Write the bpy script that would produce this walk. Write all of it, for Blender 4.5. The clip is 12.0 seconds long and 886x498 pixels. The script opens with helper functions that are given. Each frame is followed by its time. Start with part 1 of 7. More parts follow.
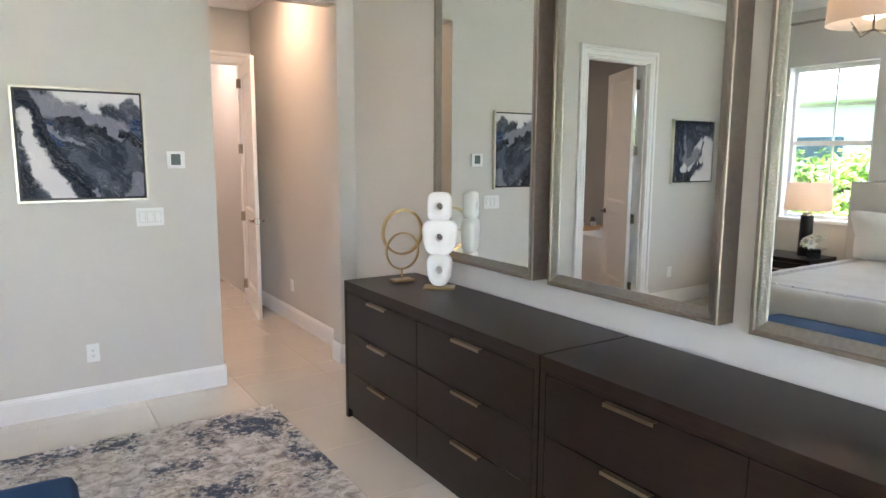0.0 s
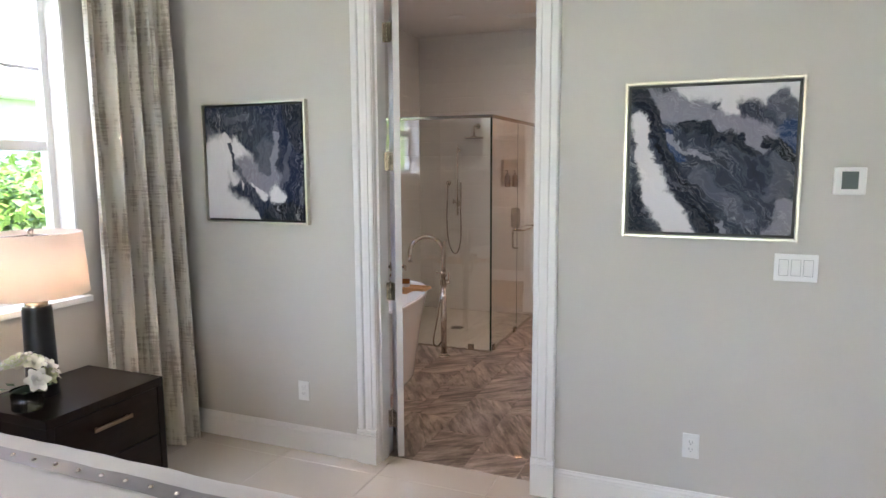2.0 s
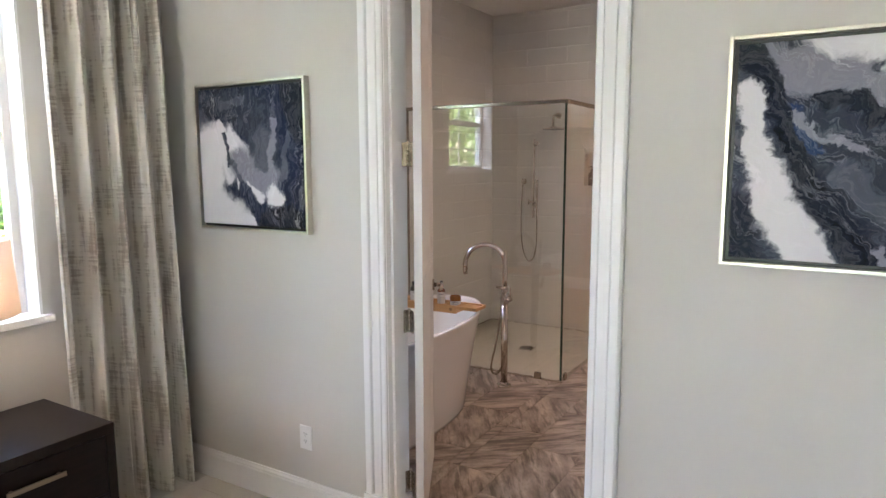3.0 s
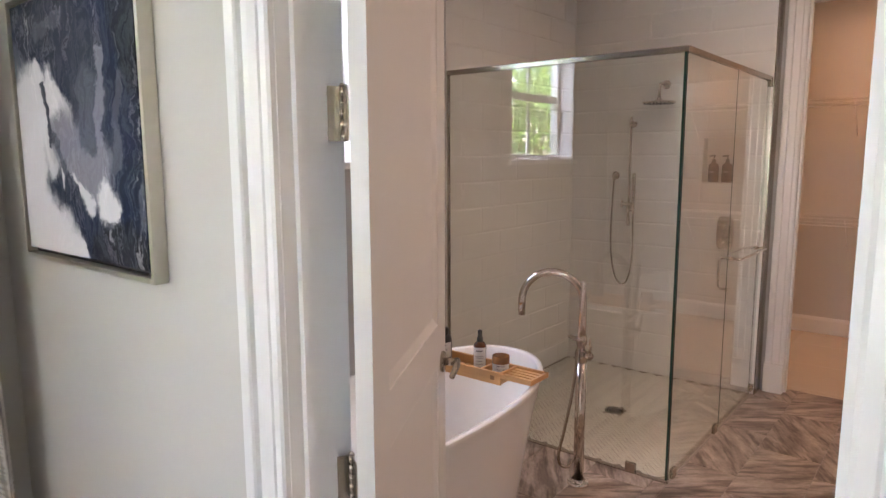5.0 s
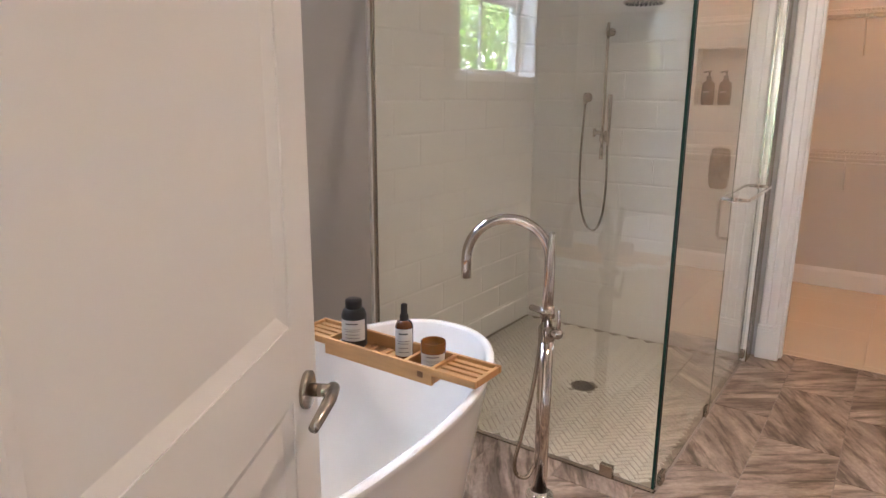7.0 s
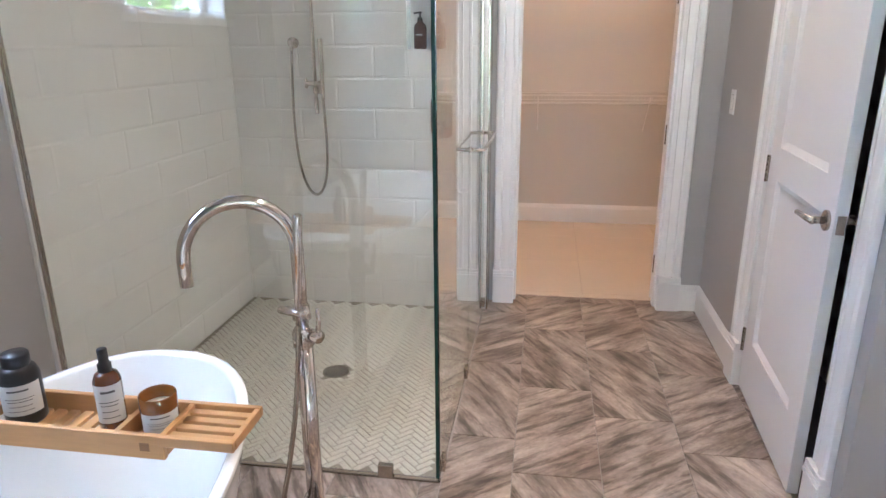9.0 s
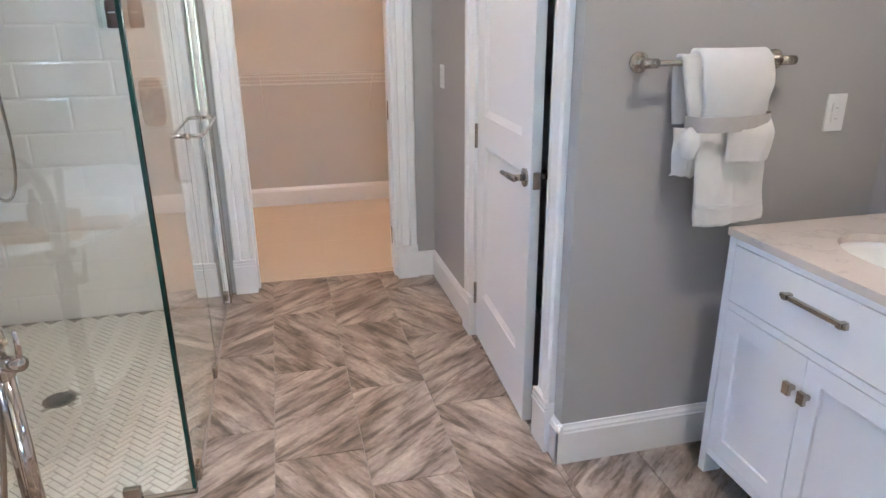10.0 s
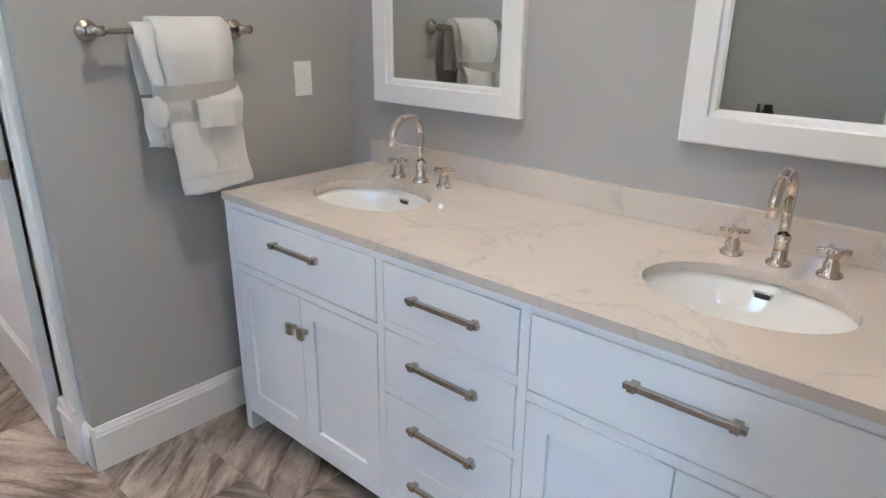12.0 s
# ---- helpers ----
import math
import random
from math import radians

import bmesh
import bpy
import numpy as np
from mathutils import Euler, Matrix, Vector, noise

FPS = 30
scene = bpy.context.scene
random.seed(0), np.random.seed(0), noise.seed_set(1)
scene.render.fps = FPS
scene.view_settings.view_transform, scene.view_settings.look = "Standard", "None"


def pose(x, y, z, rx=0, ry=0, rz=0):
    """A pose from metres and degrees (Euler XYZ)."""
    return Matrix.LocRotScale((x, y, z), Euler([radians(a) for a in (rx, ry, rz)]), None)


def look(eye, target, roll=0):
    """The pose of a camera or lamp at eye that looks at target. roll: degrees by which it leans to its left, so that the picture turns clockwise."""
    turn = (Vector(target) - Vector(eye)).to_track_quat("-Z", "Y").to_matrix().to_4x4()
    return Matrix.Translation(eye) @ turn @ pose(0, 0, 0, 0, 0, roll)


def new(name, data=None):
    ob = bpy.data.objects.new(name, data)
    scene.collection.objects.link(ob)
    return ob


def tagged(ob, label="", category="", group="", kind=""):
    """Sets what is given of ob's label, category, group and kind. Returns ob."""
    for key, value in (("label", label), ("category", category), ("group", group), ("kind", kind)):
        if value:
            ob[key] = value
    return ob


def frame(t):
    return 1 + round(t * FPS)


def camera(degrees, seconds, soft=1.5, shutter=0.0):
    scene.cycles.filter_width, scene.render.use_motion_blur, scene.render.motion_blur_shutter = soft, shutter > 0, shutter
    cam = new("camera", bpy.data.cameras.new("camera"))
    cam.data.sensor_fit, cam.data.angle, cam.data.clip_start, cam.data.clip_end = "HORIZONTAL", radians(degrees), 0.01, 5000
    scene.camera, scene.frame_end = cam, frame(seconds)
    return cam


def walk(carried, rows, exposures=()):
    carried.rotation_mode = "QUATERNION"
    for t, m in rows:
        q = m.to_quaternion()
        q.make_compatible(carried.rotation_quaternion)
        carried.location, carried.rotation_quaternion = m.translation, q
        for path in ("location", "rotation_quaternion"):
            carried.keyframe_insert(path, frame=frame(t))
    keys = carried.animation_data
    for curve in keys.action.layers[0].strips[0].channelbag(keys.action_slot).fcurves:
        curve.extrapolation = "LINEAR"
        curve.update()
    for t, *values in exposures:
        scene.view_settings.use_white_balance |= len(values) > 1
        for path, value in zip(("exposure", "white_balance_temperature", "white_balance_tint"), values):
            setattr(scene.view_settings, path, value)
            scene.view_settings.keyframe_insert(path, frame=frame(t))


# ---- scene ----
cam = camera(68.2, 12.0, soft=1.5)
PATH = [
    (0, (0.486, 0.801, 1.609), (1.574, 2.455, 1.324), 0.3),
    (0.5, (0.753, 1.058, 1.61), (1.176, 2.995, 1.345), 0.4),
    (1, (0.821, 1.431, 1.651), (0.78, 3.413, 1.389), 0.1),
    (1.5, (0.916, 1.832, 1.639), (0.458, 3.761, 1.377), -0.2),
    (2, (0.872, 2.277, 1.638), (0.122, 4.114, 1.384), -0.3),
    (2.5, (0.862, 2.743, 1.625), (-0.018, 4.522, 1.376), -0.2),
    (3, (0.809, 3.174, 1.631), (-0.215, 4.871, 1.366), -0.2),
    (3.2, (0.752, 3.349, 1.627), (-0.307, 5.024, 1.359), -0.4),
    (4.8, (0.232, 4.516, 1.586), (-1.022, 6.05, 1.314), -0.2),
    (5, (0.168, 4.624, 1.584), (-1.075, 6.166, 1.301), -0.2),
    (5.5, (0.052, 4.904, 1.537), (-1.195, 6.434, 1.213), -0.2),
    (6, (-0.082, 5.108, 1.495), (-1.294, 6.654, 1.118), -0.1),
    (6.5, (-0.189, 5.267, 1.46), (-1.365, 6.827, 1.036), -0.1),
    (6.7, (-0.215, 5.324, 1.454), (-1.373, 6.894, 1.01), 0.1),
    (8.3, (-0.469, 5.64, 1.427), (-1.234, 7.411, 0.902), -0.5),
    (8.5, (-0.489, 5.681, 1.42), (-1.147, 7.49, 0.879), -0.5),
    (9, (-0.554, 5.769, 1.424), (-0.85, 7.655, 0.826), -0.4),
    (9.5, (-0.57, 5.788, 1.429), (-0.486, 7.681, 0.788), -0.7),
    (10, (-0.504, 5.767, 1.411), (-0.055, 7.603, 0.758), -0.5),
    (10.5, (-0.451, 5.73, 1.404), (0.337, 7.445, 0.742), -0.4),
    (11, (-0.374, 5.67, 1.392), (0.649, 7.255, 0.728), -0.0),
    (11.5, (-0.305, 5.613, 1.376), (0.927, 7.039, 0.708), 0.1),
    (12, (-0.25, 5.561, 1.353), (1.16, 6.808, 0.677), 0.6),
]
EXPOSURES = [(0.0, 3.75, 5950, 20), (1.0, 3.65, 6050, 21), (2.0, 3.5, 5950, 21), (3.0, 3.65, 6050, 21), (5.0, 3.78, 6150, 24), (6.5, 4.1, 5900, 18), (8.5, 4.5, 5150, 9), (9.5, 4.62, 4900, 8), (11.0, 4.48, 4950, 5), (12.0, 4.45, 4950, 3)]
walk(cam, [(t, look(eye, target, roll)) for t, eye, target, roll in PATH],
     exposures=EXPOSURES)

# ---- world, sun and lamps ----
world = bpy.data.worlds.new("sky")
scene.world = world
world.use_nodes = True
wn = world.node_tree.nodes
sky = wn.new("ShaderNodeTexSky")
sky.sky_type, sky.sun_disc = "NISHITA", False
sky.sun_elevation, sky.sun_rotation = radians(58), radians(200)
world.node_tree.links.new(sky.outputs[0], wn["Background"].inputs[0])
wn["Background"].inputs[1].default_value = 0.15

sun = new("sun", bpy.data.lights.new("sun", "SUN"))
sun.data.energy, sun.data.angle, sun.data.color = 5.0, radians(0.5), (1.0, 0.95, 0.88)
sun.matrix_world = look((0, 0, 20), (-8.75, 10, 0))


def window_light(name, x, y, z, wide, high, power, rz):
    """The sky's light that comes in through a window's opening."""
    ob = new(name, bpy.data.lights.new(name, "AREA"))
    ob.data.shape, ob.data.size, ob.data.size_y = "RECTANGLE", wide, high
    ob.data.energy, ob.data.color = power, (0.93, 0.97, 1.0)
    ob.matrix_world = pose(x, y, z, 90, 0, rz)
    return ob


def lamp_light(name, x, y, z, power, size, color=(1.0, 0.72, 0.45), spread=160):
    """A small disc of lamp light that shines down."""
    ob = new(name, bpy.data.lights.new(name, "AREA"))
    ob.data.shape, ob.data.size, ob.data.energy, ob.data.color = "DISK", size, power, color
    ob.data.spread = radians(spread)
    ob.matrix_world = pose(x, y, z)
    return ob


def bulb_light(name, x, y, z, power, radius, color=(1.0, 0.70, 0.42)):
    ob = new(name, bpy.data.lights.new(name, "POINT"))
    ob.data.energy, ob.data.shadow_soft_size, ob.data.color = power, radius, color
    ob.location = (x, y, z)
    return ob


# the sky's light falls in from above each window; unseen doors behind the walk add more
def skylight(name, at, to, wide, high, power):
    ob = window_light(name, 0, 0, 0, wide, high, power, 0)
    ob.matrix_world = look(at, to)


skylight("daylight_bedroom", (-2.95, 4.05, 2.98), (-0.7, 4.95, 1.0), 1.1, 0.6, 5.5)
skylight("daylight_bedroom", (-2.95, 1.57, 3.15), (-0.6, 1.8, 0.9), 1.1, 0.7, 4.4)
skylight("daylight_bath", (-2.85, 6.72, 3.2), (-0.9, 6.8, 1.3), 0.9, 0.6, 11.0)
window_light("daylight_south_fill", 0.2, -1.60, 1.25, 2.9, 2.3, 0.7, 0)
# recessed downlights and lamps
WARM = (1.0, 0.72, 0.50)
lamp_light("downlight_hall", 2.25, 6.45, 3.17, 1.5, 0.12, (1.0, 0.64, 0.38))
# added lamp that brightens the passage; no fitting stands there
lamp_light("fill_passage", 2.2, 8.6, 3.17, 2.2, 0.12, WARM)
lamp_light("downlight_closet", -0.3, 10.3, 3.03, 0.9, 0.16, (1.0, 0.44, 0.16))
lamp_light("downlight_bath", -0.25, 7.9, 3.03, 1.0, 0.12, WARM)
lamp_light("downlight_bath", 0.55, 6.42, 3.03, 0.88, 0.10, (1.0, 0.70, 0.47))
bulb_light("bulb_bedside", -1.83, 4.20, 1.235, 0.15, 0.05)
bulb_light("bulb_chandelier", 0.0, 2.93, 2.58, 0.5, 0.10)

# ---- materials ----
def links_of(m):
    return m.node_tree.nodes, m.node_tree.links


def surface(name, color, rough=0.5, metal=0.0, vary=0.06, scale=6.0, bump=0.0, bump_scale=120.0, coat=0.0, sheen=0.0, stretch=(1, 1, 1), spec=0.5):
    """A painted, woven or metal surface: a colour with soft variation, a grain and fine relief."""
    m = bpy.data.materials.new(name)
    m.use_nodes = True
    n, l = links_of(m)
    b = n["Principled BSDF"]
    b.inputs["Roughness"].default_value, b.inputs["Metallic"].default_value = rough, metal
    b.inputs["Coat Weight"].default_value, b.inputs["Sheen Weight"].default_value = coat, sheen
    b.inputs["Specular IOR Level"].default_value = spec
    where = n.new("ShaderNodeTexCoord")
    fit = n.new("ShaderNodeMapping")
    fit.inputs["Scale"].default_value = stretch
    l.new(where.outputs["Object"], fit.inputs["Vector"])
    big = n.new("ShaderNodeTexNoise")
    big.inputs["Scale"].default_value, big.inputs["Detail"].default_value = scale, 6
    l.new(fit.outputs[0], big.inputs["Vector"])
    ramp = n.new("ShaderNodeMix")
    ramp.data_type = "RGBA"
    ramp.inputs[6].default_value = (*[max(0, c * (1 - vary)) for c in color], 1)
    ramp.inputs[7].default_value = (*[min(1, c * (1 + vary)) for c in color], 1)
    l.new(big.outputs[0], ramp.inputs[0])
    l.new(ramp.outputs[2], b.inputs["Base Color"])
    rr = n.new("ShaderNodeMapRange")
    rr.inputs[3].default_value, rr.inputs[4].default_value = max(0, rough - 0.02), min(1, rough + 0.02)
    l.new(big.outputs[0], rr.inputs[0])
    l.new(rr.outputs[0], b.inputs["Roughness"])
    if bump:
        fine = n.new("ShaderNodeTexNoise")
        fine.inputs["Scale"].default_value, fine.inputs["Detail"].default_value = bump_scale, 3
        l.new(fit.outputs[0], fine.inputs["Vector"])
        bp = n.new("ShaderNodeBump")
        bp.inputs["Strength"].default_value, bp.inputs["Distance"].default_value = bump, 0.004
        l.new(fine.outputs[0], bp.inputs["Height"])
        l.new(bp.outputs[0], b.inputs["Normal"])
    return m


def glass(name, tint=(1, 1, 1), rough=0.0, ior=1.45):
    """Clear glass that refracts and reflects as a solid sheet."""
    m = bpy.data.materials.new(name)
    m.use_nodes = True
    b = m.node_tree.nodes["Principled BSDF"]
    b.inputs["Base Color"].default_value = (*tint, 1)
    b.inputs["Roughness"].default_value, b.inputs["IOR"].default_value = rough, ior
    b.inputs["Transmission Weight"].default_value = 1.0
    return m


def glowing(name, color, strength):
    m = bpy.data.materials.new(name)
    m.use_nodes = True
    b = m.node_tree.nodes["Principled BSDF"]
    b.inputs["Base Color"].default_value = (*color, 1)
    b.inputs["Emission Color"].default_value = (*color, 1)
    b.inputs["Emission Strength"].default_value = strength
    return m


def stops(node, rows):
    """Sets a colour ramp's stops from (place, colour)."""
    e = node.color_ramp.elements
    while len(e) < len(rows):
        e.new(0.5)
    for k, (p, c) in zip(e, rows):
        k.position, k.color = p, (*c, 1)


def veined(name, rows, scale, warp, stretch, rough, vary=0.0, turn=0.0, detail=8.0, bump=0.02, coat=0.0, swap=True):
    """Veined stone: warped noise drawn out along one way, shifted piece by piece."""
    m = bpy.data.materials.new(name)
    m.use_nodes = True
    n, l = links_of(m)
    b = n["Principled BSDF"]
    where, info, add = n.new("ShaderNodeTexCoord"), n.new("ShaderNodeObjectInfo"), n.new("ShaderNodeVectorMath")
    shift = n.new("ShaderNodeMath")
    shift.operation, shift.inputs[1].default_value = "MULTIPLY", 37.0 if swap else 0.0
    l.new(info.outputs["Random"], shift.inputs[0])
    l.new(where.outputs["Object"], add.inputs[0])
    l.new(shift.outputs[0], add.inputs[1])
    spin, fit = n.new("ShaderNodeMapping"), n.new("ShaderNodeMapping")
    spin.inputs["Rotation"].default_value = (0, 0, radians(turn))
    fit.inputs["Scale"].default_value = stretch
    l.new(add.outputs[0], spin.inputs["Vector"])
    l.new(spin.outputs[0], fit.inputs["Vector"])
    a = n.new("ShaderNodeTexNoise")
    a.inputs["Scale"].default_value, a.inputs["Detail"].default_value, a.inputs["Distortion"].default_value = scale, detail, warp
    a.inputs["Roughness"].default_value = 0.62
    l.new(fit.outputs[0], a.inputs["Vector"])
    ramp = n.new("ShaderNodeValToRGB")
    stops(ramp, rows)
    l.new(a.outputs[0], ramp.inputs[0])
    hue = n.new("ShaderNodeHueSaturation")
    val = n.new("ShaderNodeMapRange")
    val.inputs[3].default_value, val.inputs[4].default_value = 1 - vary, 1 + vary
    l.new(info.outputs["Random"], val.inputs[0])
    l.new(val.outputs[0], hue.inputs["Value"])
    l.new(ramp.outputs[0], hue.inputs["Color"])
    l.new(hue.outputs[0], b.inputs["Base Color"])
    b.inputs["Roughness"].default_value, b.inputs["Coat Weight"].default_value = rough, coat
    if bump:
        bp = n.new("ShaderNodeBump")
        bp.inputs["Strength"].default_value, bp.inputs["Distance"].default_value = bump * 10, 0.001
        l.new(a.outputs[0], bp.inputs["Height"])
        l.new(bp.outputs[0], b.inputs["Normal"])
    return m


WALL = surface("greige_wall_paint", (0.58, 0.555, 0.51), 0.62, vary=0.03, scale=1.5, bump=0.08, bump_scale=260)
BATH_WALL = surface("grey_wall_paint", (0.41, 0.40, 0.385), 0.55, vary=0.03, scale=1.5, bump=0.08, bump_scale=260)
CEILING = surface("ceiling_paint", (0.78, 0.76, 0.73), 0.8, vary=0.03, scale=3, bump=0.1, bump_scale=200)
TRIM = surface("white_trim_paint", (0.80, 0.79, 0.77), 0.32, vary=0.02, scale=4, bump=0.02, bump_scale=60)
DOOR = surface("white_door_paint", (0.78, 0.77, 0.75), 0.34, vary=0.02, scale=4, bump=0.02, bump_scale=90)
VANITY = surface("white_lacquer", (0.80, 0.81, 0.83), 0.36, vary=0.008, scale=2, bump=0.015, bump_scale=40)
CHROME = surface("polished_nickel", (0.70, 0.63, 0.56), 0.06, 1.0, vary=0.02)
STEEL = surface("brushed_nickel", (0.44, 0.39, 0.33), 0.26, 1.0, vary=0.04, scale=3)
BRASS = surface("brass", (0.50, 0.37, 0.19), 0.30, 1.0, vary=0.06, scale=20)
PORCELAIN = surface("glazed_porcelain", (0.84, 0.83, 0.80), 0.08, vary=0.01, coat=0.4)
ACRYLIC = surface("white_acrylic", (0.84, 0.83, 0.81), 0.14, vary=0.01, coat=0.3)
WHITE_PLASTIC = surface("white_plastic", (0.80, 0.80, 0.78), 0.35, vary=0.02)
DARK_SLOT = surface("dark_slot", (0.02, 0.02, 0.02), 0.6)
GLASS = glass("clear_glass", (0.93, 0.97, 0.95), ior=1.85)
PANE = glass("window_glass", (0.97, 0.99, 0.98))
GLASS_EDGE = surface("green_glass_edge", (0.015, 0.05, 0.04), 0.15)
MIRROR = surface("silvered_mirror", (0.76, 0.79, 0.77), 0.0, 1.0, vary=0.0)
MIRROR.node_tree.nodes["Principled BSDF"].inputs["Roughness"].default_value = 0.0
for k in list(MIRROR.node_tree.links):
    if k.to_socket.name == "Roughness":
        MIRROR.node_tree.links.remove(k)
PORCELAIN_TILE = surface("polished_cream_tile", (0.60, 0.545, 0.47), 0.07, vary=0.03, scale=3, coat=1.0, spec=0.8)
CLOSET_TILE = surface("closet_cream_tile", (0.60, 0.52, 0.41), 0.18, vary=0.04, scale=3)
GROUT_CREAM = surface("cream_grout", (0.56, 0.51, 0.44), 0.8, bump=0.2)
GROUT_GREY = surface("grey_grout", (0.30, 0.27, 0.245), 0.85, bump=0.2)
GROUT_WHITE = surface("white_grout", (0.72, 0.71, 0.67), 0.8, bump=0.2)


def stone(name, turn):
    """Veined grey-brown stone: broad clouds and fine broken streaks along one way, shifted tile by tile."""
    m = bpy.data.materials.new(name)
    m.use_nodes = True
    n, l = links_of(m)
    b = n["Principled BSDF"]
    where, info, add, shift, spin = n.new("ShaderNodeTexCoord"), n.new("ShaderNodeObjectInfo"), n.new("ShaderNodeVectorMath"), n.new("ShaderNodeMath"), n.new("ShaderNodeMapping")
    shift.operation, shift.inputs[1].default_value = "MULTIPLY", 37.0
    l.new(info.outputs["Random"], shift.inputs[0])
    l.new(where.outputs["Object"], add.inputs[0])
    l.new(shift.outputs[0], add.inputs[1])
    spin.inputs["Rotation"].default_value = (0, 0, radians(turn))
    l.new(add.outputs[0], spin.inputs["Vector"])
    layers = []
    for stretch, scale, detail, rough, warp in (((1.0, 3.2, 1.0), 3.0, 6, 0.58, 0.4), ((1.0, 6.5, 1.0), 4.6, 7, 0.60, 0.25), ((1.0, 1.6, 1.0), 46.0, 4, 0.6, 0.2)):
        fit, t = n.new("ShaderNodeMapping"), n.new("ShaderNodeTexNoise")
        fit.inputs["Scale"].default_value = stretch
        t.inputs["Scale"].default_value, t.inputs["Detail"].default_value, t.inputs["Roughness"].default_value, t.inputs["Distortion"].default_value = scale, detail, rough, warp
        l.new(spin.outputs[0], fit.inputs["Vector"])
        l.new(fit.outputs[0], t.inputs["Vector"])
        layers.append(t)
    clouds, streaks, speck = n.new("ShaderNodeValToRGB"), n.new("ShaderNodeValToRGB"), n.new("ShaderNodeMapRange")
    stops(clouds, [(0.34, (0.15, 0.120, 0.098)), (0.46, (0.255, 0.209, 0.173)), (0.55, (0.345, 0.288, 0.243)), (0.68, (0.47, 0.40, 0.34))])
    stops(streaks, [(0.36, (0.36, 0.335, 0.315)), (0.44, (0.70, 0.68, 0.66)), (0.50, (1.0, 1.0, 1.0)), (0.62, (1.12, 1.12, 1.12))])
    l.new(layers[0].outputs[0], clouds.inputs[0])
    l.new(layers[1].outputs[0], streaks.inputs[0])
    mul, hue = n.new("ShaderNodeMix"), n.new("ShaderNodeHueSaturation")
    mul.data_type, mul.blend_type = "RGBA", "MULTIPLY"
    mul.inputs[0].default_value = 1.0
    l.new(clouds.outputs[0], mul.inputs[6])
    l.new(streaks.outputs[0], mul.inputs[7])
    speck.inputs[3].default_value, speck.inputs[4].default_value = 0.62, 1.38
    l.new(layers[2].outputs[0], speck.inputs[0])
    l.new(speck.outputs[0], hue.inputs["Value"])
    l.new(mul.outputs[2], hue.inputs["Color"])
    l.new(hue.outputs[0], b.inputs["Base Color"])
    b.inputs["Roughness"].default_value = 0.30
    bp = n.new("ShaderNodeBump")
    bp.inputs["Strength"].default_value, bp.inputs["Distance"].default_value = 0.2, 0.001
    l.new(layers[1].outputs[0], bp.inputs["Height"])
    l.new(bp.outputs[0], b.inputs["Normal"])
    return m


STONE_A, STONE_B = stone("veined_grey_tile", 58), stone("veined_grey_tile_turned", -38)
SHOWER_TILE = surface("glossy_white_tile", (0.76, 0.75, 0.72), 0.09, vary=0.02, scale=9, coat=0.4, bump=0.05, bump_scale=7)
MOSAIC = surface("cream_mosaic", (0.62, 0.60, 0.53), 0.4, vary=0.10, scale=25)
QUARTZ = veined("veined_quartz", [(0.30, (0.65, 0.585, 0.515)), (0.482, (0.64, 0.575, 0.505)), (0.497, (0.53, 0.482, 0.43)), (0.508, (0.63, 0.567, 0.497)), (1.0, (0.66, 0.595, 0.525))],
                2.2, 1.1, (1, 1, 1), 0.10, coat=0.3, bump=0.0, swap=False, detail=12)
ESPRESSO = surface("espresso_wood", (0.014, 0.0078, 0.0052), 0.30, vary=0.55, scale=9, bump=0.16, bump_scale=40, stretch=(7, 1, 7), spec=0.22)
LINEN = surface("grey_linen", (0.47, 0.445, 0.415), 0.9, vary=0.07, scale=5, bump=0.3, bump_scale=300, sheen=0.3)
SATIN = surface("grey_satin_band", (0.13, 0.115, 0.105), 0.42, vary=0.2, scale=10, bump=0.1, sheen=0.3)
PALE_SATIN = surface("pale_blue_grey_satin", (0.46, 0.49, 0.53), 0.38, vary=0.08, scale=6, sheen=0.4)
VELVET = surface("blue_velvet", (0.004, 0.035, 0.11), 0.75, vary=0.3, scale=8, bump=0.15, bump_scale=300, sheen=0.04, spec=0.2)
TERRY = surface("white_terry", (0.82, 0.80, 0.76), 0.95, vary=0.04, scale=30, bump=0.9, bump_scale=420, sheen=0.4)
GREY_BAND = surface("woven_grey_ribbon", (0.46, 0.43, 0.40), 0.7, vary=0.08, scale=60, bump=0.3, bump_scale=300)
BAMBOO = surface("bamboo", (0.50, 0.27, 0.10), 0.42, vary=0.25, scale=7, bump=0.05, stretch=(1, 9, 9))
AMBER = surface("amber_glass", (0.10, 0.030, 0.008), 0.08, vary=0.1, coat=0.8)
BLACK_PLASTIC = surface("black_plastic", (0.012, 0.011, 0.011), 0.35)
PAPER = surface("pale_label_paper", (0.60, 0.60, 0.58), 0.7, vary=0.04)
INK = surface("grey_print", (0.10, 0.10, 0.10), 0.7)
WAX = surface("pale_wax", (0.78, 0.68, 0.50), 0.5)
BLACK_LEATHER = surface("ribbed_black_ceramic", (0.010, 0.010, 0.012), 0.4, vary=0.3, bump=0.1)
SCULPTURE = surface("white_plaster", (0.80, 0.79, 0.77), 0.65, vary=0.03, bump=0.15, bump_scale=80)
FRAME_SILVER = surface("champagne_silver_frame", (0.62, 0.58, 0.50), 0.34, 0.9, vary=0.08, scale=30)
MIRROR_BROWN = surface("pewter_brown_frame", (0.20, 0.165, 0.135), 0.36, 0.6, vary=0.25, scale=40, bump=0.1)
HAMMERED = surface("hammered_silver", (0.25, 0.24, 0.215), 0.30, 1.0, vary=0.2, scale=60, bump=0.9, bump_scale=110)
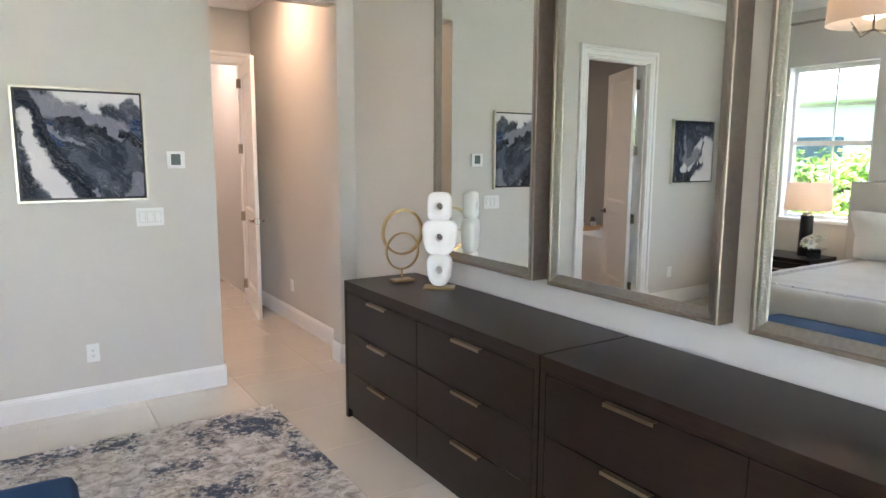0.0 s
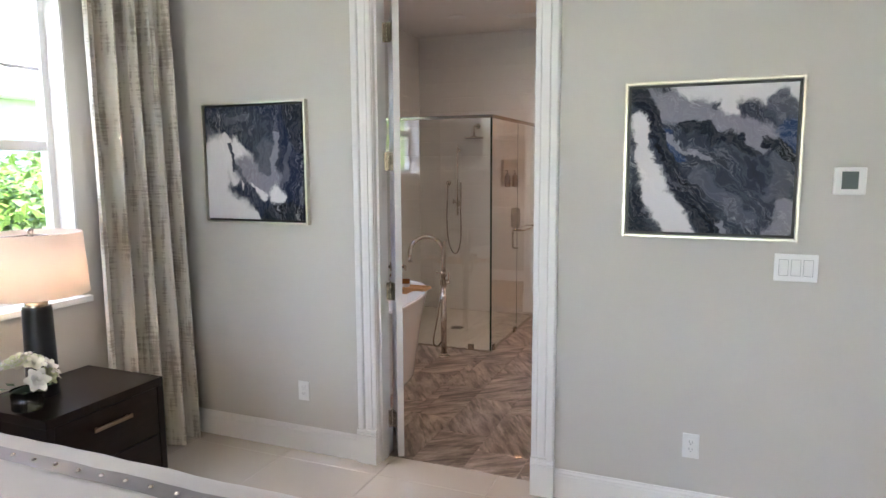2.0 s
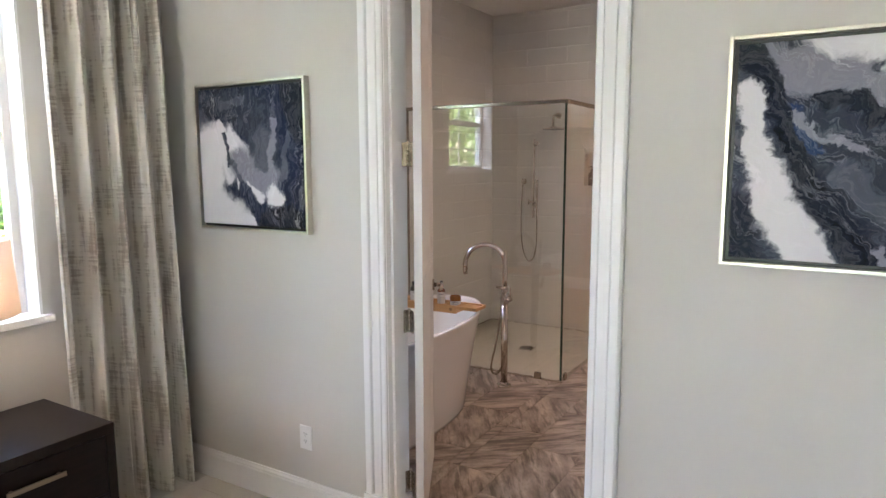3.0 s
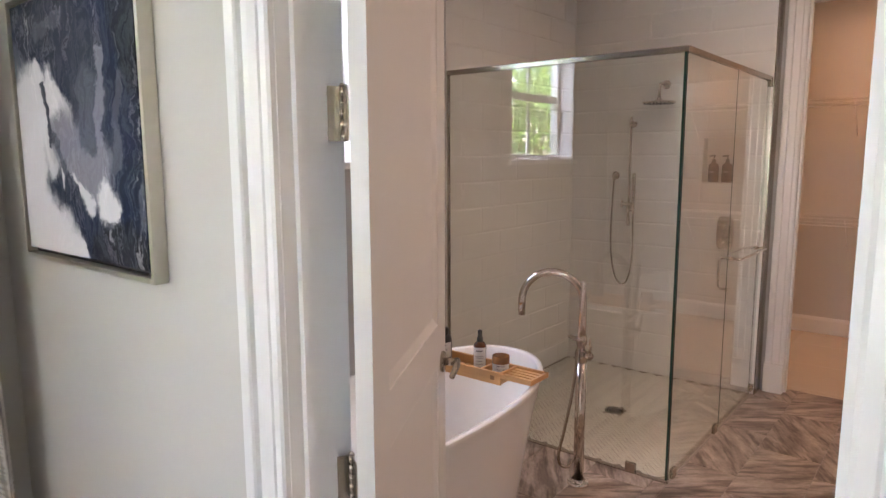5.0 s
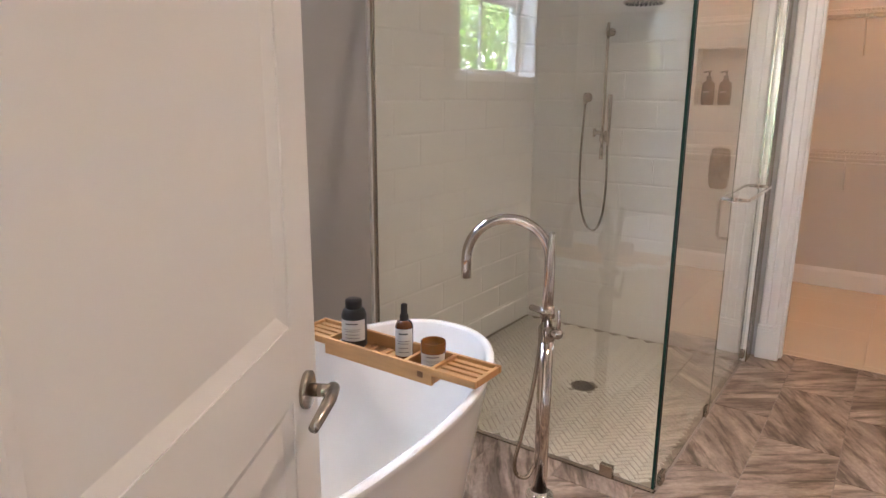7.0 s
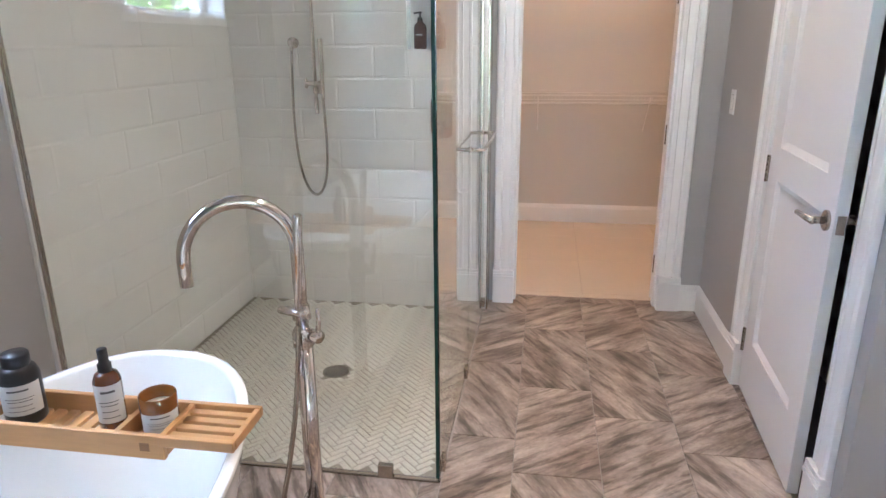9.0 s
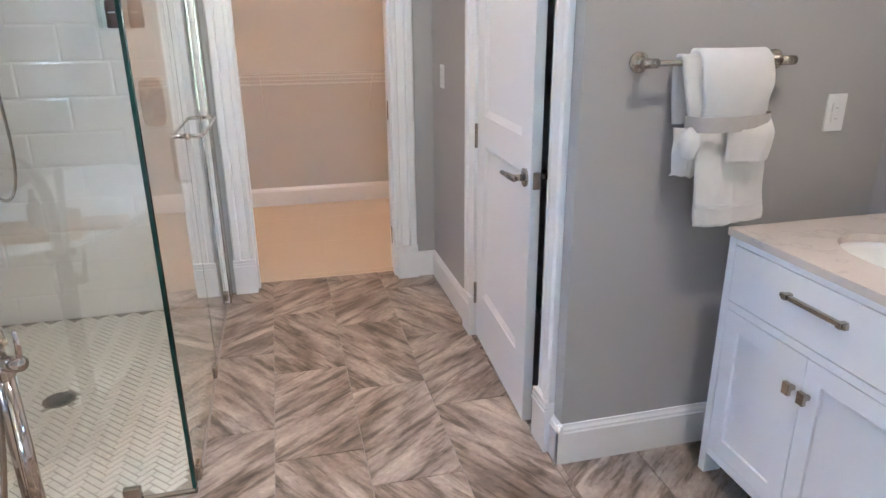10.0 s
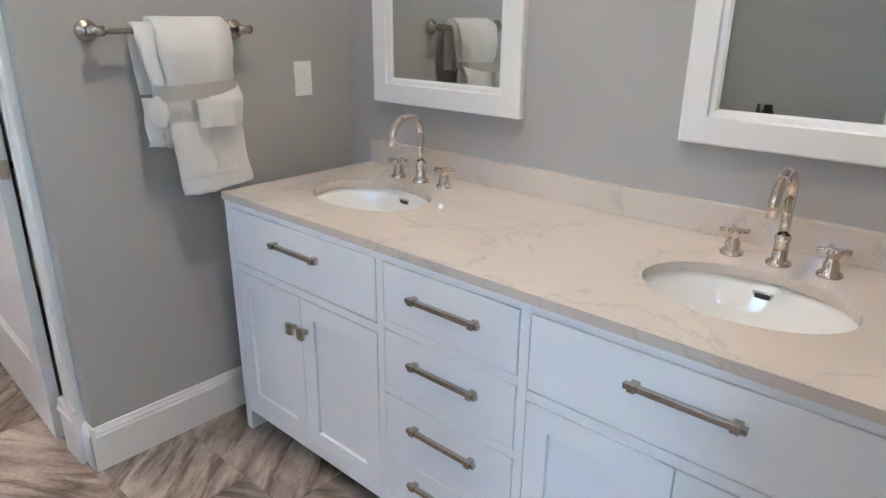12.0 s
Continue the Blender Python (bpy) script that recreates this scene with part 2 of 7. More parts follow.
WIRE = surface("white_coated_wire", (0.74, 0.72, 0.68), 0.4)

# ---- shape helpers ----
def box(bm, x0, x1, y0, y1, z0, z1, bevel=0.0, m=None):
    """An upright box, its edges rounded by bevel, moved by m."""
    v = bmesh.ops.create_cube(bm, size=1)["verts"]
    bmesh.ops.scale(bm, vec=(abs(x1 - x0), abs(y1 - y0), abs(z1 - z0)), verts=v)
    bmesh.ops.translate(bm, vec=((x0 + x1) / 2, (y0 + y1) / 2, (z0 + z1) / 2), verts=v)
    if bevel:
        made = bmesh.ops.bevel(bm, geom=list({e for k in v for e in k.link_edges}), offset=bevel, segments=2, profile=0.5, affect="EDGES")
        v = list({k for f in made["faces"] for k in f.verts} | {k for k in v if k.is_valid})
    if m is not None:
        island = set(v)
        todo = list(v)
        while todo:
            k = todo.pop()
            for e in k.link_edges:
                o = e.other_vert(k)
                if o not in island:
                    island.add(o)
                    todo.append(o)
        bmesh.ops.transform(bm, matrix=m, verts=list(island))
    return bm


def block(x0, x1, y0, y1, z0, z1, bevel=0.0, m=None):
    return box(bmesh.new(), x0, x1, y0, y1, z0, z1, bevel, m)


def tube(bm, points, r, seg=12, closed=False, caps=True):
    """A round bar along points; r: one radius or one a point."""
    pts = [Vector(p) for p in points]
    n = len(pts)
    rad = r if isinstance(r, (list, tuple)) else [r] * n
    rings, up = [], None
    for i, p in enumerate(pts):
        a, b = pts[i - 1] if (i or closed) else p, pts[(i + 1) % n] if (i < n - 1 or closed) else p
        d = (b - a).normalized()
        if up is None:
            up = d.orthogonal().normalized()
        up = (up - d * up.dot(d))
        up = up.normalized() if up.length > 1e-6 else d.orthogonal().normalized()
        side = d.cross(up)
        rings.append([bm.verts.new(p + (up * math.cos(2 * math.pi * k / seg) + side * math.sin(2 * math.pi * k / seg)) * rad[i]) for k in range(seg)])
    for i in range(n if closed else n - 1):
        a, b = rings[i], rings[(i + 1) % n]
        for k in range(seg):
            f = bm.faces.new((a[k], a[(k + 1) % seg], b[(k + 1) % seg], b[k]))
            f.smooth = True
    if caps and not closed:
        bm.faces.new(rings[0][::-1])
        bm.faces.new(rings[-1])
    return bm


def rod(points, r, seg=12, closed=False):
    return tube(bmesh.new(), points, r, seg, closed)


def lathe(bm, profile, x=0, y=0, z=0, seg=28, sx=1.0, sy=1.0, smooth=True):
    """A turned shape: profile of (radius, height) about an upright axis."""
    rings = []
    for r, h in profile:
        if r < 1e-5:
            rings.append([bm.verts.new((x, y, z + h))])
        else:
            rings.append([bm.verts.new((x + sx * r * math.cos(2 * math.pi * k / seg), y + sy * r * math.sin(2 * math.pi * k / seg), z + h)) for k in range(seg)])
    for a, b in zip(rings, rings[1:]):
        for k in range(seg):
            q = [a[k % len(a)], a[(k + 1) % len(a)], b[(k + 1) % len(b)], b[k % len(b)]]
            q = [v for i, v in enumerate(q) if v not in q[:i]]
            if len(q) > 2:
                bm.faces.new(q).smooth = smooth
    return bm


def turned(profile, **k):
    return lathe(bmesh.new(), profile, **k)


def sweep(profile, p0, p1, out, bm=None):
    """A moulding from p0 to p1: profile of (outward, up) drawn along the line; out is the way it stands off the wall."""
    bm = bm or bmesh.new()
    out = Vector(out)
    a = [bm.verts.new(Vector(p0) + out * o + Vector((0, 0, h))) for o, h in profile]
    b = [bm.verts.new(Vector(p1) + out * o + Vector((0, 0, h))) for o, h in profile]
    n = len(a)
    for i in range(n):
        bm.faces.new((a[i], a[(i + 1) % n], b[(i + 1) % n], b[i]))
    bm.faces.new(a[::-1])
    bm.faces.new(b)
    bmesh.ops.recalc_face_normals(bm, faces=bm.faces[:])
    return bm


def part(name, bm, material, parent=None, label="", smooth=False):
    """Links a bmesh as one mesh object, under a thing or a part."""
    me = bpy.data.meshes.new(name)
    if smooth:
        for f in bm.faces:
            f.smooth = True
    bmesh.ops.recalc_face_normals(bm, faces=bm.faces[:])
    bm.to_mesh(me)
    bm.free()
    me.materials.append(material)
    ob = new(name, me)
    if parent:
        ob.parent = parent
        ob.matrix_parent_inverse = parent.matrix_basis.inverted()
    if label:
        ob["label"] = label
    return ob


def structure(name, bm, material, label, category):
    return tagged(part(name, bm, material), label, category, kind="structure")


def thing(name, label, category, at=(0, 0, 0), group=""):
    """An Empty at a thing's base; its parts are built in world places round it."""
    ob = new(name)
    ob.location = at
    ob.empty_display_size = 0.1
    return tagged(ob, label, category, group)


# ---- the shell ----
CEIL, BATH_CEIL = 3.20, 3.05
DOOR_H = 2.53            # clear height of all doorways
XW, XE = -2.12, 2.67     # faces of the window wall and of the dresser wall
YN, YB = 5.335, 5.475      # faces of the wall between bedroom and bath
XD0, XD1 = -0.768, 0.100  # bath doorway
XH = 1.635               # end of that wall, where the hall begins
YT, XT = 7.485, 0.315    # towel wall and water-closet wall
YC, YC2, YS = 9.315, 9.435, 9.19   # closet wall's two faces, shower's back wall
XV = 1.39                # vanity wall
XB = -2.235              # window wall in the bath

# bedroom
def wall_with_holes(axis, c0, c1, a0, a1, z1, holes):
    """A wall of thickness c0..c1 along the other axis from a0 to a1, with holes (a, b, low, high)."""
    bm = bmesh.new()
    cuts = sorted({a0, a1, *[h[0] for h in holes], *[h[1] for h in holes]})
    for p, q in zip(cuts, cuts[1:]):
        spans = [(0, z1)]
        for h in holes:
            if h[0] < (p + q) / 2 < h[1]:
                spans = [(0, h[2]), (h[3], z1)]
        for lo, hi in spans:
            if hi - lo > 1e-4:
                box(bm, *((c0, c1, p, q) if axis == "x" else (p, q, c0, c1)), lo, hi)
    bmesh.ops.remove_doubles(bm, verts=bm.verts[:], dist=1e-5)
    return bm


WIN_Z = (0.97, 2.52)
WIN_A, WIN_B, WIN_BATH = (3.80, 4.66), (1.14, 2.00), (6.090, 6.950)
BATH_WIN_Z = (1.545, 2.445)
structure("wall_west", wall_with_holes("x", XW - 0.22, XW, -1.72, YN, CEIL, [(*WIN_A, *WIN_Z), (*WIN_B, *WIN_Z)]), WALL,
          "greige painted window wall of the bedroom", "wall")
structure("wall_west_bath", wall_with_holes("x", XB - 0.18, XB, YB, YS, BATH_CEIL, [(*WIN_BATH, *BATH_WIN_Z)]), BATH_WALL, "grey painted window wall behind the tub", "wall")
structure("wall_north", wall_with_holes("y", YN, YN + 0.055, XW - 0.22, XH, CEIL, [(XD0, XD1, 0, DOOR_H)]), WALL,
          "greige painted wall with the bath doorway", "wall")
structure("wall_north_bath_side", wall_with_holes("y", YN + 0.055, YB, XB - 0.18, XV + 0.10, CEIL, [(XD0, XD1, 0, DOOR_H)]), BATH_WALL, "grey painted back of the doorway wall", "wall")
structure("wall_hall_west", block(XH - 0.12, XH, YN + 0.055, 7.80, 0, CEIL), WALL, "greige painted hall wall", "wall")
structure("wall_east", block(XE, XE + 0.15, -1.72, 9.6, 0, CEIL), WALL, "greige painted wall behind the dressers and along the hall", "wall")
structure("wall_pilaster", block(2.535, XE, YN, YN + 0.15, 0, 2.68), WALL, "greige painted end of the hall opening", "wall")
structure("wall_header", block(XH, XE, YN, YN + 0.15, 2.68, CEIL), WALL, "greige painted header over the hall opening", "wall")
# the hole in the south wall is added to admit light, out of view
structure("wall_south", wall_with_holes("y", -1.72, -1.57, XW, XE, CEIL, [(-1.3, 1.7, 0.0, 2.45)]), WALL, "greige painted wall with an added glazed opening", "wall")
structure("ceiling", block(XW, XE, -1.57, YN, CEIL, CEIL + 0.1), CEILING, "white painted bedroom ceiling", "ceiling")
structure("ceiling_hall", block(XH, XE, YN, 9.6, CEIL, CEIL + 0.1), CEILING, "white painted hall ceiling", "ceiling")
structure("ceiling_bath", block(XB, XV, YB, YC, BATH_CEIL, BATH_CEIL + 0.1), CEILING, "white painted bath ceiling", "ceiling")
structure("ceiling_closet", block(-2.0, 1.7, YC, 11.4, BATH_CEIL, BATH_CEIL + 0.1), CEILING, "white painted closet ceiling", "ceiling")
# hall's end with a doorway, and the passage behind it
HD0, HD1, YHE = 1.75, 2.557, 7.80
structure("wall_hall_end", wall_with_holes("y", YHE, YHE + 0.12, XH - 0.12, XE, CEIL, [(HD0, HD1, 0, DOOR_H)]), WALL, "greige painted hall end with a doorway", "wall")
structure("wall_passage", block(0.8, XE, 9.48, 9.6, 0, CEIL), WALL, "pale wall of the passage beyond the hall door", "wall")
structure("wall_passage_west", block(0.7, 0.8, 7.8, 9.6, 0, CEIL), WALL, "pale end wall of the passage", "wall")
# bath
structure("wall_towel", block(XT, XV + 0.10, YT, YT + 0.10, 0, BATH_CEIL), BATH_WALL, "grey painted wall with the towel bar", "wall")
WC0, WC1 = 7.66, 8.475
structure("wall_water_closet", wall_with_holes("x", XT, XT + 0.10, YT + 0.10, YC, BATH_CEIL, [(WC0, WC1, 0, DOOR_H)]), BATH_WALL, "grey painted wall with the water closet door", "wall")
structure("wall_vanity", block(XV, XV + 0.10, YB, YT, 0, BATH_CEIL), BATH_WALL, "grey painted wall behind the vanity", "wall")
CD0, CD1 = -0.705, 0.092
structure("wall_closet", wall_with_holes("y", YC, YC2, -0.845, XT + 0.10, BATH_CEIL, [(CD0, CD1, 0, DOOR_H)]), BATH_WALL, "grey painted wall with the closet doorway", "wall")
structure("wall_shower", wall_with_holes("y", YS, YC2, XB - 0.18, -0.845, BATH_CEIL, [(-1.272, -0.976, 1.39, 1.700)]), BATH_WALL, "shower back wall with a recessed niche", "wall")
structure("wall_closet_back", block(-2.1, 1.8, 11.165, 11.37, 0, BATH_CEIL), WALL, "greige closet back wall", "wall")
structure("wall_closet_side", block(-1.55, -1.45, YC2, 11.165, 0, BATH_CEIL), WALL, "greige closet side wall", "wall")
structure("wall_closet_side_east", block(1.1, 1.2, YC2, 11.165, 0, BATH_CEIL), WALL, "greige closet side wall", "wall")
structure("wall_closet_front", block(XT + 0.10, 1.2, YC, YC2, 0, BATH_CEIL), WALL, "greige closet front wall", "wall")
structure("wall_water_closet_back", block(1.45, 1.55, YT + 0.10, YC, 0, BATH_CEIL), BATH_WALL, "grey wall of the water closet", "wall")
structure("ceiling_water_closet", block(XV, 1.55, YT, YC, BATH_CEIL, BATH_CEIL + 0.1), CEILING, "white ceiling of the water closet", "ceiling")

FLOOR = structure("floor", block(XW - 0.2, XE + 0.1, -1.7, YB - 0.03, -0.12, -0.004), GROUT_CREAM, "polished cream porcelain tile bedroom floor", "floor")
FLOOR_HALL = structure("floor_hall", block(0.75, XE + 0.1, YB - 0.03, 9.6, -0.12, -0.0045), GROUT_CREAM, "polished cream porcelain tile hall floor", "floor")
FLOOR_BATH = structure("floor_bath", block(XB - 0.15, 0.75, YB - 0.03, YC2 - 0.005, -0.12, -0.004), GROUT_GREY, "grey veined herringbone tile bath floor", "floor")
structure("floor_bath_east", block(0.75, 1.55, YB - 0.03, YC2, -0.12, -0.005), GROUT_GREY, "grey tile floor under the vanity", "floor")
FLOOR_CLOSET = structure("floor_closet", block(-1.6, 1.3, YC2 - 0.005, 11.37, -0.12, -0.004), GROUT_CREAM, "cream tile closet floor", "floor")

# baseboards
BASE = [(0, 0), (0.016, 0), (0.016, 0.118), (0.013, 0.124), (0.013, 0.131), (0.008, 0.139), (0.006, 0.148), (0, 0.148)]


def baseboard(p0, p1, out):
    tagged(part("baseboard", sweep(BASE, (*p0, 0), (*p1, 0), (*out, 0)), TRIM), "white painted moulded baseboard", "baseboard", kind="structure")


CW = 0.112   # casing width
baseboard((XW, YN), (XD0 - CW, YN), (0, -1))
baseboard((XD1 + CW, YN), (XH + 0.016, YN), (0, -1))
baseboard((XH, YN - 0.016), (XH, YHE), (1, 0))
baseboard((XW, -1.57), (XW, YN), (1, 0))
baseboard((XE, -1.57), (XE, YN), (-1, 0))
baseboard((2.535 - 0.016, YN), (XE, YN), (0, -1))
baseboard((2.535, YN - 0.016), (2.535, YN + 0.15), (-1, 0))
baseboard((XE, YN + 0.15), (XE, YHE), (-1, 0))
baseboard((XE, 9.48), (0.8, 9.48), (0, -1))
baseboard((XT - 0.016, YT), (XV, YT), (0, -1))
baseboard((XT, YT - 0.016), (XT, WC0 - CW), (-1, 0))
baseboard((XT, WC1 + CW), (XT, YC), (-1, 0))
baseboard((CD1 + CW, YC), (XT, YC), (0, -1))
baseboard((XB, YB), (XD0 - CW, YB), (0, 1))
baseboard((XD1 + CW, YB), (XV, YB), (0, 1))
baseboard((XB, YB), (XB, 7.60), (1, 0))
baseboard((-1.45, 11.165), (1.1, 11.165), (0, -1))
baseboard((-1.45, YC2), (-1.45, 11.165), (1, 0))
baseboard((1.1, YC2), (1.1, 11.165), (-1, 0))

# crown mouldings
CROWN = [(0, 0), (0, -0.13), (0.012, -0.13), (0.018, -0.115), (0.03, -0.105), (0.06, -0.06), (0.085, -0.03), (0.10, -0.022), (0.10, -0.012), (0.115, 0)]


def crown(p0, p1, out):
    tagged(part("trim", sweep(CROWN, (*p0, CEIL), (*p1, CEIL), (*out, 0)), TRIM), "white painted crown moulding", "crown moulding", kind="structure")


crown((XW, YN), (XE, YN), (0, -1))
crown((XW, -1.57), (XW, YN), (1, 0))
crown((XE, -1.57), (XE, YN), (-1, 0))
crown((XE, YN + 0.15), (XE, YHE), (-1, 0))
crown((XH, YHE), (XE, YHE), (0, -1))


# doorways: jambs, stops, fluted casings on plinth blocks
def casing_profile(w):
    """Across the casing: (from the opening outwards, proud of the wall)."""
    return [(0, 0), (0, 0.012), (0.006, 0.016), (0.022, 0.016), (0.026, 0.011), (0.030, 0.016), (0.050, 0.019), (0.066, 0.019), (0.070, 0.013), (0.074, 0.024),
            (0.078, 0.028), (w - 0.008, 0.028), (w, 0.020), (w, 0)]


def casing(parent, axis, c, side, a0, a1, high, plinths=True):
    """A doorway's casing on a wall face at c that looks to side (+1 or -1) along its axis; opening a0..a1."""
    w = CW

    def at(a, o, z):
        return (a, c + side * o, z) if axis == "y" else (c + side * o, a, z)
    prof = casing_profile(w)
    for edge, way in ((a0, -1), (a1, 1)):
        bm = bmesh.new()
        lo = [bm.verts.new(at(edge + way * u, o, 0.0)) for u, o in prof]
        hi = [bm.verts.new(at(edge + way * u, o, high + u)) for u, o in prof]
        for i in range(len(prof)):
            j = (i + 1) % len(prof)
            bm.faces.new((lo[i], lo[j], hi[j], hi[i]))
        bm.faces.new(lo)
        bm.faces.new(hi)
        part("casing", bm, TRIM, parent)
        if plinths:
            bm = bmesh.new()
            for o, z0, z1 in ((0.034, 0, 0.152), (0.040, 0.152, 0.164), (0.036, 0.164, 0.178), (0.033, 0.178, 0.196)):
                p, q = at(edge - way * 0.002, 0, z0), at(edge + way * (w + 0.004), o, z1)
                box(bm, min(p[0], q[0]), max(p[0], q[0]), min(p[1], q[1]), max(p[1], q[1]), z0, z1, bevel=0.002)
            part("plinth_block", bm, TRIM, parent)
    bm = bmesh.new()
    lo = [bm.verts.new(at(a0 - u, o, high + u)) for u, o in prof]
    hi = [bm.verts.new(at(a1 + u, o, high + u)) for u, o in prof]
    for i in range(len(prof)):
        j = (i + 1) % len(prof)
        bm.faces.new((lo[i], lo[j], hi[j], hi[i]))
    bm.faces.new(lo)
    bm.faces.new(hi)
    part("head_casing", bm, TRIM, parent)


def jambs(parent, axis, c0, c1, a0, a1, high, stop):
    """The jamb boards that line an opening, with the stop that the leaf closes on."""
    s0, s1 = stop or (0, 0)

    def bx(bm, a, b, c, d, z0, z1):
        return box(bm, *((a, b, c, d) if axis == "y" else (c, d, a, b)), z0, z1)
    for e0, e1, k0, k1 in ((a0 - 0.016, a0 + 0.002, a0 + 0.002, a0 + 0.014), (a1 - 0.002, a1 + 0.016, a1 - 0.014, a1 - 0.002)):
        bm = bmesh.new()
        bx(bm, e0, e1, c0, c1, 0, high)
        if stop:
            bx(bm, k0, k1, s0, s1, 0, high - 0.002)
        part("jamb", bm, TRIM, parent)
    bm = bmesh.new()
    bx(bm, a0 + 0.002, a1 - 0.002, c0, c1, high - 0.002, high + 0.016)
    if stop:
        bx(bm, a0 + 0.014, a1 - 0.014, s0, s1, high - 0.014, high - 0.002)
    part("head_jamb", bm, TRIM, parent)


def leaf(parent, wide, high, label, m, lock=0.99):
    """A two-panel door leaf, hinged at its own left edge: it runs along local x, its faces at local y 0 and 0.035."""
    t, s = 0.035, 0.115
    bm = bmesh.new()
    rails = [(0.008, 0.25), (lock - 0.06, lock + 0.06), (high - 0.125, high - 0.004)]
    box(bm, 0, s, 0, t, 0.008, high - 0.004, 0.0015)
    box(bm, wide - s, wide, 0, t, 0.008, high - 0.004, 0.0015)
    for z0, z1 in rails:
        box(bm, s - 0.001, wide - s + 0.001, 0.0002, t - 0.0002, z0, z1)
    for (_, z0), (z1, _) in zip(rails, rails[1:]):
        box(bm, s - 0.001, wide - s + 0.001, 0.0115, t - 0.0115, z0 - 0.001, z1 + 0.001)
        for y0, y1 in ((0.0025, 0.0125), (t - 0.0025, t - 0.0125)):     # sloped sticking round each panel
            k = 0.026
            rim = [(s - 0.0005, z0 - 0.0005), (wide - s + 0.0005, z0 - 0.0005), (wide - s + 0.0005, z1 + 0.0005), (s - 0.0005, z1 + 0.0005)]
            inner = [(s + k, z0 + k), (wide - s - k, z0 + k), (wide - s - k, z1 - k), (s + k, z1 - k)]
            a = [bm.verts.new((p[0], y0, p[1])) for p in rim]
            b = [bm.verts.new((p[0], y1, p[1])) for p in inner]
            c = [bm.verts.new((p[0], y1, p[1])) for p in rim]
            for i in range(4):
                j = (i + 1) % 4
                order = (1, -1)[y0 > t / 2]
                bm.faces.new((a[i], a[j], b[j], b[i])[::order])
                bm.faces.new((c[i], c[j], a[j], a[i])[::order])
    ob = part("door_leaf", bm, DOOR, parent, label)
    bmesh_xf(ob, m)
    return ob


def bmesh_xf(ob, m):
    ob.data.transform(m)
    return ob


def lever(parent, x, z, m, back=True, turn=1):
    """A lever handle on round roses, on the leaf's faces at local x."""
    for y, d in ((0.0, -1), (0.035, 1)):
        bm = bmesh.new()
        tube(bm, [(x, y - d * 0.001, z), (x, y + d * 0.008, z), (x, y + d * 0.0095, z)], [0.031, 0.031, 0.027], 24)
        tube(bm, [(x, y + d * 0.008, z), (x, y + d * 0.045, z)], 0.011, 14)
        tube(bm, [(x + turn * 0.012, y + d * 0.043, z), (x - turn * 0.03, y + d * 0.050, z + 0.001), (x - turn * 0.115, y + d * 0.050, z - 0.004)], [0.011, 0.0105, 0.008], 12)
        bmesh_xf(part("lever_handle", bm, STEEL, parent, "brushed nickel lever handle", True), m)
    bm = block(x + turn * 0.058, x + turn * 0.0625, 0.006, 0.029, z - 0.028, z + 0.028, 0.001)
    bmesh_xf(part("latch_plate", bm, STEEL, parent, "brushed nickel latch plate"), m)


def hinge(parent, pin, z, away_jamb, away_leaf, high=0.10):
    """A butt hinge with rounded plates about an upright pin; each plate lies along its way from the pin."""
    bm = bmesh.new()
    for k in range(5):
        z0 = z - high / 2 + k * high / 5
        tube(bm, [(*pin, z0 + 0.0008), (*pin, z0 + high / 5 - 0.0008)], 0.0065, 12)
    tube(bm, [(*pin, z + high / 2), (*pin, z + high / 2 + 0.005)], [0.0072, 0.004], 12)
    for wx, wy in (away_jamb, away_leaf):
        d = Vector((wx, wy, 0)).normalized()
        nrm = Vector((-d.y, d.x, 0))
        m = Matrix((d.to_4d(), nrm.to_4d(), (0, 0, 1, 0), (0, 0, 0, 1))).transposed()
        m[3] = (0, 0, 0, 1)
        m.translation = (*pin, z)
        rows = [(0.003, -high / 2), (0.034, -high / 2)] + [(0.034 + 0.010 * math.sin(a), -high / 2 + 0.010 - 0.010 * math.cos(a)) for a in (0.5, 1.0, 1.57)]
        rows += [(u, -v) for u, v in reversed(rows)]
        lo = [bm.verts.new(m @ Vector((u, -0.0012, v))) for u, v in rows]
        hi = [bm.verts.new(m @ Vector((u, 0.0012, v))) for u, v in rows]
        bm.faces.new(lo[::-1])
        bm.faces.new(hi)
        for i in range(len(rows)):
            j = (i + 1) % len(rows)
            bm.faces.new((lo[i], lo[j], hi[j], hi[i]))
        for u, v in ((0.028, -0.035), (0.020, 0.0), (0.028, 0.035)):
            c = m @ Vector((u, 0, v))
            tube(bm, [c - nrm * 0.002, c + nrm * 0.002], 0.0038, 8)
    part("hinge", bm, STEEL, parent, "brushed nickel hinge")


def structure_empty(name, label, category):
    return tagged(thing(name, label, category), kind="structure")


HINGES = (0.22, 0.95, 1.66, 2.33)
# bath doorway, its leaf open into the bath
door_1 = structure_empty("door_1", "white two-panel door standing open in a fluted white casing", "door")
casing(door_1, "y", YN, -1, XD0, XD1, DOOR_H)
casing(door_1, "y", YB, 1, XD0, XD1, DOOR_H)
jambs(door_1, "y", YN - 0.001, YB + 0.001, XD0, XD1, DOOR_H, (YN + 0.03, YB - 0.04))
OPEN = 118.6
PIN = (-0.742, 5.462)
m = pose(-0.665, 5.450, 0, 0, 0, OPEN)
leaf(door_1, 0.763, DOOR_H - 0.024, "white painted two-panel door leaf", m, 1.05)
lever(door_1, 0.703, 0.985, m, turn=1)
for z in HINGES:
    hinge(door_1, PIN, z, (-0.5, -1), (0.85, -0.5))

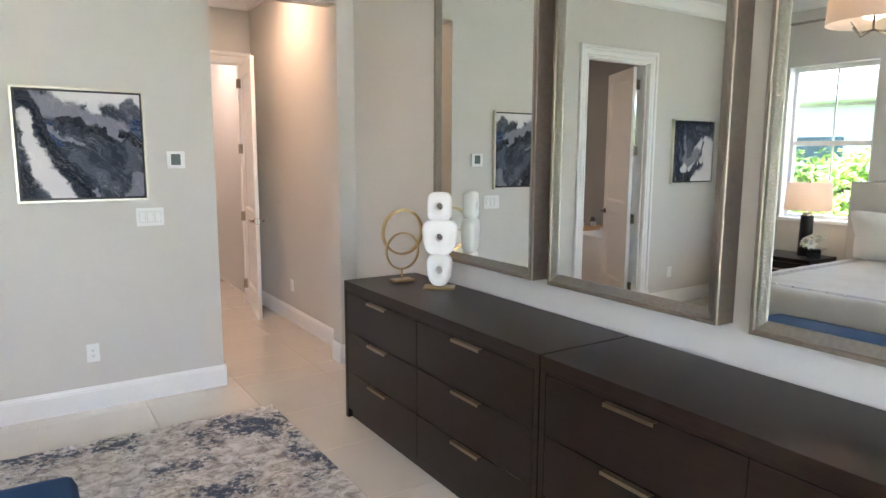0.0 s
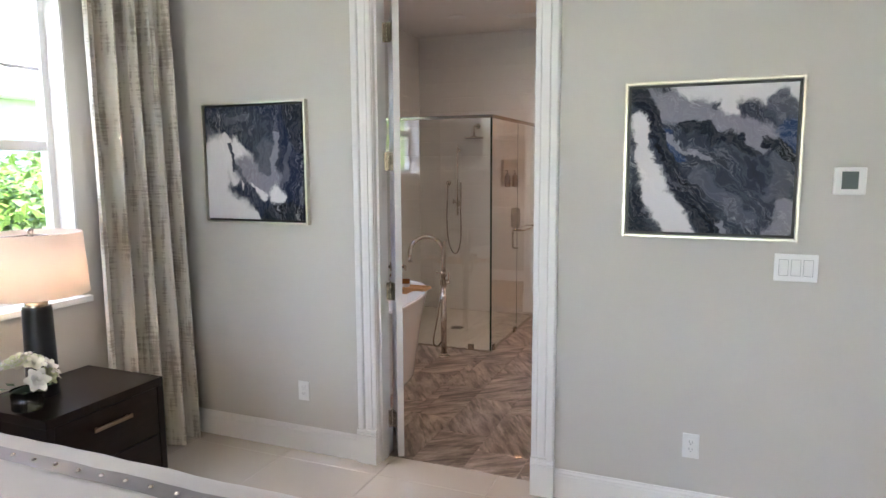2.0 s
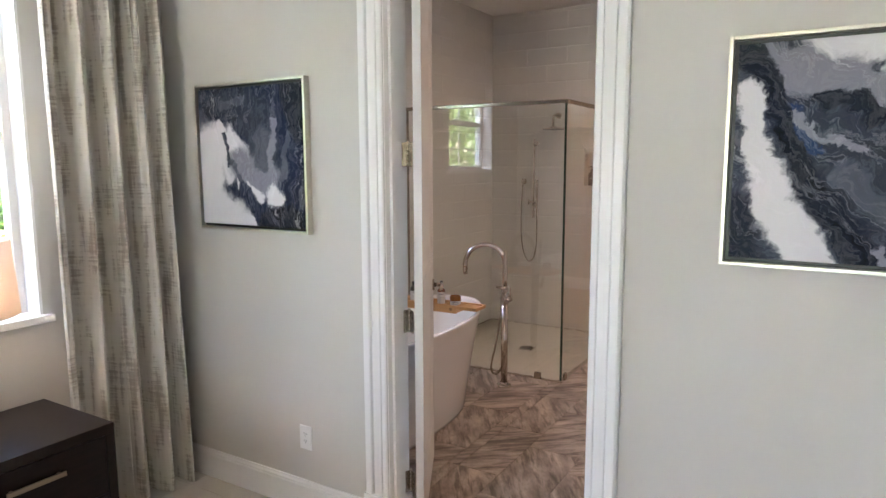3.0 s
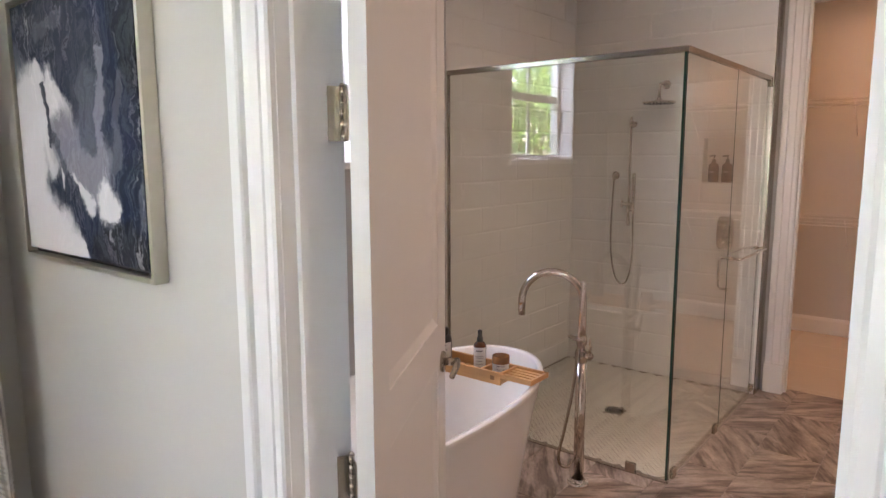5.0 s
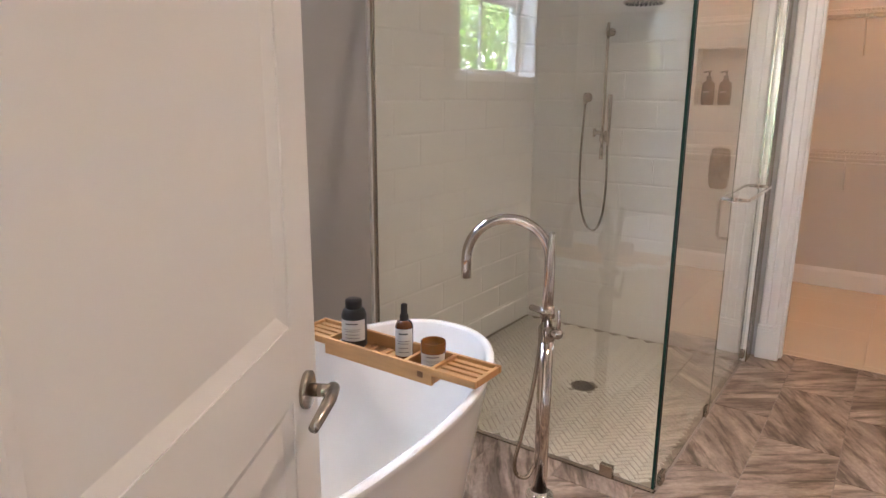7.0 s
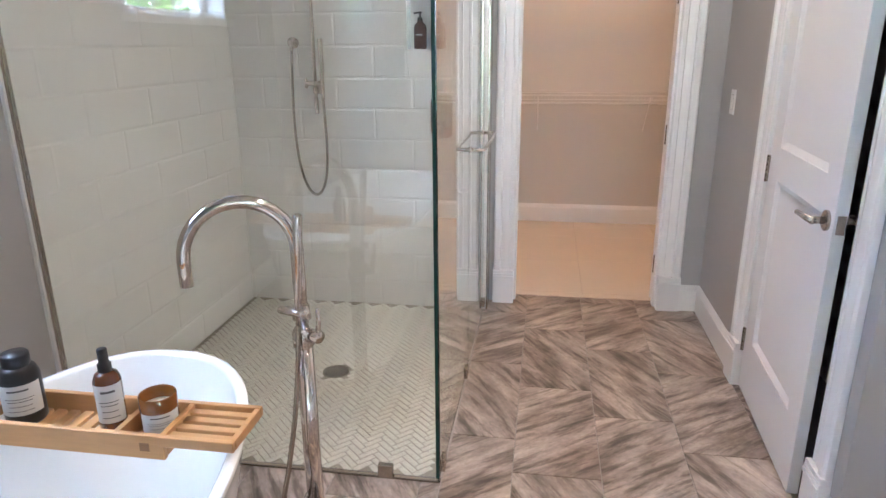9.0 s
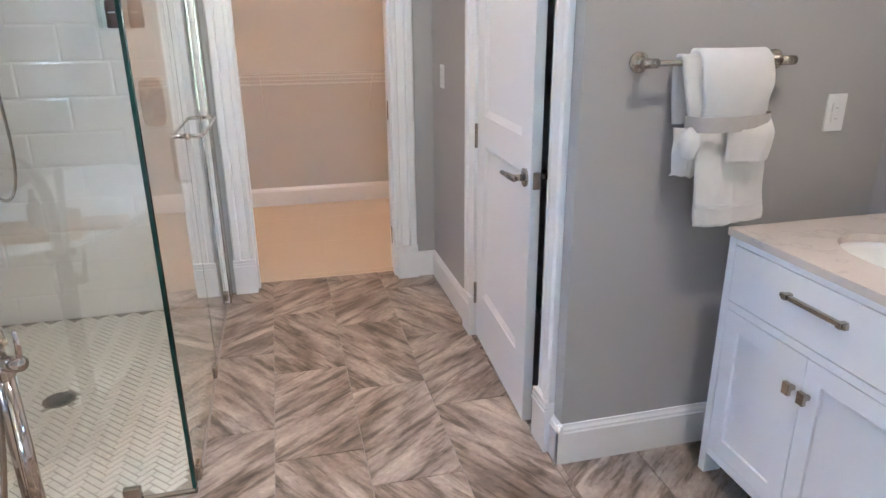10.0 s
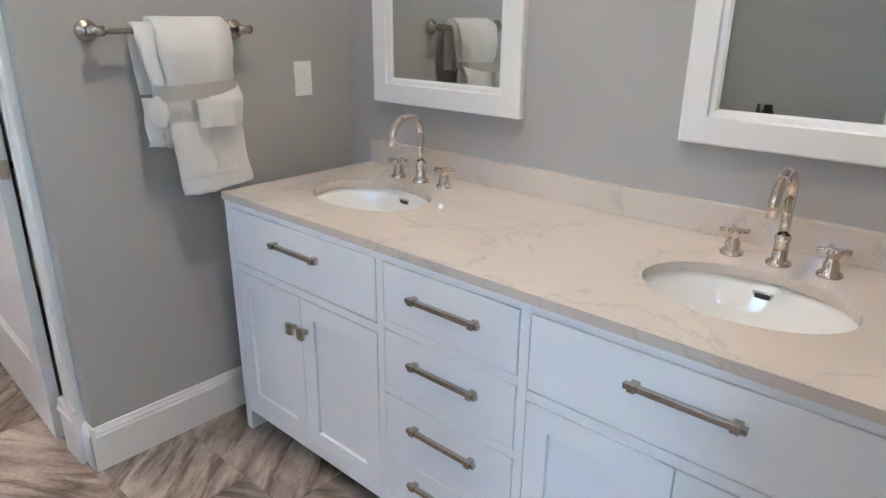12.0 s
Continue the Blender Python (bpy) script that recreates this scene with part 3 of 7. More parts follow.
# water closet door, a hand's breadth open
door_2 = structure_empty("door_2", "white two-panel door standing slightly ajar in a white casing", "door")
casing(door_2, "x", XT, -1, WC0, WC1, DOOR_H)
jambs(door_2, "x", XT - 0.001, XT + 0.101, WC0, WC1, DOOR_H, None)
PIN2 = (XT - 0.006, WC1 - 0.005)
m = pose(*PIN2, 0, 0, 0, -90 - 3.2) @ pose(0.003, 0.006, 0)
leaf(door_2, 0.735, DOOR_H - 0.024, "white painted two-panel door leaf", m)
lever(door_2, 0.681, 0.92, m, turn=1)
for z in HINGES:
    hinge(door_2, PIN2, z, (1, 0), (1, 0.05))

# closet doorway; its leaf stands open inside the closet
door_3 = structure_empty("door_3", "white closet door standing open inside the closet", "door")
casing(door_3, "y", YC, -1, CD0, CD1, DOOR_H)
jambs(door_3, "y", YC - 0.001, YC2 + 0.001, CD0, CD1, DOOR_H, (YC + 0.03, YC2 - 0.04))
PIN3 = (CD1 - 0.006, YC2 + 0.006)
m = pose(*PIN3, 0, 0, 0, 14) @ pose(0.004, 0.003, 0)
leaf(door_3, 0.755, DOOR_H - 0.024, "white painted two-panel door leaf", m)
lever(door_3, 0.695, 0.93, m, turn=1)
for z in HINGES:
    hinge(door_3, PIN3, z, (0, -1), (0.25, 1))

# hall door, open against the hall's wall
door_4 = structure_empty("door_4", "white door standing open into the hall", "door")
casing(door_4, "y", YHE, -1, HD0, HD1, DOOR_H)
jambs(door_4, "y", YHE - 0.001, YHE + 0.121, HD0, HD1, DOOR_H, (YHE + 0.05, YHE + 0.08))
PIN4 = (HD1 - 0.006, YHE - 0.006)
m = pose(*PIN4, 0, 0, 0, -100.5) @ pose(0.004, 0.003, 0)
leaf(door_4, 0.86, DOOR_H - 0.024, "white painted two-panel door leaf", m)
lever(door_4, 0.80, 0.97, m, turn=1)
for z in HINGES:
    hinge(door_4, PIN4, z, (0, 1), (-1, -0.05))


# windows: white frames with two sashes and muntins
def window(name, y0, y1, z0, z1, cols, lower_rows, upper_rows, label, x=XW):
    w = structure_empty(name, label, "window")
    xo = x - 0.14
    t = 0.045
    for nm, a, b, c, d in (("window_frame", y0, y0 + t, z0, z1), ("window_frame", y1 - t, y1, z0, z1), ("window_frame", y0 + t, y1 - t, z0, z0 + t), ("window_frame", y0 + t, y1 - t, z1 - t, z1)):
        part(nm, block(xo - 0.03, xo + 0.03, a, b, c, d, 0.003), TRIM, w)
    mid = (z0 + z1) / 2
    part("meeting_rail", block(xo - 0.022, xo + 0.024, y0 + t, y1 - t, mid - 0.025, mid + 0.025, 0.003), TRIM, w)
    for lo, hi, rows in ((z0 + t, mid - 0.025, lower_rows), (mid + 0.025, z1 - t, upper_rows)):
        for k in range(1, cols):
            yy = y0 + t + (y1 - y0 - 2 * t) * k / cols
            part("muntin", block(xo - 0.008, xo + 0.010, yy - 0.009, yy + 0.009, lo, hi, 0.002), TRIM, w)
        for k in range(1, rows):
            zz = lo + (hi - lo) * k / rows
            part("muntin", block(xo - 0.0075, xo + 0.0095, y0 + t, y1 - t, zz - 0.009, zz + 0.009, 0.002), TRIM, w)
        p = part("pane", block(xo - 0.003, xo + 0.001, y0 + t - 0.005, y1 - t + 0.005, lo - 0.005, hi + 0.005), PANE, w, "clear window glass")
        p.visible_shadow = False
    part("reveal", block(x - 0.11, x - 0.001, y0 - 0.0005, y0 + 0.012, z0, z1), TRIM, w)
    part("reveal", block(x - 0.11, x - 0.001, y1 - 0.012, y1 + 0.0005, z0, z1), TRIM, w)
    part("window_sill", block(x - 0.11, x + 0.035, y0 - 0.035, y1 + 0.035, z0 - 0.025, z0 + 0.008, 0.004), TRIM, w)
    return w


window("window_1", *WIN_A, *WIN_Z, 2, 1, 2, "white framed sash window beside the bed")
window("window_2", *WIN_B, *WIN_Z, 2, 1, 2, "white framed sash window on the bed's other side")
window("window_3", *WIN_BATH, *BATH_WIN_Z, 2, 1, 1, "white framed window with muntins over the tub", XB)
# unseen glazed doors behind the walk, added as one more daylight source
gd = structure_empty("window_4", "unseen white framed glazed doors added to let in light", "window")
for x0 in (-1.3, 0.2):
    for a, b, c, d in ((x0, x0 + 0.07, 0, 2.45), (x0 + 1.43, x0 + 1.5, 0, 2.45), (x0 + 0.07, x0 + 1.43, 0, 0.12), (x0 + 0.07, x0 + 1.43, 2.36, 2.45)):
        part("door_frame", block(a, b, -1.68, -1.62, c, d, 0.003), TRIM, gd)
    p = part("pane", block(x0 + 0.06, x0 + 1.44, -1.652, -1.648, 0.11, 2.37), PANE, gd)
    p.visible_shadow = False

# ---- bath: shower ----
def shower():
    g = 0.010
    y, x, top = 7.640, -0.868, 2.035
    enc = thing("shower_enclosure", "frameless clear glass shower enclosure with a nickel header rail", "shower enclosure", (x, y, 0))
    part("glass_panel", block(XB + 0.012, x - 0.006, y - g / 2, y + g / 2, 0.012, top), GLASS, enc, "clear fixed glass panel")
    part("glass_panel", block(x - g / 2, x + g / 2, y + 0.006, 8.445, 0.012, top), GLASS, enc, "clear fixed glass panel")
    door = part("glass_door", block(x - g / 2, x + g / 2, 8.452, YS - 0.012, 0.018, top - 0.008), GLASS, enc, "clear hinged glass door")
    for q in ((x - 0.008, x + 0.003, y - 0.006, y + 0.004, 0.012, top), (x - 0.0045, x + 0.0045, 8.4442, 8.4462, 0.012, top), (x - 0.0045, x + 0.0045, 8.4508, 8.4528, 0.018, top - 0.01)):
        part("glass_edge", block(*q), GLASS_EDGE, enc, "dark green glass edge")
    # header rail on both sides, and the slim wall channel
    part("header_rail", block(XB + 0.012, x + 0.016, y - 0.016, y + 0.016, top, top + 0.028, 0.004), STEEL, enc, "brushed nickel header rail")
    part("header_rail", block(x - 0.016, x + 0.016, y + 0.016, YS - 0.012, top, top + 0.028, 0.004), STEEL, enc, "brushed nickel header rail")
    part("wall_channel", block(XB + 0.0125, XB + 0.026, y - 0.011, y + 0.011, 0.0, top, 0.002), STEEL, enc, "nickel wall channel")
    part("seal", block(x - 0.004, x + 0.004, YS - 0.013, YS - 0.010, 0.02, top - 0.01), WHITE_PLASTIC, enc)
    for q in ((-1.078, -1.026, y - 0.013, y + 0.013, 0.0, 0.05), (-1.95, -1.90, y - 0.013, y + 0.013, 0.0, 0.05), (x - 0.013, x + 0.013, 7.69, 7.74, 0.0, 0.05),
              (x - 0.013, x + 0.013, 8.36, 8.41, 0.0, 0.05)):
        part("glass_clamp", block(*q, 0.002), STEEL, enc, "square nickel glass clamp")
    for z in (0.03, 2.0):
        part("pivot_hinge", block(x - 0.016, x + 0.016, YS - 0.06, YS - 0.011, z, z + 0.04, 0.003), STEEL, enc, "nickel pivot hinge")
    # pull inside, towel bar outside
    bm = rod([(x - 0.006, 8.50, 1.0), (x - 0.050, 8.50, 1.0), (x - 0.062, 8.50, 0.985), (x - 0.062, 8.50, 0.835), (x - 0.050, 8.50, 0.82), (x - 0.006, 8.50, 0.82)], 0.0085)
    part("pull_handle", bm, CHROME, enc, "polished D-shaped pull", True)
    bm = rod([(x + 0.006, 8.50, 1.0), (x + 0.050, 8.50, 1.0), (x + 0.064, 8.514, 1.0), (x + 0.064, 9.04, 1.0), (x + 0.050, 9.055, 1.0), (x + 0.006, 9.055, 1.0)], 0.0085)
    part("towel_rail", bm, CHROME, enc, "polished towel rail on the glass", True)
    for p in (8.50, 9.055):
        part("rose", rod([(x - 0.012, p, 1.0), (x + 0.012, p, 1.0)], 0.014, 16), CHROME, enc)
    return enc


for ob in shower().children:
    if ob.name.startswith("glass_panel") or ob.name.startswith("glass_door"):
        ob.visible_shadow = False


def shower_fittings():
    w = YS - 0.012
    set_ = thing("shower_rail", "polished nickel hand shower on a sliding rail with a looped hose", "shower", (-1.742, w, 1.0))
    bm = rod([(-1.742, w - 0.055, 1.13), (-1.742, w - 0.055, 1.85)], 0.009)
    part("slide_bar", bm, CHROME, set_, "", True)
    for z in (1.80, 1.20):
        bm = bmesh.new()
        tube(bm, [(-1.742, w, z), (-1.742, w - 0.008, z), (-1.742, w - 0.009, z), (-1.742, w - 0.06, z)], [0.024, 0.024, 0.010, 0.010], 18)
        tube(bm, [(-1.742, w - 0.055, z - 0.018), (-1.742, w - 0.055, z + 0.018)], 0.016, 16)
        part("bracket", bm, CHROME, set_, "", True)
    bm = rod([(-1.787, w - 0.07, 1.235), (-1.697, w - 0.07, 1.235)], 0.013)
    part("slider", bm, CHROME, set_, "", True)
    part("slider_knob", rod([(-1.787, w - 0.07, 1.21), (-1.787, w - 0.07, 1.26)], 0.009), CHROME, set_, "", True)
    part("end_cap", rod([(-1.742, w - 0.055, 1.08), (-1.742, w - 0.055, 1.15)], 0.013), CHROME, set_, "", True)
    bm = rod([(-1.694, w - 0.085, 1.16), (-1.694, w - 0.085, 1.24), (-1.694, w - 0.088, 1.30), (-1.694, w - 0.088, 1.44), (-1.694, w - 0.088, 1.455)], [0.008, 0.010, 0.013, 0.0135, 0.010], 16)
    part("hand_shower", bm, CHROME, set_, "polished nickel stick hand shower", True)
    el = (-1.868, w - 0.035, 1.435)
    bm = bmesh.new()
    tube(bm, [(el[0], w, el[2]), (el[0], w - 0.010, el[2]), (el[0], w - 0.011, el[2]), (el[0], w - 0.045, el[2])], [0.030, 0.030, 0.014, 0.014], 22)
    tube(bm, [(el[0], w - 0.035, el[2]), (el[0], w - 0.035, el[2] - 0.04)], 0.011)
    part("wall_outlet", bm, CHROME, set_, "", True)
    pts = []
    for k in range(41):
        u = k / 40
        x = el[0] + (0.172) * (0.5 - 0.5 * math.cos(math.pi * u)) - 0.018 * math.sin(2 * math.pi * u)
        z = 1.395 + (1.16 - 1.395) * u - 0.62 * math.sin(math.pi * u) ** 0.8
        pts.append((x, w - 0.035 - 0.05 * u - 0.02 * math.sin(math.pi * u), z))
    part("hose", rod(pts, 0.0072, 10), STEEL, set_, "flexible metal hose", True)

    head = thing("rain_shower", "round polished rain shower head on a bent wall arm", "shower head", (-1.52, w, 2.05))
    bm = bmesh.new()
    tube(bm, [(-1.52, w, 2.06), (-1.52, w - 0.010, 2.06), (-1.52, w - 0.011, 2.06)], [0.030, 0.030, 0.012], 20)
    tube(bm, [(-1.52, w - 0.005, 2.06), (-1.52, w - 0.10, 2.06), (-1.52, w - 0.125, 2.052), (-1.52, w - 0.135, 2.03), (-1.52, w - 0.135, 1.95)], 0.011)
    part("arm", bm, CHROME, head, "", True)
    bm = turned([(0.014, 0.035), (0.018, 0.025), (0.045, 0.016), (0.108, 0.010), (0.112, 0.004), (0.108, -0.002), (0, -0.002)], x=-1.52, y=w - 0.135, z=1.928, seg=36)
    part("rain_head", bm, CHROME, head)
    bm = bmesh.new()
    for r, n in ((0.02, 6), (0.045, 12), (0.07, 18), (0.093, 24)):
        for k in range(n):
            a = 2 * math.pi * k / n
            box(bm, -1.523 + r * math.cos(a), -1.517 + r * math.cos(a), w - 0.138 + r * math.sin(a), w - 0.132 + r * math.sin(a), 1.921, 1.927)
    part("nozzles", bm, DARK_SLOT, head, "dark rubber nozzles")

    v = thing("shower_valve", "polished nickel thermostatic valve plate with two knobs", "shower valve", (-1.095, w, 1.07))
    bm = bmesh.new()
    rows = []
    for k in range(24):
        a = 2 * math.pi * k / 24
        rows.append((0.055 * math.copysign(abs(math.cos(a)) ** 0.5, math.cos(a)), 0.115 * math.copysign(abs(math.sin(a)) ** 0.42, math.sin(a))))
    lo = [bm.verts.new((-1.095 + a, w, 1.065 + b)) for a, b in rows]
    hi = [bm.verts.new((-1.095 + a * 0.96, w - 0.010, 1.065 + b * 0.98)) for a, b in rows]
    bm.faces.new(hi)
    for i in range(24):
        bm.faces.new((lo[i], lo[(i + 1) % 24], hi[(i + 1) % 24], hi[i]))
    part("plate", bm, CHROME, v)
    for z in (1.115, 1.01):
        bm = rod([(-1.095, w - 0.008, z), (-1.095, w - 0.03, z), (-1.095, w - 0.05, z)], [0.026, 0.022, 0.018], 18)
        tube(bm, [(-1.13, w - 0.045, z + 0.012), (-1.06, w - 0.045, z - 0.012)], 0.007)
        tube(bm, [(-1.083, w - 0.045, z + 0.035), (-1.107, w - 0.045, z - 0.035)], 0.007)
        part("cross_knob", bm, CHROME, v, "", True)


shower_fittings()


def pump_bottle(x, y, z, m):
    b = thing("soap_bottle", "brown pump bottle standing in the tiled shower niche", "bottle", (x, y, z), "bottles in the niche")
    part("body", turned([(0, 0), (0.030, 0), (0.033, 0.005), (0.033, 0.100), (0.030, 0.116), (0.015, 0.130), (0.013, 0.138), (0, 0.138)], x=x, y=y, z=z, seg=20), m, b)
    bm = turned([(0.014, 0.136), (0.014, 0.152), (0.005, 0.154), (0.0045, 0.172), (0.010, 0.173), (0.010, 0.181), (0, 0.182)], x=x, y=y, z=z, seg=14)
    tube(bm, [(x, y, z + 0.177), (x - 0.030, y - 0.009, z + 0.173)], 0.0045)
    part("pump", bm, BLACK_PLASTIC, b, "black pump")
    part("print", block(x - 0.015, x + 0.015, y - 0.0335, y - 0.032, z + 0.066, z + 0.072), PAPER, b)


BROWN_BOTTLE = surface("brown_bottle", (0.085, 0.038, 0.028), 0.25, vary=0.1, coat=0.3)
# the niche's lining
niche = structure_empty("trim_niche", "recessed niche lined with white tile", "niche")
NX0, NX1, NZ0, NZ1 = -1.272, -0.976, 1.39, 1.700
for q in ((NX0, NX1, YS + 0.085, YS + 0.095, NZ0, NZ1), (NX0, NX0 + 0.008, YS - 0.012, YS + 0.085, NZ0, NZ1), (NX1 - 0.008, NX1, YS - 0.012, YS + 0.085, NZ0, NZ1),
          (NX0 + 0.008, NX1 - 0.008, YS - 0.013, YS + 0.085, NZ0, NZ0 + 0.010), (NX0 + 0.008, NX1 - 0.008, YS - 0.012, YS + 0.085, NZ1 - 0.008, NZ1)):
    part("lining", block(*q, 0.001), SHOWER_TILE, niche)
pump_bottle(-1.205, YS + 0.035, NZ0 + 0.010, BROWN_BOTTLE)
pump_bottle(-1.118, YS + 0.035, NZ0 + 0.010, BROWN_BOTTLE)

drain = thing("shower_drain", "round brushed steel floor drain with a slotted grate", "drain", (-1.455, 8.345, 0))
part("rim", turned([(0.060, 0.001), (0.060, 0.0055), (0.052, 0.006), (0.052, 0.003), (0, 0.003)], x=-1.455, y=8.345, seg=32), STEEL, drain)
bm = bmesh.new()
for k in range(-4, 5):
    h = math.sqrt(0.048 ** 2 - (k * 0.010) ** 2)
    box(bm, -1.455 + k * 0.010 - 0.003, -1.455 + k * 0.010 + 0.003, 8.345 - h, 8.345 + h, 0.003, 0.0045)
part("grate", bm, DARK_SLOT, drain, "dark slots of the grate")


# ---- bath: tub, floor faucet, tray ----
TUB_X, TUB_Y, TUB_Z = -1.455, 6.36, 0.655


def tub():
    t = thing("bathtub", "white freestanding oval acrylic bathtub with a thin flared rim", "bathtub", (TUB_X, TUB_Y, 0))
    n = 72

    def ring(bm, hx, hy, z, dip=0.0):
        out = []
        for k in range(n):
            a = 2 * math.pi * k / n
            c, s = math.cos(a), math.sin(a)
            e = 2 / 2.35
            px, py = math.copysign(abs(c) ** e, c) * hx, math.copysign(abs(s) ** e, s) * hy
            out.append(bm.verts.new((TUB_X + px, TUB_Y + py, z * TUB_Z / 0.615 + dip * s * s)))
        return out

    def skin(rings, bm):
        for a, b in zip(rings, rings[1:]):
            for k in range(n):
                bm.faces.new((a[k], a[(k + 1) % n], b[(k + 1) % n], b[k])).smooth = True
    W, L = 0.375, 0.805
    bm = bmesh.new()
    rows = [(W - 0.105, L - 0.15, 0.0), (W - 0.098, L - 0.14, 0.02), (W - 0.075, L - 0.105, 0.20), (W - 0.045, L - 0.06, 0.40), (W - 0.016, L - 0.02, 0.55), (W - 0.004, L - 0.005, 0.595), (W, L, 0.605), (W - 0.001, L - 0.001, 0.612)]
    r = [ring(bm, a, b, z, 0.03 * (z / 0.615) ** 2) for a, b, z in rows]
    skin(r, bm)
    bm.faces.new(r[0][::-1])
    part("shell", bm, ACRYLIC, t, "white acrylic outer shell")
    bm = bmesh.new()
    rows = [(W - 0.001, L - 0.001, 0.612), (W - 0.006, L - 0.006, 0.6155), (W - 0.022, L - 0.022, 0.6155), (W - 0.028, L - 0.028, 0.608), (W - 0.045, L - 0.06, 0.50), (W - 0.085, L - 0.16, 0.28), (W - 0.12, L - 0.25, 0.17), (W - 0.17, L - 0.34, 0.135), (0.05, 0.12, 0.128)]
    r = [ring(bm, a, b, z, 0.03 * (z / 0.615) ** 2) for a, b, z in rows]
    skin(r, bm)
    bm.faces.new(r[-1])
    part("basin", bm, ACRYLIC, t, "smooth white inner basin")
    part("overflow", turned([(0.030, 0), (0.030, 0.006), (0, 0.008)], x=TUB_X, y=TUB_Y, z=0.132, seg=20), CHROME, t, "polished drain cover")


tub()


def tub_faucet():
    bx, by = -1.203, 7.367
    f = thing("tub_faucet", "polished nickel freestanding tub faucet with a gooseneck spout", "faucet", (bx, by, 0))
    part("base_flange", turned([(0.052, 0), (0.052, 0.012), (0.046, 0.016), (0.032, 0.018), (0.030, 0.03)], x=bx, y=by, seg=28), CHROME, f)
    part("column", rod([(bx, by, 0.015), (bx, by, 0.63)], 0.0255, 24), CHROME, f, "", True)
    bm = rod([(bx, by, 0.615), (bx, by, 0.62), (bx, by, 0.66), (bx, by, 0.665)], [0.027, 0.031, 0.031, 0.027], 22)
    tube(bm, [(bx, by, 0.70), (bx, by, 0.74)], [0.027, 0.023], 20)
    tube(bm, [(bx - 0.02, by, 0.655), (bx + 0.055, by - 0.02, 0.655), (bx + 0.062, by - 0.022, 0.655)], [0.020, 0.020, 0.014], 16)
    part("valve_body", bm, CHROME, f, "", True)
    part("lever", rod([(bx + 0.05, by - 0.018, 0.655), (bx + 0.058, by - 0.03, 0.70), (bx + 0.06, by - 0.035, 0.745)], [0.008, 0.007, 0.005], 10), CHROME, f, "slim lever", True)
    # gooseneck towards the tub
    ax, ay = SPOUT
    pts = [(bx, by, 0.66), (bx, by, 0.80), (bx, by, 0.90)]
    dx, dy = ax - bx, ay - by
    R = math.hypot(dx, dy) / 2
    for k in range(0, 19):
        a = math.pi * k / 18
        u = (1 - math.cos(a)) / 2
        pts.append((bx + dx * u, by + dy * u, 0.90 + R * math.sin(a)))
    pts.append((ax, ay, 0.83))
    part("gooseneck", rod(pts, [0.0185] * 3 + [0.0180] * 19 + [0.0175], 18), CHROME, f, "polished gooseneck spout", True)
    # hand shower in its cradle, with the hose
    hx, hy = bx + 0.012, by - 0.048
    bm = rod([(bx - 0.05, by - 0.03, 0.735), (hx, hy, 0.735), (hx + 0.02, hy, 0.735)], [0.011, 0.013, 0.011], 14)
    tube(bm, [(bx, by, 0.735), (hx, hy, 0.735)], 0.010)
    part("cradle", bm, CHROME, f, "", True)
    part("hand_shower", rod([(hx - 0.004, hy, 0.70), (hx, hy, 0.78), (hx + 0.012, hy, 0.95), (hx + 0.016, hy, 1.005), (hx + 0.017, hy, 1.01)], [0.008, 0.010, 0.0125, 0.013, 0.010], 16), CHROME, f, "polished stick hand shower", True)
    hp = [(hx - 0.004, hy, 0.71), (hx - 0.008, hy - 0.012, 0.60), (hx - 0.02, hy - 0.03, 0.45), (hx - 0.045, hy - 0.05, 0.28), (hx - 0.065, hy - 0.055, 0.18), (hx - 0.062, hy - 0.045, 0.12), (hx - 0.035, hy - 0.02, 0.105), (bx - 0.02, by - 0.02, 0.125), (bx, by - 0.01, 0.15)]
    fine = []
    for a, b, c, d in zip([hp[0]] + hp, hp, hp[1:], hp[2:] + [hp[-1]]):
        a, b, c, d = map(Vector, (a, b, c, d))
        for k in range(12):
            u = k / 12
            fine.append(0.5 * ((2 * b) + (c - a) * u + (2 * a - 5 * b + 4 * c - d) * u * u + (3 * b - a - 3 * c + d) * u ** 3))
    part("hose", rod(fine, [0.0078 if k % 2 else 0.0066 for k in range(len(fine))], 10), STEEL, f, "ribbed metal hose", True)


SPOUT = (-1.455, 7.235)
tub_faucet()


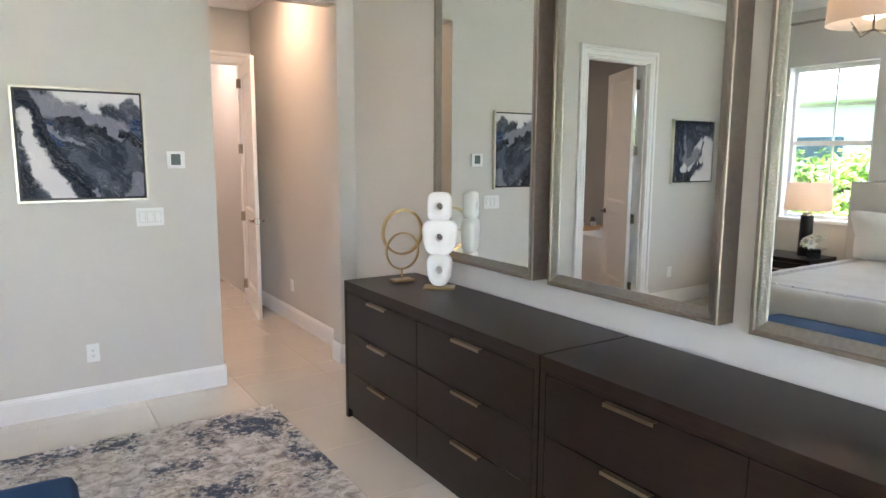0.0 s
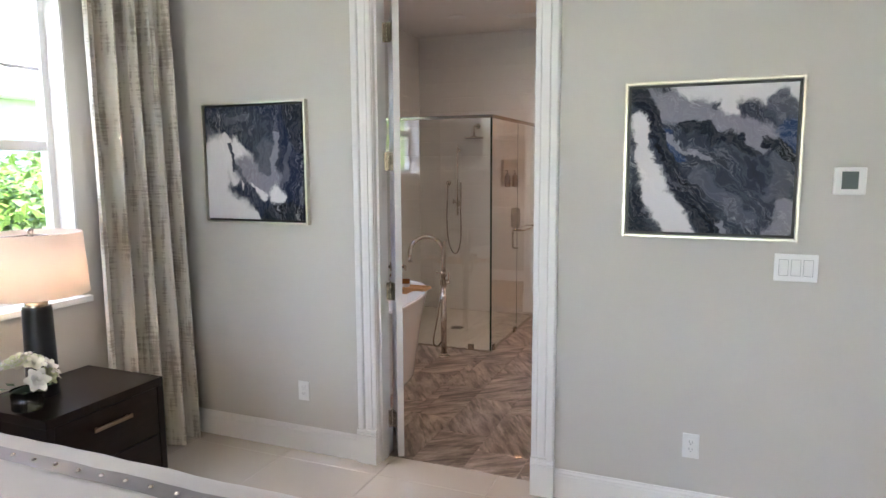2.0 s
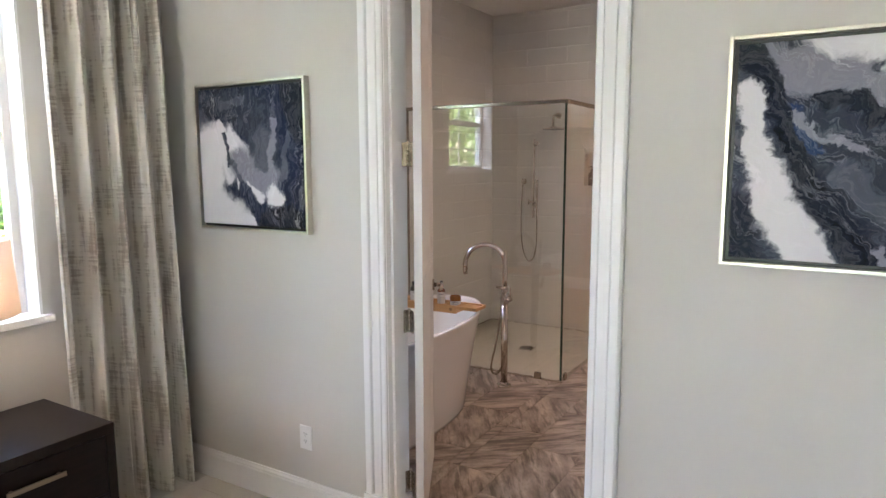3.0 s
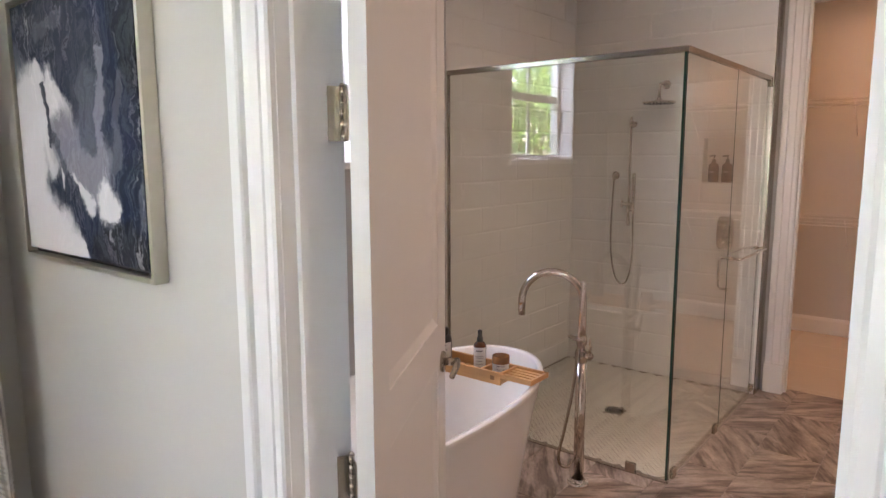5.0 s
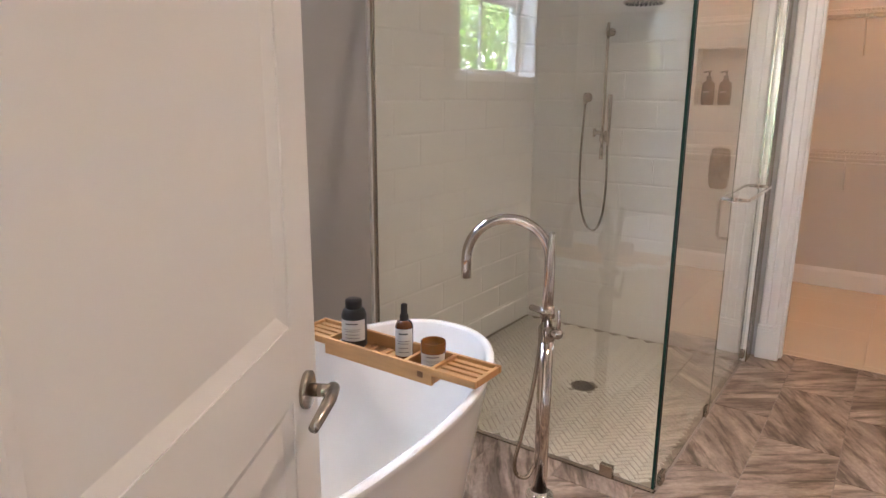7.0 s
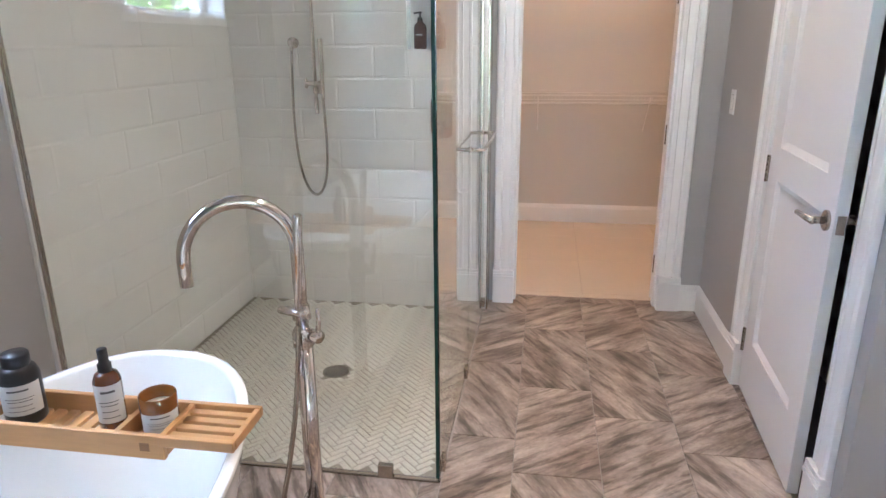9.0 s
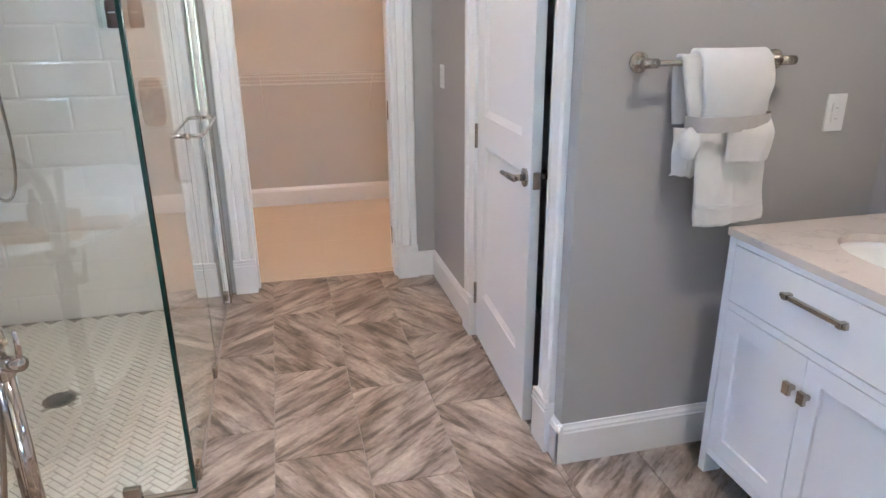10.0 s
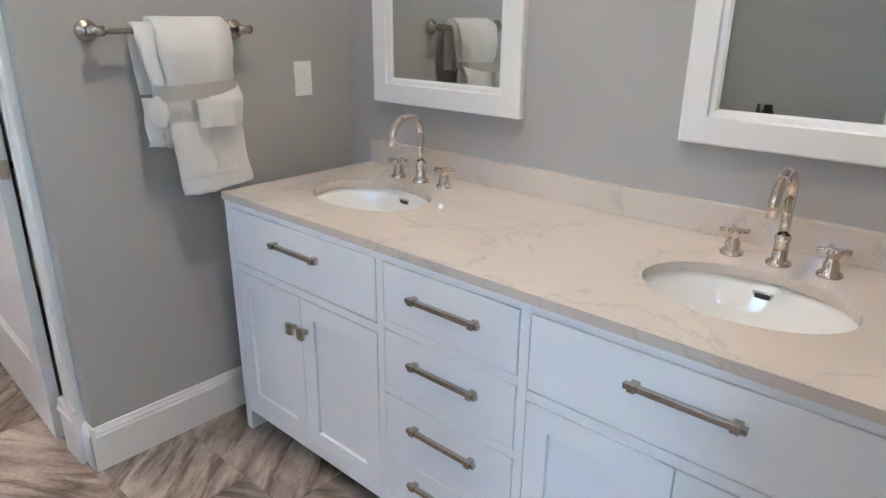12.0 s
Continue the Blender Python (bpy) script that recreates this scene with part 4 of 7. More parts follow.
def tray():
    z = TUB_Z + 0.026
    x0, x1, y0, y1 = -1.815, -1.118, 6.768, 6.908
    t = thing("bath_tray", "slatted bamboo caddy lying across the tub's rim", "bath tray", (x0, y0, z))
    w = 0.012
    ix0, ix1 = x0 + 0.135, x1 - 0.145
    # shallow box in the middle, slatted ends that lie on the rim
    for q in ((x0, ix0 + 0.01, y0, y0 + w, z, z + 0.022), (x0, ix0 + 0.01, y1 - w, y1, z, z + 0.022), (ix1 - 0.01, x1, y0, y0 + w, z, z + 0.022), (ix1 - 0.01, x1, y1 - w, y1, z, z + 0.022),
              (ix0, ix1, y0 + 0.0005, y0 + w + 0.0005, z - 0.03, z + 0.0225), (ix0, ix1, y1 - w - 0.0005, y1 - 0.0005, z - 0.03, z + 0.0225)):
        part("side_rail", block(*q, 0.002), BAMBOO, t)
    for xx in (x0, x1 - w, ix0, ix1 - w, ix1 - 0.11):
        part("cross_rail", block(xx, xx + w, y0 + w, y1 - w, z - (0.026 if ix0 < xx < ix1 else 0), z + 0.021, 0.0015), BAMBOO, t)
    for a, b in ((x0 + w, ix0), (ix1, x1 - w)):
        for k in range(4):
            yy = y0 + 0.018 + k * 0.0285
            part("slat", block(a, b, yy, yy + 0.018, z + 0.004, z + 0.014, 0.0015), BAMBOO, t)
    for k in range(13):
        xx = ix0 + 0.022 + k * 0.033
        if xx < ix1 - 0.03:
            part("slat", block(xx, xx + 0.022, y0 + w, y1 - w, z - 0.028, z - 0.018, 0.0015), BAMBOO, t)
    part("mark", block(ix1 - 0.05, ix1 - 0.03, y0 - 0.0008, y0 + 0.001, z - 0.012, z + 0.006), surface("burnt_mark", (0.22, 0.11, 0.04), 0.6), t)
    return z - 0.018


def labelled(thing_, x, y, z, r, h, lines):
    """A pale paper label wrapped half round a bottle, with bars of small print."""
    for name, rr, z0, z1, mat, arc in [("label", r + 0.0006, z, z + h, PAPER, 1.15)] + [("print", r + 0.0010, z + h * a, z + h * b, INK, c) for a, b, c in lines]:
        bm = bmesh.new()
        n = 12
        lo = []
        for k in range(n + 1):
            a = math.radians(-58) - arc + 2 * arc * k / n
            lo.append((bm.verts.new((x + rr * math.cos(a), y + rr * math.sin(a), z0)), bm.verts.new((x + rr * math.cos(a), y + rr * math.sin(a), z1))))
        for p, q in zip(lo, lo[1:]):
            bm.faces.new((p[0], q[0], q[1], p[1])).smooth = True
        part(name, bm, mat, thing_, "pale paper label" if name == "label" else "")


TZ = tray()
LINES = [(0.80, 0.86, 0.5), (0.55, 0.57, 0.7), (0.46, 0.48, 0.6), (0.30, 0.32, 0.55), (0.14, 0.16, 0.62)]
j = thing("bath_salt_jar", "dark glass jar with a black cap on the bamboo tray", "jar", (-1.628, 6.850, TZ), "toiletries on the tray")
part("jar", turned([(0, 0), (0.036, 0), (0.040, 0.005), (0.040, 0.105), (0.034, 0.122), (0.024, 0.130), (0, 0.130)], x=-1.628, y=6.850, z=TZ), BLACK_PLASTIC, j, "dark amber jar body")
part("cap", turned([(0.026, 0.128), (0.027, 0.13), (0.027, 0.152), (0.024, 0.156), (0, 0.156)], x=-1.628, y=6.850, z=TZ), BLACK_PLASTIC, j, "black screw cap")
labelled(j, -1.628, 6.850, TZ + 0.028, 0.040, 0.068, LINES)
s = thing("spray_bottle", "amber spray bottle with a black mister and pale label", "bottle", (-1.424, 6.850, TZ), "toiletries on the tray")
part("bottle", turned([(0, 0), (0.025, 0), (0.0275, 0.004), (0.0275, 0.11), (0.022, 0.124), (0.012, 0.130), (0, 0.13)], x=-1.424, y=6.850, z=TZ), AMBER, s, "amber glass body")
part("mister", turned([(0.0135, 0.128), (0.0135, 0.146), (0.010, 0.148), (0.010, 0.178), (0.007, 0.180), (0, 0.18)], x=-1.424, y=6.850, z=TZ, seg=16), BLACK_PLASTIC, s, "black mist sprayer")
labelled(s, -1.424, 6.850, TZ + 0.022, 0.0275, 0.085, LINES)
c = thing("candle_jar", "amber glass candle jar with a pale label", "candle", (-1.312, 6.845, TZ), "toiletries on the tray")
part("glass", turned([(0, 0), (0.035, 0), (0.037, 0.004), (0.037, 0.088), (0.0355, 0.090), (0.034, 0.088), (0.034, 0.062)], x=-1.312, y=6.845, z=TZ), surface("amber_candle_glass", (0.20, 0.075, 0.015), 0.1, coat=0.6), c, "amber glass")
part("wax", turned([(0.034, 0.062), (0, 0.062)], x=-1.312, y=6.845, z=TZ), WAX, c, "pale wax")
labelled(c, -1.312, 6.845, TZ + 0.014, 0.037, 0.045, LINES[:4])


# ---- bath: vanity ----
VX, VY0, VY1, VZ = 0.772, 5.535, 7.345, 0.813


def bar_pull(parent, y, z, half):
    """A square bar pull on two square posts."""
    bm = block(VX - 0.040, VX - 0.028, y - half, y + half, z - 0.006, z + 0.006, 0.001)
    for s in (-1, 1):
        box(bm, VX - 0.044, VX - 0.0195, y + s * (half - 0.018) - 0.008, y + s * (half - 0.018) + 0.008, z - 0.008, z + 0.008, 0.001)
    part("pull", bm, STEEL, parent, "brushed nickel bar pull")


def shaker(bm, y0, y1, z0, z1, rail=0.055):
    """A framed front with a recessed panel."""
    x0, x1 = VX - 0.019, VX
    box(bm, x0, x1, y0, y0 + rail, z0, z1, 0.0012)
    box(bm, x0, x1, y1 - rail, y1, z0, z1, 0.0012)
    box(bm, x0, x1, y0 + rail - 0.001, y1 - rail + 0.001, z0, z0 + rail, 0.0012)
    box(bm, x0, x1, y0 + rail - 0.001, y1 - rail + 0.001, z1 - rail, z1, 0.0012)
    box(bm, x0 + 0.009, x1, y0 + rail - 0.002, y1 - rail + 0.002, z0 + rail - 0.002, z1 - rail + 0.002)
    return bm


def vanity():
    v = thing("vanity", "white lacquered double vanity cabinet with shaker doors and nickel pulls", "vanity", ((VX + XV) / 2, (VY0 + VY1) / 2, 0))
    t = 0.020
    body = bmesh.new()
    box(body, VX + 0.004, XV - 0.004, VY0 + 0.004, VY1 - 0.004, 0.10, 0.12)
    box(body, XV - 0.02, XV - 0.004, VY0 + 0.004, VY1 - 0.004, 0.10, VZ)
    part("carcass", body, VANITY, v)
    for y in (VY0, VY1 - t):
        part("side_panel", block(VX + 0.001, XV - 0.004, y, y + t, 0.075, VZ, 0.001), VANITY, v)
    splits = [VY0, 6.225, 6.655, VY1]
    for y in (VY0, VY1 - 0.03):
        part("leg", block(VX - 0.019, VX + 0.045, y, y + 0.03, 0, VZ, 0.0015), VANITY, v)
    for y in (splits[1] - 0.012, splits[2] - 0.012):
        part("stile", block(VX - 0.018, VX + 0.02, y, y + 0.024, 0.075, VZ, 0.0012), VANITY, v)
    part("top_rail", block(VX - 0.0175, VX + 0.02, VY0 + 0.03, VY1 - 0.03, VZ - 0.018, VZ, 0.001), VANITY, v)
    part("bottom_rail", block(VX - 0.0175, VX + 0.02, VY0 + 0.03, VY1 - 0.03, 0.075, 0.105, 0.001), VANITY, v)
    gap = 0.003
    for y0, y1 in ((splits[0] + 0.03, splits[1] - 0.012), (splits[2] + 0.012, splits[3] - 0.03)):
        d = part("drawer_front", block(VX - 0.019, VX, y0 + gap, y1 - gap, 0.622, VZ - 0.021, 0.0012), VANITY, v)
        bar_pull(d, (y0 + y1) / 2, 0.729, 0.108)
        part("rail", block(VX - 0.0175, VX + 0.02, y0, y1, 0.594, 0.618, 0.001), VANITY, v)
        mid = (y0 + y1) / 2
        for a, b, k in ((y0 + gap, mid - 0.0015, -1), (mid + 0.0015, y1 - gap, 1)):
            d = part("cabinet_door", shaker(bmesh.new(), a, b, 0.108, 0.591), VANITY, v)
            yk = mid + k * 0.026
            bm = block(VX - 0.048, VX - 0.036, yk - 0.012, yk + 0.012, 0.476, 0.511, 0.0015)
            box(bm, VX - 0.038, VX - 0.0185, yk - 0.006, yk + 0.006, 0.488, 0.500)
            part("knob", bm, STEEL, d, "brushed nickel tab knob")
    y0, y1 = splits[1] + 0.012, splits[2] - 0.012
    zs = [0.108, 0.262, 0.445, 0.628, VZ - 0.021]
    for a, b in zip(zs, zs[1:]):
        if a > 0.2:
            part("rail", block(VX - 0.0175, VX + 0.02, y0, y1, a - 0.012, a + 0.012, 0.001), VANITY, v)
        d = part("drawer_front", block(VX - 0.019, VX, y0 + gap, y1 - gap, a + (0.014 if a > 0.2 else 0), b - (0.014 if b < 0.7 else 0), 0.0012), VANITY, v)
        bar_pull(d, (y0 + y1) / 2, (a + b) / 2 + 0.016, 0.108)


vanity()
SINKS = (7.0, 5.905)
SX, SA, SB = 1.045, 0.150, 0.205    # sink centre, half depth, half width


def worktop():
    """Quartz worktop with two oval cut-outs, and its backsplash."""
    z0, z1 = VZ, VZ + 0.023
    x0, x1, y0, y1 = 0.752, XV - 0.001, VY0 - 0.010, VY1 + 0.010
    bm = bmesh.new()
    n = 40
    mid = (SINKS[0] + SINKS[1]) / 2
    for (a, b), cy in zip(((mid, y1), (y0, mid)), SINKS):
        def edge_point(ang):
            c, s = math.cos(ang), math.sin(ang)
            k = min(((x1 - SX) if c > 0 else (x0 - SX)) / c if abs(c) > 1e-9 else 9e9, ((b - cy) if s > 0 else (a - cy)) / s if abs(s) > 1e-9 else 9e9)
            return SX + c * k, cy + s * k
        angs = sorted([2 * math.pi * k / n for k in range(n)] + [math.atan2(q - cy, p - SX) % (2 * math.pi) for p in (x0, x1) for q in (a, b)])
        rings = [[bm.verts.new((*edge_point(t), z1)) for t in angs], [bm.verts.new((SX + SA * math.cos(t), cy + SB * math.sin(t), z1)) for t in angs],
                 [bm.verts.new((SX + SA * math.cos(t), cy + SB * math.sin(t), z0)) for t in angs], [bm.verts.new((*edge_point(t), z0)) for t in angs]]
        for p, q in zip(rings, rings[1:] + rings[:1]):
            for k in range(len(angs)):
                j = (k + 1) % len(angs)
                if p is rings[3] and abs(rings[3][k].co.y - mid) < 1e-5 and abs(rings[3][j].co.y - mid) < 1e-5:
                    continue
                bm.faces.new((p[k], p[j], q[j], q[k]))
    bmesh.ops.remove_doubles(bm, verts=bm.verts[:], dist=1e-5)
    w = thing("worktop", "white quartz worktop with fine grey veins and a low backsplash", "countertop", ((x0 + x1) / 2, mid, z0))
    part("slab", bm, QUARTZ, w)
    part("backsplash", block(XV - 0.021, XV - 0.001, y0, y1, z1 + 0.0005, z1 + 0.082, 0.0015), QUARTZ, w, "low veined quartz backsplash")


worktop()


def sink(cy):
    s = thing("sink", "white oval undermount porcelain sink with a chrome overflow", "sink", (SX, cy, VZ - 0.12), "sinks in the vanity")
    rows = [(1.06, 0.0), (1.06, -0.004), (1.0, -0.006), (0.97, -0.02), (0.90, -0.06), (0.74, -0.105), (0.45, -0.130), (0.13, -0.136)]
    bm = bmesh.new()
    lathe(bm, [(r, VZ + h) for r, h in rows], SX, cy, 0, 48, SA, SB)
    part("bowl", bm, PORCELAIN, s)
    part("drain", turned([(0.026, 0.0), (0.024, 0.004), (0.012, 0.005), (0, 0.005)], x=SX, y=cy, z=VZ - 0.137, seg=20), CHROME, s, "polished drain")
    m = pose(SX + SA * 0.955, cy, VZ - 0.030, 0, 68, 0)
    bm = block(-0.011, 0.011, -0.022, 0.022, -0.002, 0.003, 0.002, m=m)
    part("overflow", bm, CHROME, s, "polished overflow ring")
    part("overflow_slot", block(-0.006, 0.006, -0.016, 0.016, -0.0045, -0.0015, 0.0, m=m), DARK_SLOT, s)


def basin_faucet(cy):
    x, z = 1.265, VZ + 0.023
    f = thing("basin_faucet", "polished nickel widespread faucet with two cross handles", "faucet", (x, cy, z), "faucets on the vanity")
    bm = turned([(0.027, 0), (0.027, 0.006), (0.024, 0.010), (0.017, 0.014), (0.0165, 0.055), (0.018, 0.058), (0.018, 0.066), (0.014, 0.070)], x=x, y=cy, z=z, seg=24)
    part("base", bm, CHROME, f)
    pts = [(x, cy, z + 0.06), (x, cy, z + 0.155)]
    R = 0.062
    for k in range(15):
        a = math.pi * 0.93 * k / 14
        pts.append((x - R * (1 - math.cos(a)), cy, z + 0.155 + R * math.sin(a)))
    pts.append((pts[-1][0] - 0.004, cy, pts[-1][2] - 0.035))
    part("spout", rod(pts, 0.0115, 16), CHROME, f, "arched spout", True)
    for s in (-1, 1):
        y = cy + s * 0.102
        bm = turned([(0.026, 0), (0.026, 0.006), (0.022, 0.010), (0.017, 0.014), (0.017, 0.030), (0.013, 0.034), (0.012, 0.046), (0.016, 0.049), (0.016, 0.060), (0, 0.061)], x=x, y=y, z=z, seg=20)
        for dx, dy in ((0.030, 0.012), (-0.012, 0.030)):
            tube(bm, [(x - dx, y - dy, z + 0.055), (x + dx, y + dy, z + 0.055)], 0.0075, 10)
        part("cross_handle", bm, CHROME, f, "cross handle")


for cy in SINKS:
    sink(cy)
    basin_faucet(cy)


def framed_mirror(y0, y1, z0, z1):
    m = thing("vanity_mirror", "rectangular mirror in a wide white painted frame", "mirror", (XV, (y0 + y1) / 2, z0), "mirrors over the vanity")
    w, x = 0.085, XV
    prof = [(0, 0), (0, 0.024), (0.005, 0.028), (w - 0.022, 0.028), (w - 0.018, 0.020), (w - 0.006, 0.018), (w, 0.012), (w, 0)]
    cs = [(y0, z0, 1, 1), (y1, z0, -1, 1), (y1, z1, -1, -1), (y0, z1, 1, -1)]
    for k in range(4):
        bm = bmesh.new()
        ends = []
        for cy, cz, sy, sz in (cs[k], cs[(k + 1) % 4]):
            ends.append([bm.verts.new((x - o, cy + sy * u, cz + sz * u)) for u, o in prof])
        for i in range(len(prof)):
            j = (i + 1) % len(prof)
            bm.faces.new((ends[0][i], ends[0][j], ends[1][j], ends[1][i]))
        part("frame_side", bm, TRIM, m)
    part("mirror_glass", block(x - 0.010, x - 0.006, y0 + w - 0.004, y1 - w + 0.004, z0 + w - 0.004, z1 - w + 0.004), MIRROR, m, "silvered mirror glass")


framed_mirror(6.695, 7.325, 1.060, 1.98)
framed_mirror(5.578, 6.208, 1.060, 1.98)


# ---- bath: towel and bar, switches ----
def towel_bar():
    y = YT
    b = thing("towel_bar", "brushed nickel towel bar with round roses on the grey wall", "towel bar", (0.70, y, 1.30))
    for x in (0.485, 0.925):
        bm = rod([(x, y, 1.302), (x, y - 0.007, 1.302), (x, y - 0.010, 1.302), (x, y - 0.011, 1.302), (x, y - 0.07, 1.302)], [0.029, 0.029, 0.025, 0.012, 0.012], 22)
        tube(bm, [(x - 0.022, y - 0.062, 1.302), (x + 0.022, y - 0.062, 1.302)], 0.0135, 14)
        part("post", bm, STEEL, b, "", True)
    part("bar", rod([(0.485, y - 0.062, 1.302), (0.925, y - 0.062, 1.302)], 0.0085, 14), STEEL, b, "", True)


towel_bar()


def cloth(rows, thick=0.0, folds=0.004, seed=1.0, crown=0.018):
    """A draped sheet from rows of (x0, x1, y, z), with soft folds."""
    bm = bmesh.new()
    n = 26
    grid = []
    for r, (x0, x1, y, z) in enumerate(rows):
        grid.append([bm.verts.new((x0 + (x1 - x0) * k / n, y + crown * abs(2 * k / n - 1) ** 3 + folds * (1.3 * noise.noise((k * 0.17 + seed, r * 0.10, seed)) + 0.5 * noise.noise((k * 0.5, r * 0.35, seed))), z)) for k in range(n + 1)])
    for a, b in zip(grid, grid[1:]):
        for k in range(n):
            bm.faces.new((a[k], a[k + 1], b[k + 1], b[k])).smooth = True
    if thick:
        bmesh.ops.recalc_face_normals(bm, faces=bm.faces[:])
        bmesh.ops.solidify(bm, geom=bm.faces[:], thickness=thick)
    return bm


def smooth_rows(rows, n=6):
    """Fills in rows between the given ones along a soft curve."""
    out = []
    for i in range(len(rows) - 1):
        p = [rows[max(0, i - 1)], rows[i], rows[i + 1], rows[min(len(rows) - 1, i + 2)]]
        for k in range(n):
            u = k / n
            out.append(tuple(0.5 * (2 * b + (c - a) * u + (2 * a - 5 * b + 4 * c - d) * u * u + (3 * b - a - 3 * c + d) * u ** 3) for a, b, c, d in zip(*p)))
    return out + [rows[-1]]


def towels():
    y = YT - 0.062
    t = thing("bath_towel", "white terry towel over a bar, tied with a grey ribbon", "towel", (0.72, y, 0.8))
    hang = smooth_rows([(0.600, 0.858, y + 0.030, 1.13), (0.592, 0.862, y + 0.030, 1.18), (0.585, 0.866, y + 0.026, 1.27), (0.582, 0.870, y + 0.006, 1.322), (0.580, 0.870, y - 0.020, 1.316), (0.578, 0.870, y - 0.036, 1.28),
                        (0.592, 0.860, y - 0.046, 1.20), (0.612, 0.858, y - 0.042, 1.150), (0.620, 0.850, y - 0.040, 1.135)])
    part("outer_layer", cloth(hang, 0.012, 0.005, 1.0), TERRY, t, "", True)
    mid = smooth_rows([(0.632, 0.852, y + 0.016, 1.318), (0.628, 0.852, y - 0.016, 1.340), (0.624, 0.854, y - 0.054, 1.318), (0.622, 0.856, y - 0.076, 1.25), (0.634, 0.846, y - 0.070, 1.19), (0.640, 0.840, y - 0.060, 1.14)])
    part("folded_layer", cloth(mid, 0.014, 0.005, 2.0, 0.03), TERRY, t, "", True)
    low = smooth_rows([(0.640, 0.846, y - 0.040, 1.150), (0.640, 0.852, y - 0.042, 1.10), (0.640, 0.858, y - 0.046, 1.02), (0.648, 0.866, y - 0.044, 0.93), (0.655, 0.880, y - 0.042, 0.865), (0.660, 0.884, y - 0.042, 0.842)])
    part("hanging_end", cloth(low, 0.014, 0.007, 3.0), TERRY, t, "", True)
    part("hem_band", cloth([(x0 - 0.001, x1 + 0.001, yy - 0.0115, z) for x0, x1, yy, z in smooth_rows([(0.650, 0.872, y - 0.0425, 0.905), (0.652, 0.876, y - 0.0425, 0.89)])], 0.006, 0.007, 3.0), TERRY, t, "woven hem band", True)
    back = smooth_rows([(0.598, 0.66, y + 0.004, 1.12), (0.590, 0.66, y - 0.01, 1.05), (0.600, 0.66, y, 1.00), (0.602, 0.655, y + 0.004, 0.985)])
    part("back_end", cloth(back, 0.016, 0.003, 4.0), TERRY, t, "", True)
    knot = bmesh.new()
    bmesh.ops.create_uvsphere(knot, u_segments=20, v_segments=14, radius=1.0)
    for v in knot.verts:
        d = 1 + 0.12 * noise.noise(v.co * 2.3)
        v.co = Vector((0.607 + 0.030 * v.co.x * d, y - 0.040 + 0.026 * v.co.y * d, 1.085 + 0.044 * v.co.z * d))
    part("side_fold", knot, TERRY, t, "", True)
    w = smooth_rows([(0.704, 0.846, y - 0.060, 1.145), (0.704, 0.844, y - 0.082, 1.115), (0.708, 0.842, y - 0.084, 1.080), (0.714, 0.838, y - 0.080, 1.035)])
    part("washcloth", cloth(w, 0.013, 0.003, 5.0), TERRY, t, "small folded washcloth tucked under the ribbon", True)
    band = []
    for k in range(29):
        a = 2 * math.pi * k / 28
        c, s = math.cos(a), math.sin(a)
        band.append((0.731 + 0.122 * math.copysign(abs(c) ** 0.7, c), y - 0.026 + 0.064 * math.copysign(abs(s) ** 0.7, s)))
    bm = bmesh.new()
    cols = [(bm.verts.new((px, py, 1.120 + (px - 0.73) * 0.03)), bm.verts.new((px, py, 1.162 + (px - 0.73) * 0.03))) for px, py in band[:-1]]
    for k in range(28):
        p, q = cols[k], cols[(k + 1) % 28]
        bm.faces.new((p[0], q[0], q[1], p[1])).smooth = True
    part("ribbon", bm, GREY_BAND, t, "woven grey ribbon")


towels()


# grey that paints the shade in the gap round each rocker
GAP_SHADE = surface("gap_shade_grey", (0.35, 0.35, 0.34), 0.6)


